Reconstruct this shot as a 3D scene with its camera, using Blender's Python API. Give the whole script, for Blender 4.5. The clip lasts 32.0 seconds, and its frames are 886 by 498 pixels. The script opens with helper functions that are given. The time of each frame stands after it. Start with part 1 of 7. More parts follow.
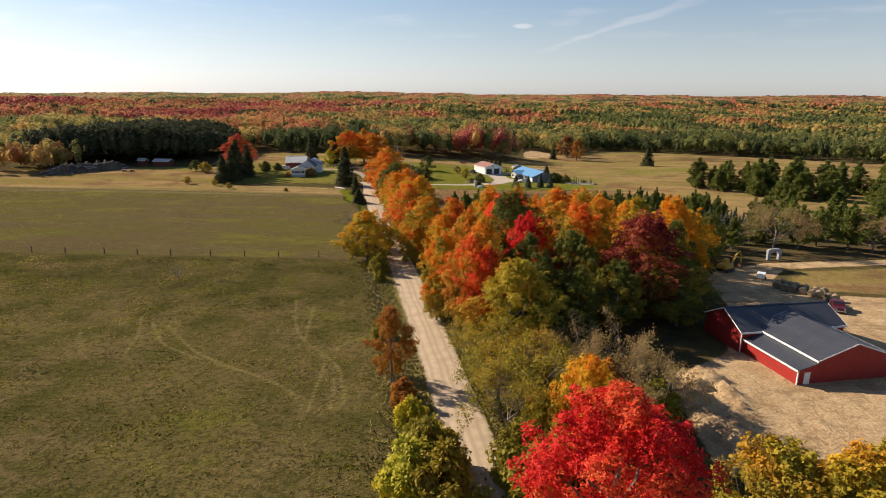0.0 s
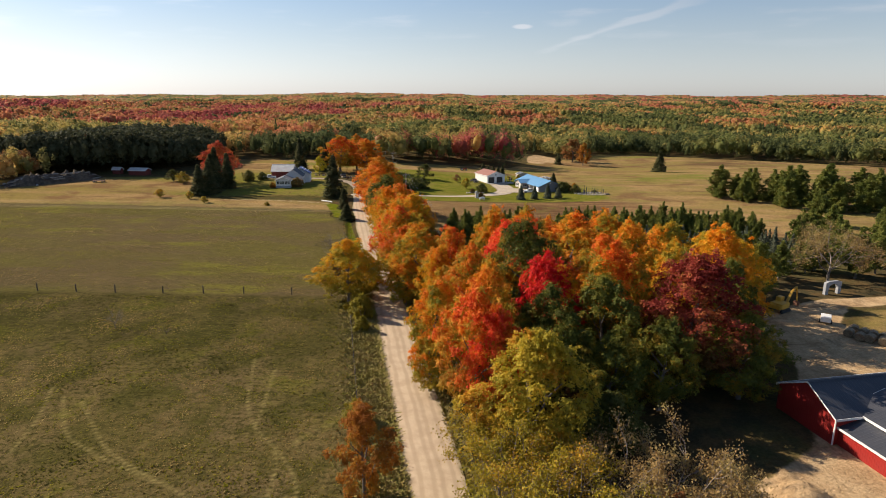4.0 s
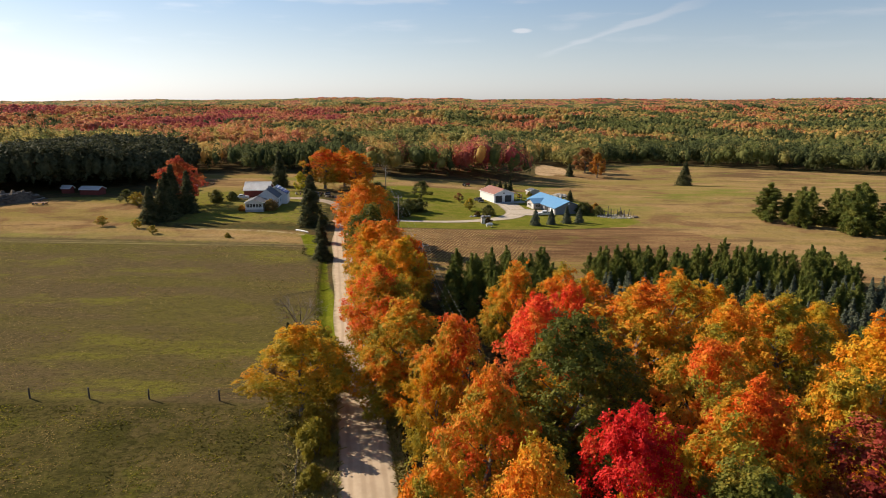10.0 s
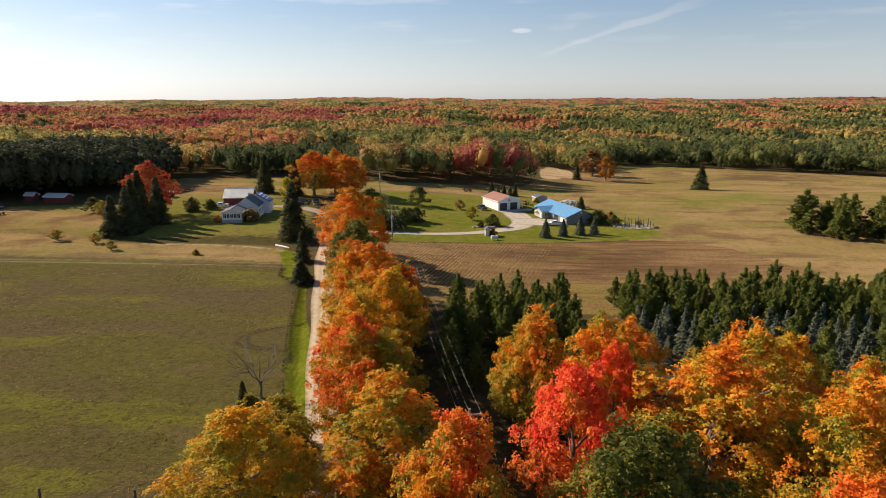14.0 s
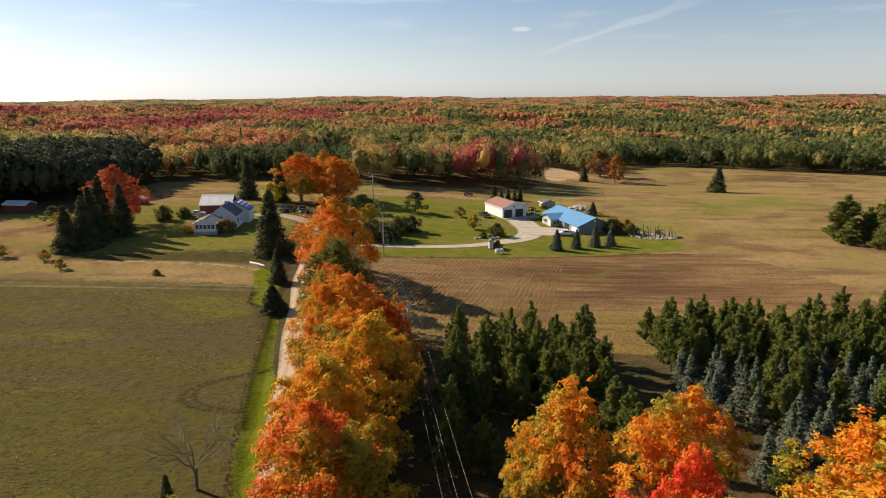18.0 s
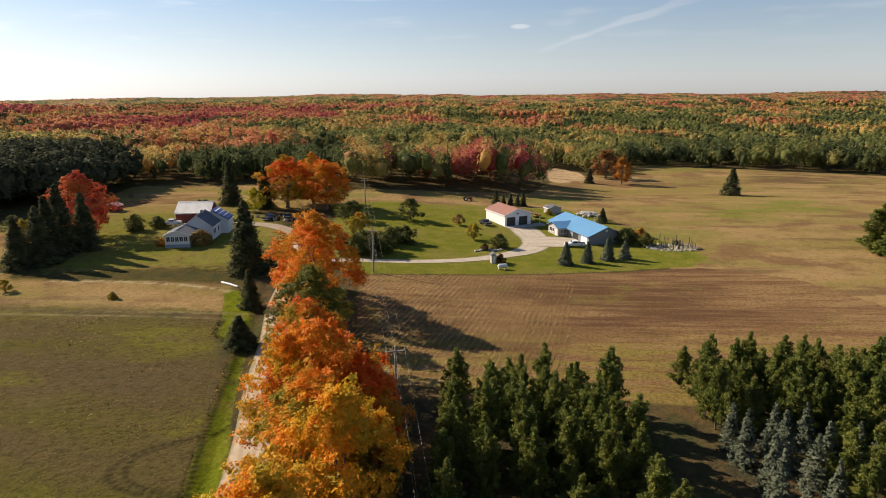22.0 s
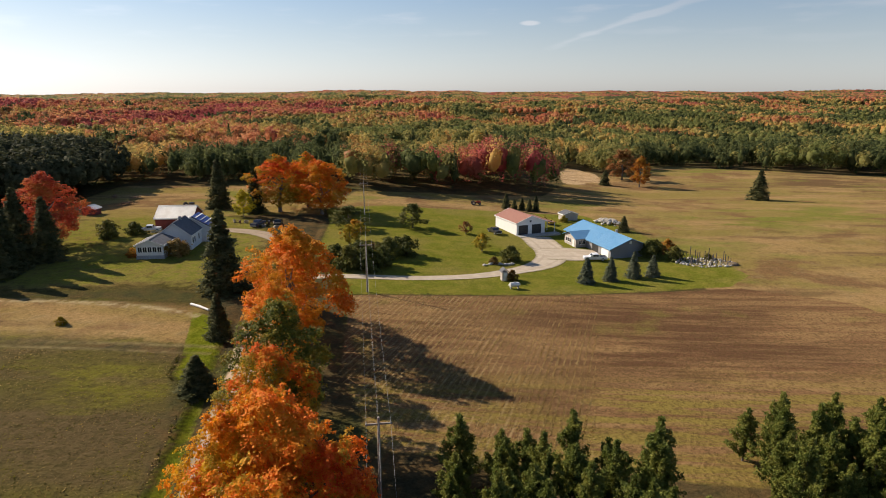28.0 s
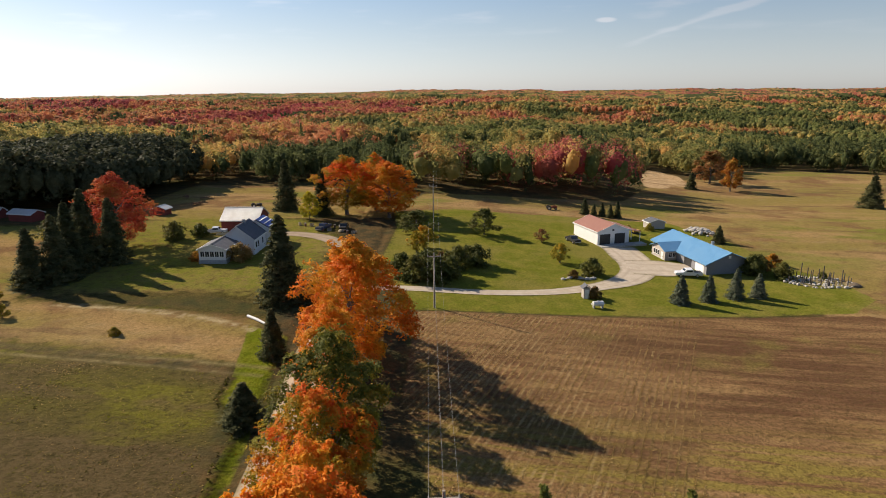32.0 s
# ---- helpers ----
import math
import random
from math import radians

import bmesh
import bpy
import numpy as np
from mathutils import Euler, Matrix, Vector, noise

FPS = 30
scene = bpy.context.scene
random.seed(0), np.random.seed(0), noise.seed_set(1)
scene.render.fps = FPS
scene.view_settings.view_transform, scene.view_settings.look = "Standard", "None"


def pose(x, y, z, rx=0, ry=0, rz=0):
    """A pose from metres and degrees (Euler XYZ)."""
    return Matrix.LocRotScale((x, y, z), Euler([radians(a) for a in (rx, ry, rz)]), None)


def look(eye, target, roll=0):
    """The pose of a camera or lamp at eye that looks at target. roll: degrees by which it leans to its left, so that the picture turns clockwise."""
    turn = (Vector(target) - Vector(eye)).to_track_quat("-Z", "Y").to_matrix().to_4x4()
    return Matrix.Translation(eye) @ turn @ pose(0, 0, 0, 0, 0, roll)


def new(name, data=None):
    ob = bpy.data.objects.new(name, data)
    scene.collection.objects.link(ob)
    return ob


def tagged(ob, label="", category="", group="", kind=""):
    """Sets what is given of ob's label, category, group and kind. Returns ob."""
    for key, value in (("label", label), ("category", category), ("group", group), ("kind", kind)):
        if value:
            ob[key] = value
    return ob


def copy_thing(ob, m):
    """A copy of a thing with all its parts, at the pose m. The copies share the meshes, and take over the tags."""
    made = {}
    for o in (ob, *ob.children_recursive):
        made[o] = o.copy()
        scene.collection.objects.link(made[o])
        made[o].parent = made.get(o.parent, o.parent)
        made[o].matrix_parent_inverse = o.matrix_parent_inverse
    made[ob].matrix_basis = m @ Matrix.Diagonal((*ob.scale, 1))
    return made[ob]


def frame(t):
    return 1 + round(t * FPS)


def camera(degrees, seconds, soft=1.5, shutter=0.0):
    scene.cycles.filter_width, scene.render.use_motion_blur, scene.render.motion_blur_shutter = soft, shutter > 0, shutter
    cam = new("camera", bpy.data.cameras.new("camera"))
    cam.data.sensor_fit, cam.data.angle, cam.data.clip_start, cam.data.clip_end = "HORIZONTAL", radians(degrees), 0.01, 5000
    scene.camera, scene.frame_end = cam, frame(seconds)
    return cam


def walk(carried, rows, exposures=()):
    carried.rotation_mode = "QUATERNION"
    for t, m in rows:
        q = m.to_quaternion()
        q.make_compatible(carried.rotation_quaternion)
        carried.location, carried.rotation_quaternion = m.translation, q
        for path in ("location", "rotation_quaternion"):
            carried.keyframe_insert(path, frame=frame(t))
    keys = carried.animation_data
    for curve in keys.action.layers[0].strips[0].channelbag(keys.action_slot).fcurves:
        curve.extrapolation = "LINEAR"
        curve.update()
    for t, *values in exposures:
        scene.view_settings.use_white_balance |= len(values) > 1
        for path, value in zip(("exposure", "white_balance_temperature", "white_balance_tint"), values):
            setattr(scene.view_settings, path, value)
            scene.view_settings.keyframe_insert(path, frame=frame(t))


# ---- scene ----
cam = camera(71.8, 32.0, 0.95)
PATH = [
    (0, (1.428, 1.114, 38.314), (1.371, 3.051, 37.818), 0.6),
    (1, (1.502, 4.608, 38.37), (1.444, 6.545, 37.874), 0.6),
    (2, (1.524, 9.924, 38.441), (1.466, 11.861, 37.946), 0.5),
    (3, (1.531, 16.952, 38.641), (1.471, 18.889, 38.147), 0.4),
    (3.5, (1.483, 21.057, 38.865), (1.424, 22.994, 38.371), 0.4),
    (5.5, (1.309, 37.559, 39.584), (1.249, 39.498, 39.096), 0.3),
    (6, (1.133, 40.702, 39.7), (1.073, 42.641, 39.214), 0.3),
    (7, (0.872, 47.243, 40.056), (0.812, 49.183, 39.572), 0.3),
    (8, (0.79, 53.3, 40.256), (0.73, 55.239, 39.773), 0.3),
    (9, (0.501, 59.921, 39.973), (0.44, 61.861, 39.493), 0.2),
    (10, (0.25, 66.077, 39.788), (0.19, 68.017, 39.307), 0.2),
    (11, (0.065, 71.821, 39.461), (0.005, 73.762, 38.982), 0.2),
    (12, (-0.048, 78.049, 39.195), (-0.109, 79.989, 38.716), 0.1),
    (13, (-0.158, 83.171, 39.213), (-0.219, 85.111, 38.732), 0.1),
    (14, (-0.242, 88.591, 39.027), (-0.302, 90.531, 38.546), 0.1),
    (14.5, (-0.248, 90.791, 38.834), (-0.309, 92.731, 38.352), 0.0),
    (16.5, (-0.476, 101.313, 38.203), (-0.536, 103.253, 37.72), -0.0),
    (17, (-0.396, 104.28, 38.206), (-0.457, 106.22, 37.723), -0.1),
    (18, (-0.385, 109.529, 38.274), (-0.446, 111.469, 37.789), -0.1),
    (19, (-0.304, 114.192, 38.272), (-0.364, 116.131, 37.785), -0.2),
    (20, (-0.329, 118.686, 38.256), (-0.389, 120.624, 37.768), -0.2),
    (21, (-0.333, 122.806, 38.28), (-0.392, 124.744, 37.789), -0.1),
    (22, (-0.316, 126.427, 38.342), (-0.375, 128.365, 37.85), -0.2),
    (23, (-0.372, 129.968, 38.22), (-0.431, 131.905, 37.725), -0.2),
    (24, (-0.245, 132.914, 38.202), (-0.303, 134.851, 37.706), -0.2),
    (25, (-0.224, 135.855, 38.075), (-0.282, 137.791, 37.577), -0.2),
    (25.5, (-0.188, 137.319, 37.999), (-0.246, 139.255, 37.501), -0.2),
    (27.5, (-0.119, 142.965, 37.847), (-0.176, 144.9, 37.345), -0.2),
    (28, (-0.105, 144.282, 37.898), (-0.189, 146.216, 37.396), 0.1),
    (28.5, (-0.654, 145.954, 37.731), (-0.876, 147.877, 37.23), 1.9),
    (29, (-0.517, 147.524, 37.723), (-0.813, 149.437, 37.22), 1.3),
    (29.5, (-0.691, 148.768, 37.622), (-1.002, 150.679, 37.121), -0.5),
    (30, (-0.939, 150.174, 37.504), (-1.25, 152.085, 37.003), -0.65),
    (31, (-1.453, 152.975, 37.435), (-1.76, 154.886, 36.934), -0.5),
    (32, (-1.965, 155.569, 37.418), (-2.27, 157.48, 36.914), -0.3),
]
walk(cam, [(t, look(eye, target, roll)) for t, eye, target, roll in PATH], [(0.0, 0.32, 6500, 13.5), (14.0, 0.31, 6500, 13.5), (24.0, 0.27, 6500, 13.5), (29.0, 0.22, 6500, 13.5), (32.0, 0.22, 6500, 13.5)])

# ---- world and sun ----
SUN_AZ = (-0.905, 0.425)          # where the sun stands, on the plan
SUN_EL = radians(29.5)
world = bpy.data.worlds.new("world")
scene.world = world
world.use_nodes = True
wn, wl = world.node_tree.nodes, world.node_tree.links
wn.clear()
sky = wn.new("ShaderNodeTexSky")
sky.sky_type = "NISHITA"
sky.sun_disc = False
sky.sun_elevation = SUN_EL
sky.sun_rotation = math.atan2(SUN_AZ[0], SUN_AZ[1])
sky.air_density, sky.dust_density, sky.ozone_density, sky.altitude = 1.0, 0.35, 3.0, 300
bg = wn.new("ShaderNodeBackground")
bg.inputs["Strength"].default_value = 0.093
# thin haze towards the horizon, a small cloud and a streak of cirrus
tc = wn.new("ShaderNodeTexCoord")


def wmath(op, a, b=0.0):
    m = wn.new("ShaderNodeMath")
    m.operation = op
    for s, v in zip(m.inputs, (a, b)):
        if isinstance(v, bpy.types.NodeSocket):
            wl.new(v, s)
        else:
            s.default_value = v
    return m.outputs[0]


def wdot(v):
    m = wn.new("ShaderNodeVectorMath")
    m.operation = "DOT_PRODUCT"
    wl.new(tc.outputs["Generated"], m.inputs[0])
    m.inputs[1].default_value = v
    return m.outputs["Value"]


def wspan(v, a, b, c=0.0, d=1.0):
    m = wn.new("ShaderNodeMapRange")
    m.interpolation_type = "SMOOTHSTEP"
    wl.new(v, m.inputs["Value"])
    for k, val in zip(("From Min", "From Max", "To Min", "To Max"), (a, b, c, d)):
        m.inputs[k].default_value = val
    return m.outputs[0]


def wmix(f, a, b):
    m = wn.new("ShaderNodeMix")
    m.data_type = "RGBA"
    wl.new(f, m.inputs[0])
    wl.new(a, m.inputs[6])
    if isinstance(b, tuple):
        m.inputs[7].default_value = (*b, 1)
    else:
        wl.new(b, m.inputs[7])
    return m.outputs[2]


wisp = wn.new("ShaderNodeTexNoise")
wmap = wn.new("ShaderNodeMapping")
wl.new(tc.outputs["Generated"], wmap.inputs[0])
wmap.inputs["Scale"].default_value = (4, 4, 26)
wl.new(wmap.outputs[0], wisp.inputs["Vector"])
wisp.inputs["Scale"].default_value, wisp.inputs["Detail"].default_value = 2.0, 6.0
grey = wn.new("ShaderNodeRGBToBW")
wl.new(sky.outputs[0], grey.inputs[0])
pale = wn.new("ShaderNodeCombineColor")
for k, g in enumerate((0.95, 1.0, 1.07)):
    wl.new(wmath("MULTIPLY", grey.outputs[0], g), pale.inputs[k])
up = wdot((0, 0, 1))
color = wmix(wspan(up, 0.0, 0.22, 0.62, 0.0), sky.outputs[0], pale.outputs[0])
A, B = Vector((0.1458, 0.9867, 0.0718)).normalized(), Vector((0.3194, 0.939, 0.1277)).normalized()
N_ = A.cross(B).normalized()
M_ = (A + B).normalized()
ragged = wmath("ADD", wmath("ABSOLUTE", wdot(N_)), wmath("MULTIPLY", wmath("SUBTRACT", wisp.outputs[0], 0.5), 0.02))
streak = wmath("MULTIPLY", wspan(ragged, 0.0, 0.006, 1.0, 0.0), wspan(wdot(M_), 0.990, 0.9995))
puff = wspan(wmath("ADD", wmath("POWER", wmath("DIVIDE", wdot(Vector((0, 0, 1)) - 0.0991 * Vector((0.0892, 0.9911, 0.0991))), 1.0), 2.0), wmath("MULTIPLY", wmath("POWER", wdot(Vector((0.9959, -0.0892, 0))), 2.0), 0.06)), 0.000003, 0.00002, 1.0, 0.0)
puff = wmath("MULTIPLY", puff, wspan(wdot((0.0892, 0.9911, 0.0991)), 0.95, 0.99))
veil = wmath("MULTIPLY", wspan(wisp.outputs[0], 0.52, 0.75), wspan(up, 0.03, 0.16, 0.0, 0.35))
cover = wmath("MINIMUM", wmath("ADD", wmath("ADD", wmath("MULTIPLY", streak, 0.30), wmath("MULTIPLY", puff, 0.55)), veil), 0.8)
bright = wn.new("ShaderNodeCombineColor")
for k, g in enumerate((1.5, 1.52, 1.56)):
    wl.new(wmath("MULTIPLY", grey.outputs[0], g), bright.inputs[k])
color = wmix(cover, color, bright.outputs[0])
wl.new(color, bg.inputs["Color"])
wl.new(bg.outputs[0], wn.new("ShaderNodeOutputWorld").inputs["Surface"])
sun = new("sun", bpy.data.lights.new("sun", "SUN"))
sun.data.energy, sun.data.angle, sun.data.color = 6.5, radians(0.55), (1.0, 0.87, 0.68)
sun.matrix_world = look((0, 0, 100), (-SUN_AZ[0] * math.cos(SUN_EL), -SUN_AZ[1] * math.cos(SUN_EL), 100 - math.sin(SUN_EL)))

# ---- helpers ----
RNG = np.random.default_rng(7)


def sm(a, b, v):
    t = np.clip((v - a) / (b - a), 0, 1)
    return t * t * (3 - 2 * t)


def gz(x, y):
    """Height of the ground."""
    x, y = np.asarray(x, float), np.asarray(y, float)
    z = sm(100, 300, y) * (0.5 - 3.5 * sm(-60, 40, x)) - 6 * sm(330, 450, y) * sm(-20, 90, x)
    r = np.hypot(x, y)
    far = sm(480, 900, r)
    roll = 9 * np.sin(x / 310 + 1) * np.cos(y / 300) + 6 * np.sin(x / 190 + y / 120)
    z = z + far * (-14 + roll * 0.7) + 27 * sm(1300, 4700, r) + sm(1800, 4600, r) * (4 * np.sin(x / 900 + 2) + 2.5 * np.sin(x / 260 + y / 900))
    ang = np.arctan2(x, y)
    z = z + 0.0078 * x * sm(700, 3600, r) + 17 * sm(-0.38, -0.60, ang) * np.exp(-((r - 1750) / 520) ** 2)
    return z


def gzf(x, y):
    return float(gz(x, y))


def big_mesh(name, verts, faces):
    """A mesh from arrays, with faces all of one number of corners."""
    me = bpy.data.meshes.new(name)
    verts, faces = np.asarray(verts, np.float32), np.asarray(faces, np.int32)
    k = faces.shape[1]
    me.vertices.add(len(verts))
    me.vertices.foreach_set("co", verts.ravel())
    me.loops.add(faces.size)
    me.loops.foreach_set("vertex_index", faces.ravel())
    me.polygons.add(len(faces))
    me.polygons.foreach_set("loop_start", np.arange(0, faces.size, k, dtype=np.int32))
    me.update(calc_edges=True)
    return me


def part(name, mesh, material, parent=None, label="", m=None):
    """Links a mesh (or a bmesh) as one object under a thing or a part."""
    if isinstance(mesh, bmesh.types.BMesh):
        me = bpy.data.meshes.new(name)
        mesh.to_mesh(me)
        mesh.free()
        mesh = me
    ob = new(name, mesh)
    if material is not None and not mesh.materials:
        mesh.materials.append(material)
    if parent is not None:
        ob.parent = parent
    if m is not None:
        ob.matrix_basis = m
    if label:
        ob["label"] = label
    return ob


def thing(name, label, category, m, group=""):
    ob = new(name)
    ob.empty_display_size = 0.2
    ob.matrix_basis = m
    return tagged(ob, label, category, group)


def at(x, y, rz=0, dz=0.0, s=1.0):
    return pose(x, y, gzf(x, y) + dz, 0, 0, rz) @ Matrix.Diagonal((s, s, s, 1)) if np.isscalar(s) else pose(x, y, gzf(x, y) + dz, 0, 0, rz) @ Matrix.Diagonal((*s, 1))


def box(bm, x0, y0, z0, x1, y1, z1, m=None, bevel=0.0):
    r = bmesh.ops.create_cube(bm, size=1)
    mm = Matrix.Translation(((x0 + x1) / 2, (y0 + y1) / 2, (z0 + z1) / 2)) @ Matrix.Diagonal((x1 - x0, y1 - y0, z1 - z0, 1))
    bmesh.ops.transform(bm, matrix=(m @ mm) if m else mm, verts=r["verts"])
    if bevel:
        edges = {e for v in r["verts"] for e in v.link_edges}
        bmesh.ops.bevel(bm, geom=list(edges), offset=bevel, segments=2, affect="EDGES")
    return bm


def boxed(x0, y0, z0, x1, y1, z1, m=None, bevel=0.0):
    return box(bmesh.new(), x0, y0, z0, x1, y1, z1, m, bevel)


def prism(points, y0, y1):
    """A solid with the outline points (x, z) drawn out from y0 to y1."""
    bm = bmesh.new()
    a = [bm.verts.new((x, y0, z)) for x, z in points]
    b = [bm.verts.new((x, y1, z)) for x, z in points]
    n = len(a)
    bm.faces.new(a)
    bm.faces.new(b[::-1])
    for i in range(n):
        bm.faces.new((a[i], b[i], b[(i + 1) % n], a[(i + 1) % n]))
    bmesh.ops.recalc_face_normals(bm, faces=bm.faces)
    return bm


def slab(corners, thick):
    """A plate with the four top corners given, thick downwards."""
    bm = bmesh.new()
    top = [bm.verts.new(c) for c in corners]
    low = [bm.verts.new((c[0], c[1], c[2] - thick)) for c in corners]
    bm.faces.new(top)
    bm.faces.new(low[::-1])
    n = len(top)
    for i in range(n):
        bm.faces.new((top[i], low[i], low[(i + 1) % n], top[(i + 1) % n]))
    bmesh.ops.recalc_face_normals(bm, faces=bm.faces)
    return bm


def tube(bm, pts, radii, sides=7):
    """A tapered tube through pts."""
    rings = []
    for i, p in enumerate(pts):
        p = Vector(p)
        d = Vector(pts[min(i + 1, len(pts) - 1)]) - Vector(pts[max(i - 1, 0)])
        q = d.to_track_quat("Z", "Y")
        rings.append([bm.verts.new(p + q @ Vector((radii[i] * math.cos(a), radii[i] * math.sin(a), 0))) for a in np.arange(sides) * math.tau / sides])
    for a, b in zip(rings, rings[1:]):
        for i in range(sides):
            bm.faces.new((a[i], a[(i + 1) % sides], b[(i + 1) % sides], b[i]))
    bm.faces.new(rings[0][::-1])
    bm.faces.new(rings[-1])
    return bm


# ---- materials ----
class Nodes:
    def __init__(self, name):
        self.mat = bpy.data.materials.new(name)
        self.mat.use_nodes = True
        self.t = self.mat.node_tree
        self.bsdf = self.t.nodes["Principled BSDF"]
        self.out = self.t.nodes["Material Output"]

    def add(self, kind, **ins):
        n = self.t.nodes.new(kind)
        for k, v in ins.items():
            self.plug(n.inputs[k.replace("_", " ")], v)
        return n

    def plug(self, socket, v):
        if isinstance(v, bpy.types.NodeSocket):
            self.t.links.new(v, socket)
        else:
            socket.default_value = v

    def coords(self, kind="Object"):
        return self.add("ShaderNodeTexCoord").outputs[kind]

    def place(self):
        return self.add("ShaderNodeNewGeometry").outputs["Position"]

    def noise(self, vec, scale, detail=4.0, rough=0.55, stretch=None):
        if stretch:
            mp = self.add("ShaderNodeMapping", Vector=vec)
            mp.inputs["Scale"].default_value = stretch
            vec = mp.outputs[0]
        return self.add("ShaderNodeTexNoise", Vector=vec, Scale=scale, Detail=detail, Roughness=rough).outputs["Fac"]

    def span(self, v, a, b, c=0.0, d=1.0):
        n = self.add("ShaderNodeMapRange")
        n.interpolation_type = "SMOOTHSTEP"
        for k, val in zip(("Value", "From Min", "From Max", "To Min", "To Max"), (v, a, b, c, d)):
            self.plug(n.inputs[k], val)
        return n.outputs[0]

    def math(self, op, a, b=0.0):
        n = self.t.nodes.new("ShaderNodeMath")
        n.operation = op
        self.plug(n.inputs[0], a)
        self.plug(n.inputs[1], b)
        return n.outputs[0]

    def mix(self, f, a, b, mode="MIX"):
        n = self.t.nodes.new("ShaderNodeMix")
        n.data_type, n.blend_type = "RGBA", mode
        self.plug(n.inputs[0], f)
        for s, v in ((n.inputs[6], a), (n.inputs[7], b)):
            self.plug(s, (*v, 1) if isinstance(v, tuple) and len(v) == 3 else v)
        return n.outputs[2]

    def ramp(self, f, stops):
        n = self.t.nodes.new("ShaderNodeValToRGB")
        self.plug(n.inputs[0], f)
        e = n.color_ramp.elements
        while len(e) < len(stops):
            e.new(0.5)
        for el, (p, c) in zip(e, stops):
            el.position, el.color = p, (*c, 1)
        return n.outputs[0]

    def attr(self, name):
        n = self.t.nodes.new("ShaderNodeAttribute")
        n.attribute_name = name
        return n.outputs["Fac"]

    def bump(self, h, strength=0.4, dist=0.05):
        n = self.add("ShaderNodeBump", Height=h, Strength=strength, Distance=dist)
        self.t.links.new(n.outputs[0], self.bsdf.inputs["Normal"])

    def set(self, color=None, rough=0.8, metal=0.0, spec=None):
        if color is not None:
            self.plug(self.bsdf.inputs["Base Color"], (*color, 1) if isinstance(color, tuple) else color)
        self.plug(self.bsdf.inputs["Roughness"], rough)
        self.bsdf.inputs["Metallic"].default_value = metal
        if spec is not None:
            self.bsdf.inputs["Specular IOR Level"].default_value = spec
        return self.mat


def leaf_mat(name, stops, low=None, patch=0.25, light=0.36, gloss=0.2, sprays=True):
    """Foliage: spray by spray from the ramp, in patches, with the lower crown turning to low; leaves let light through."""
    n = Nodes(name)
    o = n.coords("Object")
    rnd = n.add("ShaderNodeNewGeometry").outputs["Random Per Island"]
    obj = n.add("ShaderNodeObjectInfo").outputs["Random"]
    sh = n.add("ShaderNodeVectorMath")
    n.plug(sh.inputs[0], o)
    n.plug(sh.inputs[1], n.math("MULTIPLY", obj, 90.0))
    o2 = sh.outputs[0]
    blot = n.noise(o2, patch, 2.5)
    own = n.math("ADD", n.math("MULTIPLY", rnd, 0.12), n.math("MULTIPLY", n.attr("tone"), 0.30)) if sprays else n.math("MULTIPLY", rnd, 0.34)
    f = n.math("ADD", own, n.math("ADD", n.span(blot, 0.36, 0.64, 0.05, 0.60), n.math("MULTIPLY", obj, 0.16)))
    col = n.ramp(f, stops)
    if low is not None:
        z = n.t.nodes.new("ShaderNodeSeparateXYZ")
        n.t.links.new(o, z.inputs[0])
        h = n.math("ADD", z.outputs[2], n.math("MULTIPLY", n.math("SUBTRACT", n.noise(o2, 0.35, 3.0), 0.5), 14.0))
        col = n.mix(n.span(h, 3.0, 11.2, 0.85, 0.0), col, low)
    n.set(col, 0.7, 0.0, gloss if light > 0.3 else 0.03)
    tr = n.add("ShaderNodeBsdfTranslucent", Color=col)
    mx = n.add("ShaderNodeMixShader", Fac=light)
    n.t.links.new(n.bsdf.outputs[0], mx.inputs[1])
    n.t.links.new(tr.outputs[0], mx.inputs[2])
    n.t.links.new(mx.outputs[0], n.out.inputs["Surface"])
    return n.mat


def plain(name, a, b, scale=3.0, rough=0.7, metal=0.0, bump=0.15, stretch=None, spec=None, dist=0.02):
    """Paint, wood, stone: two tones in noise at two scales, with a fine relief."""
    n = Nodes(name)
    o = n.coords("Object")
    f = n.math("ADD", n.math("MULTIPLY", n.noise(o, scale, 5.0, 0.6, stretch), 0.65), n.math("MULTIPLY", n.noise(o, scale * 0.17, 3.0), 0.35))
    n.set(n.mix(n.span(f, 0.35, 0.65), a, b), rough, metal, spec)
    if bump:
        n.bump(n.noise(o, scale * 4, 4.0, 0.6, stretch), bump, dist)
    return n.mat


def ribbed(name, a, b, pitch, axis, rough=0.45, spec=0.5, wear=0.5, metal=0.0):
    """Sheet metal with raised ribs every pitch metres along the axis, weathered."""
    n = Nodes(name)
    o = n.coords("Object")
    s = n.t.nodes.new("ShaderNodeSeparateXYZ")
    n.t.links.new(o, s.inputs[0])
    w = n.math("PINGPONG", n.math("MULTIPLY", s.outputs["XYZ".index(axis)], 1 / pitch), 0.5)
    stain = n.noise(o, 0.6, 5.0, 0.6)
    n.set(n.mix(n.span(stain, 0.3, 0.75, 0.0, wear), a, b), n.span(stain, 0.2, 0.8, rough, min(1, rough + 0.2)), metal, spec)
    n.bump(n.span(w, 0.0, 0.12, 1.0, 0.0), 0.7, 0.03)
    return n.mat


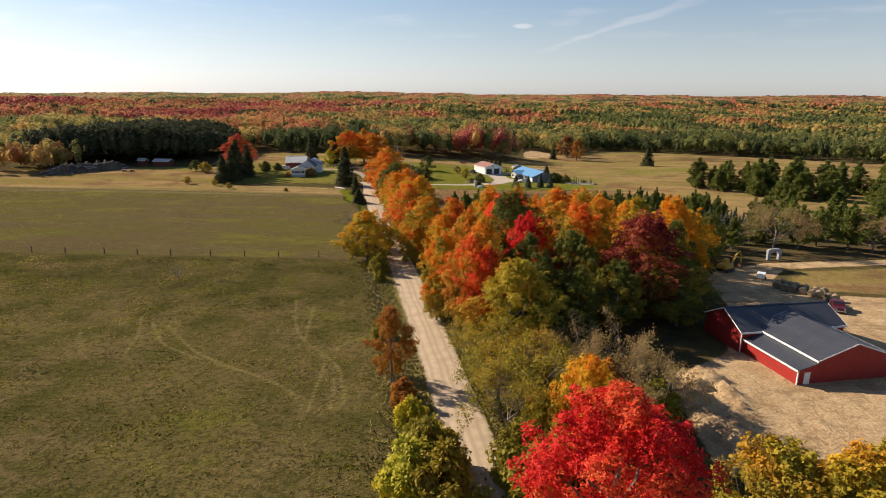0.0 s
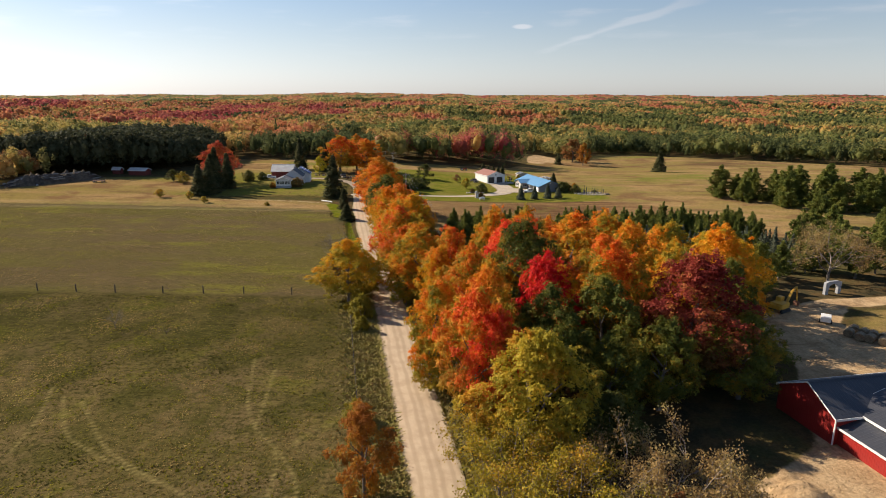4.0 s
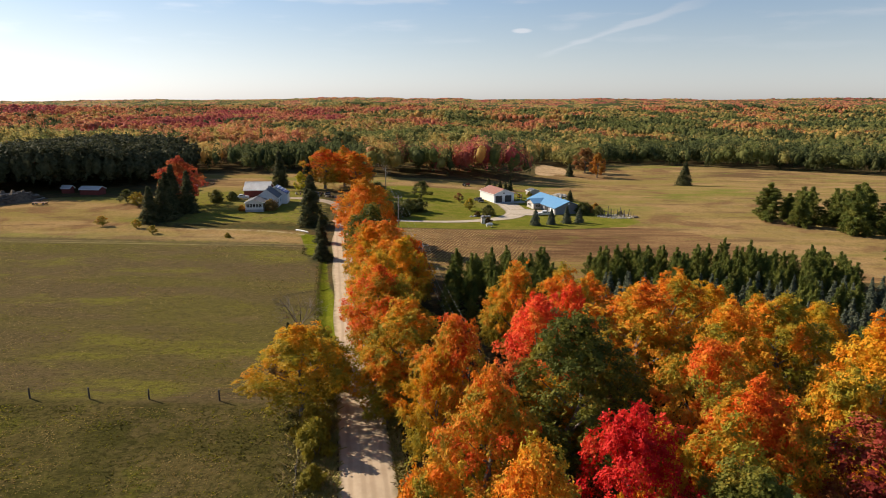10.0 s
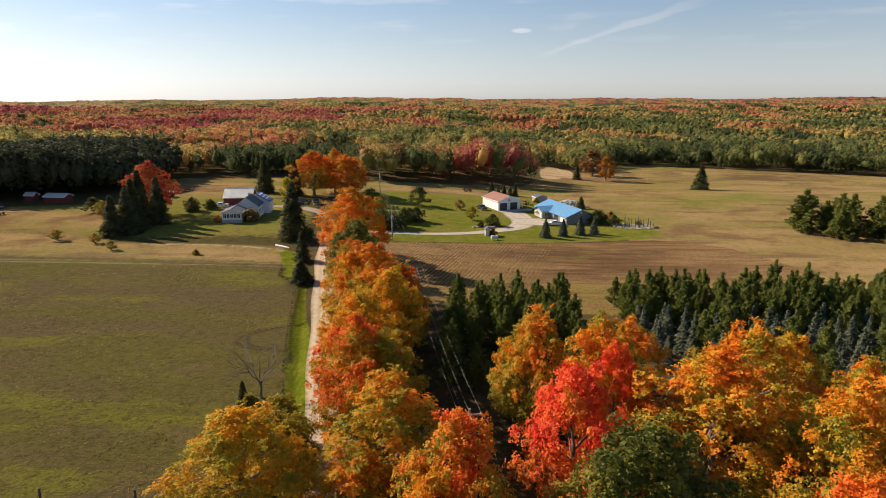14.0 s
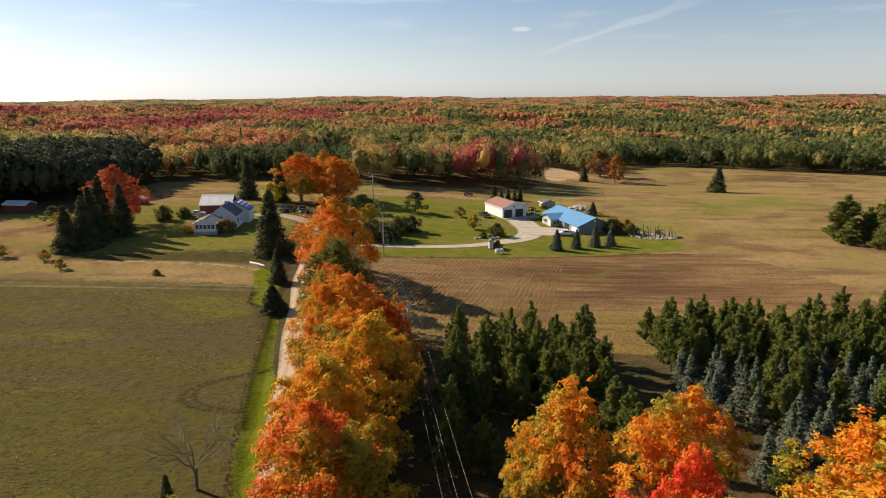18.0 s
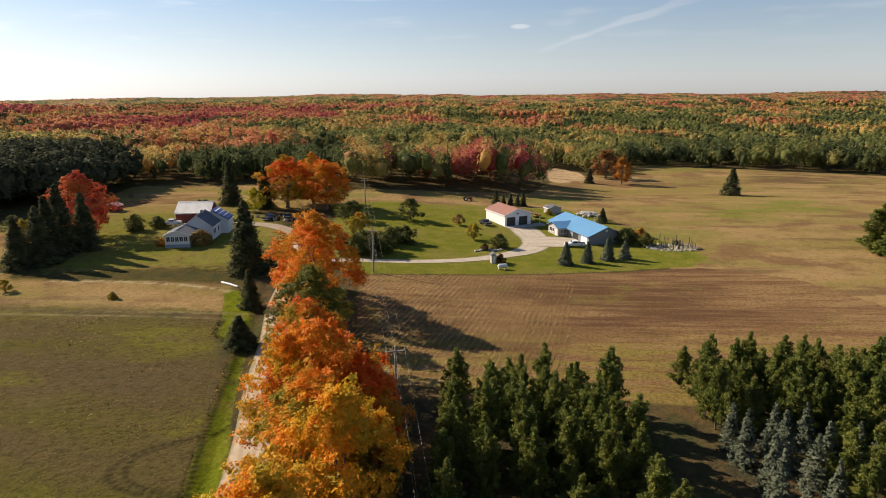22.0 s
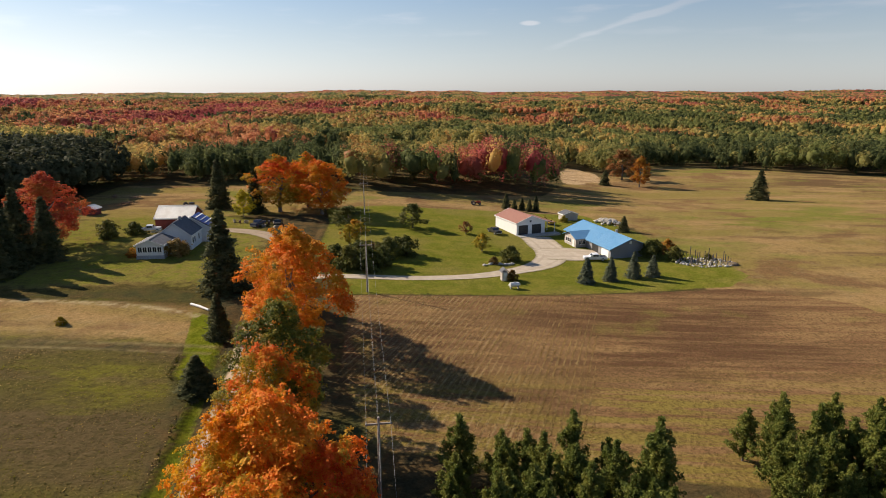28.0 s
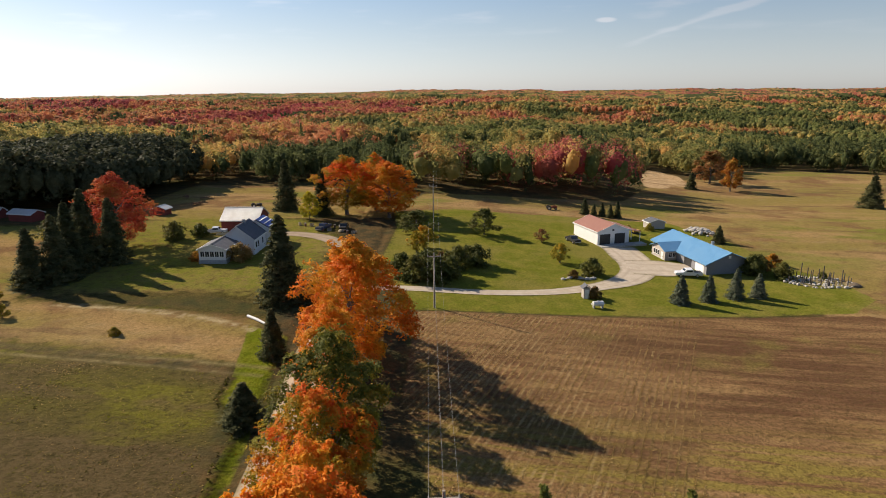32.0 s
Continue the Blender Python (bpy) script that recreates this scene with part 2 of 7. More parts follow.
LEAF = {
    "orange": leaf_mat("leaf_orange", [(0.06, (0.60, 0.10, 0.010)), (0.32, (0.72, 0.20, 0.012)), (0.56, (0.72, 0.33, 0.018)), (0.75, (0.48, 0.33, 0.024)), (0.95, (0.24, 0.24, 0.024))], (0.27, 0.24, 0.024)),
    "orange_red": leaf_mat("leaf_orange_red", [(0.06, (0.58, 0.045, 0.014)), (0.32, (0.70, 0.11, 0.014)), (0.56, (0.72, 0.22, 0.016)), (0.76, (0.56, 0.30, 0.02)), (0.95, (0.28, 0.25, 0.024))], (0.29, 0.23, 0.022)),
    "amber": leaf_mat("leaf_amber", [(0.06, (0.58, 0.10, 0.010)), (0.35, (0.70, 0.175, 0.012)), (0.65, (0.72, 0.26, 0.015)), (0.95, (0.58, 0.31, 0.02))], None),
    "red": leaf_mat("leaf_red", [(0.08, (0.40, 0.010, 0.013)), (0.45, (0.60, 0.019, 0.018)), (0.8, (0.72, 0.045, 0.025)), (1.0, (0.70, 0.13, 0.035))], None, 0.3),
    "scarlet": leaf_mat("leaf_scarlet", [(0.08, (0.62, 0.03, 0.02)), (0.45, (0.78, 0.085, 0.028)), (0.8, (0.82, 0.17, 0.03)), (1.0, (0.66, 0.27, 0.03))], (0.4, 0.16, 0.02)),
    "brick": leaf_mat("leaf_brick", [(0.1, (0.33, 0.040, 0.028)), (0.5, (0.46, 0.075, 0.034)), (0.85, (0.55, 0.13, 0.04)), (1.0, (0.52, 0.19, 0.045))], None, 0.3),
    # crimson darkened: the maple's own shade is put into this ramp
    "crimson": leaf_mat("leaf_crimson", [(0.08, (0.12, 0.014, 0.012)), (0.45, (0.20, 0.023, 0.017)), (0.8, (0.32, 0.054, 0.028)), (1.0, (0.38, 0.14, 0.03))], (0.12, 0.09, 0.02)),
    "gold": leaf_mat("leaf_gold", [(0.08, (0.70, 0.21, 0.010)), (0.42, (0.74, 0.31, 0.012)), (0.75, (0.62, 0.38, 0.018)), (1.0, (0.36, 0.30, 0.024))], (0.26, 0.23, 0.024)),
    "olive": leaf_mat("leaf_olive", [(0.08, (0.21, 0.185, 0.020)), (0.42, (0.36, 0.29, 0.024)), (0.72, (0.48, 0.35, 0.026)), (0.95, (0.56, 0.27, 0.022))], (0.24, 0.20, 0.021)),
    "green": leaf_mat("leaf_green", [(0.08, (0.065, 0.082, 0.014)), (0.45, (0.110, 0.122, 0.018)), (0.78, (0.20, 0.185, 0.022)), (1.0, (0.36, 0.21, 0.02))], None),
    "hedge": leaf_mat("leaf_hedge", [(0.1, (0.062, 0.074, 0.016)), (0.5, (0.105, 0.112, 0.024)), (1.0, (0.17, 0.155, 0.034))], None),
    "tan": leaf_mat("leaf_tan", [(0.1, (0.24, 0.15, 0.06)), (0.5, (0.34, 0.22, 0.08)), (1.0, (0.36, 0.28, 0.10))], None),
    "brown": leaf_mat("leaf_brown", [(0.1, (0.26, 0.09, 0.015)), (0.5, (0.38, 0.14, 0.018)), (0.85, (0.46, 0.21, 0.025)), (1.0, (0.33, 0.23, 0.03))], None),
    "rust": leaf_mat("leaf_rust", [(0.1, (0.26, 0.10, 0.03)), (0.5, (0.34, 0.15, 0.05)), (1.0, (0.28, 0.20, 0.06))], None),
    "yellow": leaf_mat("leaf_yellow", [(0.1, (0.42, 0.34, 0.015)), (0.5, (0.55, 0.44, 0.02)), (1.0, (0.36, 0.34, 0.03))], None),
    "pine": leaf_mat("needle_pine", [(0.1, (0.080, 0.105, 0.020)), (0.5, (0.135, 0.160, 0.030)), (1.0, (0.23, 0.23, 0.048))], None, 0.6, 0.32),
    "dark_pine": leaf_mat("needle_dark_pine", [(0.1, (0.044, 0.050, 0.025)), (0.5, (0.064, 0.070, 0.036)), (1.0, (0.095, 0.098, 0.052))], None, 0.6, 0.25),
    "spruce": leaf_mat("needle_spruce", [(0.1, (0.046, 0.054, 0.024)), (0.5, (0.080, 0.086, 0.038)), (1.0, (0.145, 0.138, 0.060))], None, 0.6, 0.25),
    "blue_spruce": leaf_mat("needle_blue_spruce", [(0.1, (0.066, 0.084, 0.054)), (0.5, (0.105, 0.125, 0.082)), (1.0, (0.165, 0.175, 0.115))], None, 0.6, 0.15),
}
BARK = plain("bark", (0.10, 0.082, 0.066), (0.19, 0.165, 0.14), 6.0, 0.95, 0, 0.8, (1, 1, 0.2))
TWIG = plain("twig_bark", (0.16, 0.13, 0.11), (0.26, 0.22, 0.19), 5.0, 0.95, 0, 0.5, (1, 1, 0.2))
WHITE = plain("white_paint", (0.78, 0.78, 0.76), (0.66, 0.66, 0.63), 2.0, 0.55)
GLASS_DARK = plain("window_glass", (0.02, 0.025, 0.03), (0.035, 0.04, 0.05), 1.0, 0.06, 0, 0)
# black plastic parts; also the painted shade of bays and recess
BLACK = plain("black_plastic_and_shade", (0.015, 0.015, 0.016), (0.03, 0.03, 0.03), 3.0, 0.5)
RUBBER = plain("rubber", (0.018, 0.018, 0.018), (0.04, 0.038, 0.035), 4.0, 0.85)
STEEL = plain("galvanised_steel", (0.42, 0.43, 0.44), (0.55, 0.55, 0.55), 2.0, 0.4, 0.9, 0.05)
WEATHERED = plain("weathered_wood", (0.20, 0.17, 0.14), (0.36, 0.32, 0.27), 3.0, 0.9, 0, 0.6, (1, 1, 0.12))
CONCRETE = plain("concrete", (0.30, 0.29, 0.27), (0.42, 0.41, 0.38), 1.5, 0.9, 0, 0.3)
STONE = plain("field_stone", (0.30, 0.28, 0.25), (0.52, 0.49, 0.44), 2.0, 0.9, 0, 0.6)
RUST = plain("rusty_metal", (0.12, 0.05, 0.03), (0.22, 0.11, 0.07), 3.0, 0.85, 0.2, 0.4)

# ---- ground ----
ROAD = [(14.0, 0.0), (9.5, 28.0), (5.2, 50.0), (3.4, 58.0), (0.9, 73.0), (-3.7, 95.0), (-8.1, 116.0), (-12.0, 135.0), (-18.6, 166.0), (-25.3, 197.0), (-32.0, 228.0), (-39.0, 262.0), (-45.5, 300.0), (-51.0, 335.0), (-58.0, 370.0), (-75.0, 440.0), (-100.0, 540.0), (-150.0, 760.0)]


def along(pts, step):
    """Points on a smooth line through pts, about step metres apart."""
    pts = [Vector((*p, 0)) for p in pts]
    out = []
    for i in range(len(pts) - 1):
        p0, p1, p2, p3 = pts[max(i - 1, 0)], pts[i], pts[i + 1], pts[min(i + 2, len(pts) - 1)]
        n = max(1, int((p2 - p1).length / step))
        for k in range(n):
            t = k / n
            out.append(0.5 * ((2 * p1) + (p2 - p0) * t + (2 * p0 - 5 * p1 + 4 * p2 - p3) * t * t + (3 * p1 - p0 - 3 * p2 + p3) * t ** 3))
    return out + [pts[-1]]


def road_x(y):
    return np.interp(y, [p[1] for p in ROAD], [p[0] for p in ROAD])


def inside(poly, x, y, soft):
    """1 inside the outline, 0 outside, soft metres between."""
    x, y = np.asarray(x, float), np.asarray(y, float)
    d = np.full(x.shape, 1e9)
    odd = np.zeros(x.shape, bool)
    for (ax, ay), (bx, by) in zip(poly, poly[1:] + poly[:1]):
        ex, ey = bx - ax, by - ay
        t = np.clip(((x - ax) * ex + (y - ay) * ey) / (ex * ex + ey * ey), 0, 1)
        d = np.minimum(d, np.hypot(x - ax - t * ex, y - ay - t * ey))
        if by != ay:
            odd ^= ((ay > y) != (by > y)) & (x < ax + (y - ay) * ex / ey)
    return sm(-soft, soft, np.where(odd, d, -d))


LAWN = [(-25, 256), (8, 261.5), (40, 268), (56, 272), (64, 281), (62, 293), (54, 305), (50, 325), (38, 350), (14, 352), (-6, 350), (-30, 350), (-47, 340), (-41, 318), (-37, 285)]
YARD = [(-42, 250), (-60, 255), (-92, 250), (-104, 262), (-120, 300), (-116, 322), (-92, 330), (-76, 330), (-58, 318), (-47, 290)]
STRIP = [(-42.0, 225.5), (-40.6, 219.2), (-35.5, 213.7), (-32.0, 196.6), (-29.6, 185.0), (-27.0, 174.3), (-17.6, 140), (-13.5, 140), (-22, 174), (-29.5, 197), (-33, 212), (-37, 227), (-40, 240), (-48, 243)]
HAYFIELD = [(-23, 256), (8, 261), (40, 267.5), (58, 271), (76, 262), (84, 240), (82, 205), (30, 200), (-4, 202), (-12, 205), (-18, 222)]
DIRT = [(29, 58), (60, 56), (100, 62), (110, 100), (92, 118), (76, 119), (71, 123), (69, 130), (76, 139), (120, 148), (120, 152), (74, 144), (60, 137), (54, 128), (52, 112), (46, 98), (43, 90), (37, 85), (31, 81), (30, 72)]
WOODS = [(-1, 85), (2, 76), (30, 72), (38, 92), (42, 118), (52, 133), (78, 152), (150, 156), (150, 200), (84, 206), (30, 200), (-10, 204), (-20, 228), (-31, 228), (-24, 200), (-8, 140), (1, 100)]
LOTSIDE = [(73, 121), (71, 130), (77, 138), (120, 146), (160, 152), (160, 40), (112, 56), (112, 100), (94, 119)]
SAND = [(46, 448), (58, 455), (70, 466), (72, 500), (64, 524), (54, 512), (49, 480)]
PASTURE = [(6, -200), (6, 20), (0, 56), (-12, 110), (-18, 138), (-30, 190), (-42, 226), (-120, 232), (-260, 236), (-700, 230), (-700, -200)]
EAST = [(50, 268), (85, 205), (95, 200), (150, 195), (420, 215), (430, 420), (230, 520), (150, 560), (118, 560), (95, 520), (60, 470), (44, 442), (30, 396), (-4, 382), (-44, 378), (-48, 340), (0, 345), (50, 330)]
WEST = [(-46, 330), (-78, 325), (-108, 318), (-130, 318), (-136, 345), (-140, 384), (-100, 386), (-52, 382)]
MEADOW = [(-40, 228), (-120, 232), (-260, 236), (-262, 262), (-215, 285), (-180, 300), (-150, 306), (-120, 310), (-108, 300), (-96, 250), (-46, 248)]


def spread(a, b, step, grow):
    """Places from a to b at even steps, then wider and wider out to 4.95 km."""
    mid = list(np.arange(a, b + 0.01, step))
    up, s = [], step
    while mid[-1] + sum(up) < 4950:
        s *= grow
        up.append(s)
    hi = list(mid[-1] + np.cumsum(up))
    return mid, hi


xm, xh = spread(-120, 120, 1.0, 1.12)
ym, yh = spread(30, 335, 1.0, 1.10)
xm = sorted(set(xm) | set(np.round(np.arange(-62, -8, 0.35), 2)))
ym = sorted(set(ym) | set(np.round(np.arange(66, 112, 0.35), 2)) | set(np.round(np.arange(172, 228, 0.4), 2)))
xs = np.array([-v for v in xh[::-1]] + xm + xh)
ys = np.array([-1200, -700, -400, -200, -100, -50, -20, 0, 10, 18, 24] + ym + yh)
X, Y = np.meshgrid(xs, ys)
Z = gz(X, Y)
pits = inside([(29, 84), (34, 86), (38.5, 80), (38, 74), (36, 63), (31, 61), (30, 72)], X, Y, 1.5)
lump = np.zeros_like(X)
for jx, jy in zip(*np.nonzero(pits > 0.01)):
    lump[jx, jy] = 0.75 - 2.4 * abs(noise.fractal(Vector((X[jx, jy] * 0.24, Y[jx, jy] * 0.15, 3)), 0.8, 2.1, 3))
Z = Z + pits * np.maximum(0, lump) * 1.9
RX = road_x(Y)
off = np.abs(X - RX)
near = (Y < 420)
Z = Z - near * 0.35 * np.exp(-((off - 4.6) / 1.1) ** 2)
nx = len(xs)
i = np.arange((len(ys) - 1) * nx).reshape(len(ys) - 1, nx)[:, :-1].ravel()
gmesh = big_mesh("ground", np.stack([X.ravel(), Y.ravel(), Z.ravel()], 1), np.stack([i, i + 1, i + 1 + nx, i + nx], 1))
gmesh.polygons.foreach_set("use_smooth", np.ones(len(i), bool))
far_r = np.hypot(X, Y)
zones = {
    "lawn": np.maximum(np.maximum(inside(LAWN, X, Y, 1.2), 0.54 * inside(YARD, X, Y, 8)), inside(STRIP, X, Y, 0.7)),
    "hay": inside(HAYFIELD, X, Y, 1.5),
    "dirt": np.maximum(inside(DIRT, X, Y, 1.6), inside(SAND, X, Y, 3)),
    "woods": np.maximum(inside(WOODS, X, Y, 2.5), 1 - np.maximum.reduce([inside(p, X, Y, 6) for p in (LAWN, YARD, STRIP, HAYFIELD, DIRT, LOTSIDE, PASTURE, EAST, WEST, MEADOW)])),
    "dry": np.maximum.reduce([0.62 * inside(LOTSIDE, X, Y, 3), 0.55 * inside(YARD, X, Y, 6), inside(EAST, X, Y, 4), inside(WEST, X, Y, 4), 0.66 * inside(MEADOW, X, Y, 5)]),
    "upper": inside([(-12, 139.5), (-700, 139.5), (-700, 260), (-60, 240), (-42, 226)], X, Y, 1.0),
    "fallow": inside([(180, 515), (210, 521), (236, 503), (187, 426), (178, 447), (155, 460)], X, Y, 9),
    "fresh": inside([(62, 349), (98, 378), (127, 373), (154, 375), (128, 334), (98, 330), (62, 325)], X, Y, 11),
    "strip": inside(STRIP, X, Y, 0.7),
    "paler_south": sm(122, 98, Y),
}
trails = [[(-29.4, 109.9), (-26.0, 96.9), (-22.8, 90.4), (-19.3, 86.4), (-15.7, 81.1), (-14.0, 75.5), (-13.0, 71.0)], [(-25.3, 106.3), (-23.7, 95.9), (-23.1, 91.4)], [(-47.3, 95.9), (-40.3, 87.6), (-36.0, 83.8), (-28.5, 79.3), (-23.0, 75.8), (-19.9, 72.9), (-18.0, 69.6)], [(-50.6, 97.0), (-44.6, 88.4), (-37.9, 83.9), (-29.6, 79.7)], [(-19.1, 85.7), (-17.9, 81.4), (-17.5, 75.4), (-17.1, 68.8)], [(-14.0, 91.8), (-16.3, 89.7), (-17.4, 87.2)], [(-15.7, 77.6), (-14.7, 72.8), (-14.4, 69.8)], [(-53.7, 99.4), (-50.4, 91.8), (-48.4, 84.4)], [(-60.0, 91.9), (-55.2, 84.1)]]
t_ = np.zeros_like(X)
for line in trails:
    q = along(line, 0.8)
    qx, qy = np.array([v.x for v in q]), np.array([v.y for v in q])
    box_ = (X > qx.min() - 3) & (X < qx.max() + 3) & (Y > qy.min() - 3) & (Y < qy.max() + 3)
    d_ = np.min(np.hypot(X[box_][:, None] - qx[None], Y[box_][:, None] - qy[None]), axis=1)
    t_[box_] = np.maximum(t_[box_], np.exp(-(d_ / 0.22) ** 2))
zones["trail"] = t_
# wheel ruts; the last line paints the shadow of the tall grass edge
ruts_edge_shadow = [[(-32.4, 188.0), (-35.5, 185.8), (-37.0, 183.2), (-36.9, 181.2), (-35.1, 179.4), (-31.9, 178.3), (-28.1, 177.9)], [(-30.2, 189.6), (-32.9, 187.2), (-35.4, 184.7), (-35.7, 182.6), (-34.3, 180.3), (-31.1, 178.9), (-27.6, 178.5)], [(-30.2, 208.3), (-28.8, 198.8), (-28.0, 193.1), (-29.3, 189.6)], [(-41.7, 225.2), (-40.5, 219.2), (-35.1, 213.7), (-31.6, 196.6), (-29.1, 185.0), (-26.4, 174.4)]]
t_ = np.zeros_like(X)
for line in ruts_edge_shadow:
    q = along(line, 0.8)
    qx, qy = np.array([v.x for v in q]), np.array([v.y for v in q])
    box_ = (X > qx.min() - 2) & (X < qx.max() + 2) & (Y > qy.min() - 2) & (Y < qy.max() + 2)
    d_ = np.min(np.hypot(X[box_][:, None] - qx[None], Y[box_][:, None] - qy[None]), axis=1)
    t_[box_] = np.maximum(t_[box_], np.exp(-(d_ / (0.5 if len(line) == 6 else 0.38)) ** 2))
zones["rut_edge_shadow"] = t_
u_ = np.clip((X + 88) / 42, 0, 1)
zones["straw"] = np.exp(-((Y - (247.2 - 6 * u_ ** 3)) / 0.8) ** 2) * ((X > -88) & (X < -46))
zones["straw"] = np.maximum(zones["straw"], 0.8 * sm(1.0, 0.7, np.hypot((X - 57.8) / 7.0, (Y - 291.5) / 4.2)))
zones["track"] = np.exp(-((np.abs(Y - (228.5 - 0.02 * (X + 80))) - 1.1) / 0.45) ** 2) * ((X > -180) & (X < -38))
for key, val in zones.items():
    gmesh.attributes.new(key, "FLOAT", "POINT").data.foreach_set("value", val.ravel().astype(np.float32))

n = Nodes("ground")
p = n.place()
fine, mid_, big = n.noise(p, 2.2, 5.0, 0.7), n.noise(p, 0.28, 4.0, 0.6), n.noise(p, 0.045, 4.0, 0.6)
drift = n.noise(p, 0.03, 3.0, 0.55, (0.55, 2.2, 1))
edge = n.math("MULTIPLY", n.math("SUBTRACT", n.noise(p, 0.5, 4.0, 0.65), 0.5), 0.7)


def zone(key, a=0.35, b=0.65):
    return n.span(n.math("ADD", n.attr(key), edge), a, b)


wide = n.noise(p, 0.11, 6.0, 0.68)
pasture = n.mix(n.span(wide, 0.42, 0.58), (0.062, 0.058, 0.014), (0.126, 0.093, 0.040))
pasture = n.mix(n.span(big, 0.40, 0.62, 0.0, 0.6), pasture, (0.128, 0.098, 0.034))
pasture = n.mix(n.span(n.noise(p, 0.055, 6.0, 0.7), 0.52, 0.64, 0.0, 0.8), pasture, (0.105, 0.104, 0.014))
clump = n.noise(p, 0.55, 5.0, 0.72)
pasture = n.mix(n.span(n.noise(p, 1.0, 6.0, 0.8), 0.49, 0.57, 0.0, 0.75), pasture, (0.034, 0.034, 0.009))
pasture = n.mix(n.span(n.noise(p, 0.7, 5.0, 0.75, (1, 1.6, 1)), 0.58, 0.68, 0.0, 0.75), pasture, (0.165, 0.135, 0.042))
pasture = n.mix(n.math("MULTIPLY", n.attr("trail"), n.span(mid_, 0.25, 0.6, 0.4, 1.0)), pasture, (0.235, 0.195, 0.070))
# pasture paler towards low y, darker beyond
pasture = n.mix(n.attr("paler_south"), n.mix(1.0, pasture, (0.84, 0.86, 0.82), "MULTIPLY"), n.mix(1.0, pasture, (1.20, 1.17, 1.20), "MULTIPLY"))
upper = n.mix(n.span(drift, 0.40, 0.60), (0.092, 0.080, 0.016), (0.094, 0.066, 0.030))
upper = n.mix(n.span(n.noise(p, 0.045, 5.0, 0.65, (0.6, 1.9, 1)), 0.52, 0.66, 0.0, 0.85), upper, (0.140, 0.132, 0.013))
upper = n.mix(n.span(n.noise(p, 0.06, 5.0, 0.65, (0.8, 1.5, 1)), 0.55, 0.68, 0.0, 0.7), upper, (0.125, 0.086, 0.038))
upper = n.mix(n.span(n.noise(p, 0.8, 6.0, 0.78), 0.48, 0.60, 0.0, 0.7), upper, (0.046, 0.038, 0.012))
col = n.mix(n.attr("upper"), pasture, upper)
dry = n.mix(n.span(drift, 0.35, 0.62), (0.36, 0.228, 0.098), (0.25, 0.186, 0.054))
dry = n.mix(n.span(big, 0.5, 0.62, 0.0, 0.85), dry, (0.195, 0.105, 0.050))
dry = n.mix(n.span(mid_, 0.5, 0.75, 0.0, 0.45), dry, (0.31, 0.23, 0.12))
dry = n.mix(n.math("MULTIPLY", n.attr("fresh"), n.span(n.noise(p, 0.05, 5.0, 0.65, (0.7, 1.5, 1)), 0.44, 0.58, 0.0, 0.85)), dry, (0.165, 0.175, 0.026))
dry = n.mix(n.math("MULTIPLY", n.attr("fallow"), n.span(n.noise(p, 0.06, 5.0, 0.65, (0.5, 1.4, 1)), 0.42, 0.54, 0.0, 0.9)), dry, (0.125, 0.068, 0.036))
streak = n.noise(p, 0.07, 5.0, 0.65, (0.35, 1.5, 1))
dry = n.mix(n.span(streak, 0.54, 0.66, 0.0, 0.8), dry, (0.165, 0.098, 0.048))
dry = n.mix(n.span(n.noise(p, 0.022, 4.0, 0.6, (0.8, 1.7, 1)), 0.54, 0.68, 0.0, 0.85), dry, (0.175, 0.185, 0.032))
dry = n.mix(n.span(n.noise(p, 0.5, 6.0, 0.78), 0.50, 0.64, 0.0, 0.5), dry, (0.13, 0.088, 0.036))
col = n.mix(zone("dry"), col, dry)
rows = n.t.nodes.new("ShaderNodeTexWave")
rows.wave_profile = "SIN"
mp = n.add("ShaderNodeMapping", Vector=p)
mp.inputs["Rotation"].default_value = (0, 0, radians(15.5))
n.t.links.new(mp.outputs[0], rows.inputs["Vector"])
rows.inputs["Scale"].default_value, rows.inputs["Distortion"].default_value = 0.30, 0.9
rows.inputs["Detail"].default_value, rows.inputs["Detail Scale"].default_value = 2.0, 0.6
run = n.noise(p, 0.35, 5.0, 0.7, (0.12, 1.0, 1))
band = n.noise(p, 0.035, 4.0, 0.6, (0.5, 1.6, 1))
hay = n.mix(n.span(run, 0.38, 0.62), (0.180, 0.092, 0.046), (0.29, 0.175, 0.078))
hay = n.mix(n.span(band, 0.46, 0.56, 0.0, 0.85), hay, n.mix(n.span(run, 0.42, 0.6), (0.105, 0.052, 0.028), (0.19, 0.105, 0.05)))
sep = n.t.nodes.new("ShaderNodeSeparateXYZ")
n.t.links.new(p, sep.inputs[0])
south = n.span(n.math("ADD", sep.outputs[1], n.math("MULTIPLY", band, 26.0)), 228.0, 246.0, 0.9, 0.0)
hay = n.mix(n.math("MULTIPLY", south, n.span(n.noise(p, 0.5, 5.0, 0.7, (0.1, 1.0, 1)), 0.42, 0.58)), hay, (0.235, 0.18, 0.042))
west = n.span(n.math("ADD", sep.outputs[0], n.math("MULTIPLY", band, 24.0)), 8.0, 34.0, 1.0, 0.0)
hay = n.mix(n.math("MULTIPLY", west, n.math("MULTIPLY", n.span(rows.outputs["Fac"], 0.66, 0.97), n.span(n.noise(p, 0.3, 5.0, 0.7), 0.38, 0.62, 0.05, 0.6))), hay, (0.40, 0.29, 0.14))
hay = n.mix(n.span(n.noise(p, 0.08, 4.0), 0.58, 0.72, 0.0, 0.5), hay, (0.20, 0.175, 0.04))
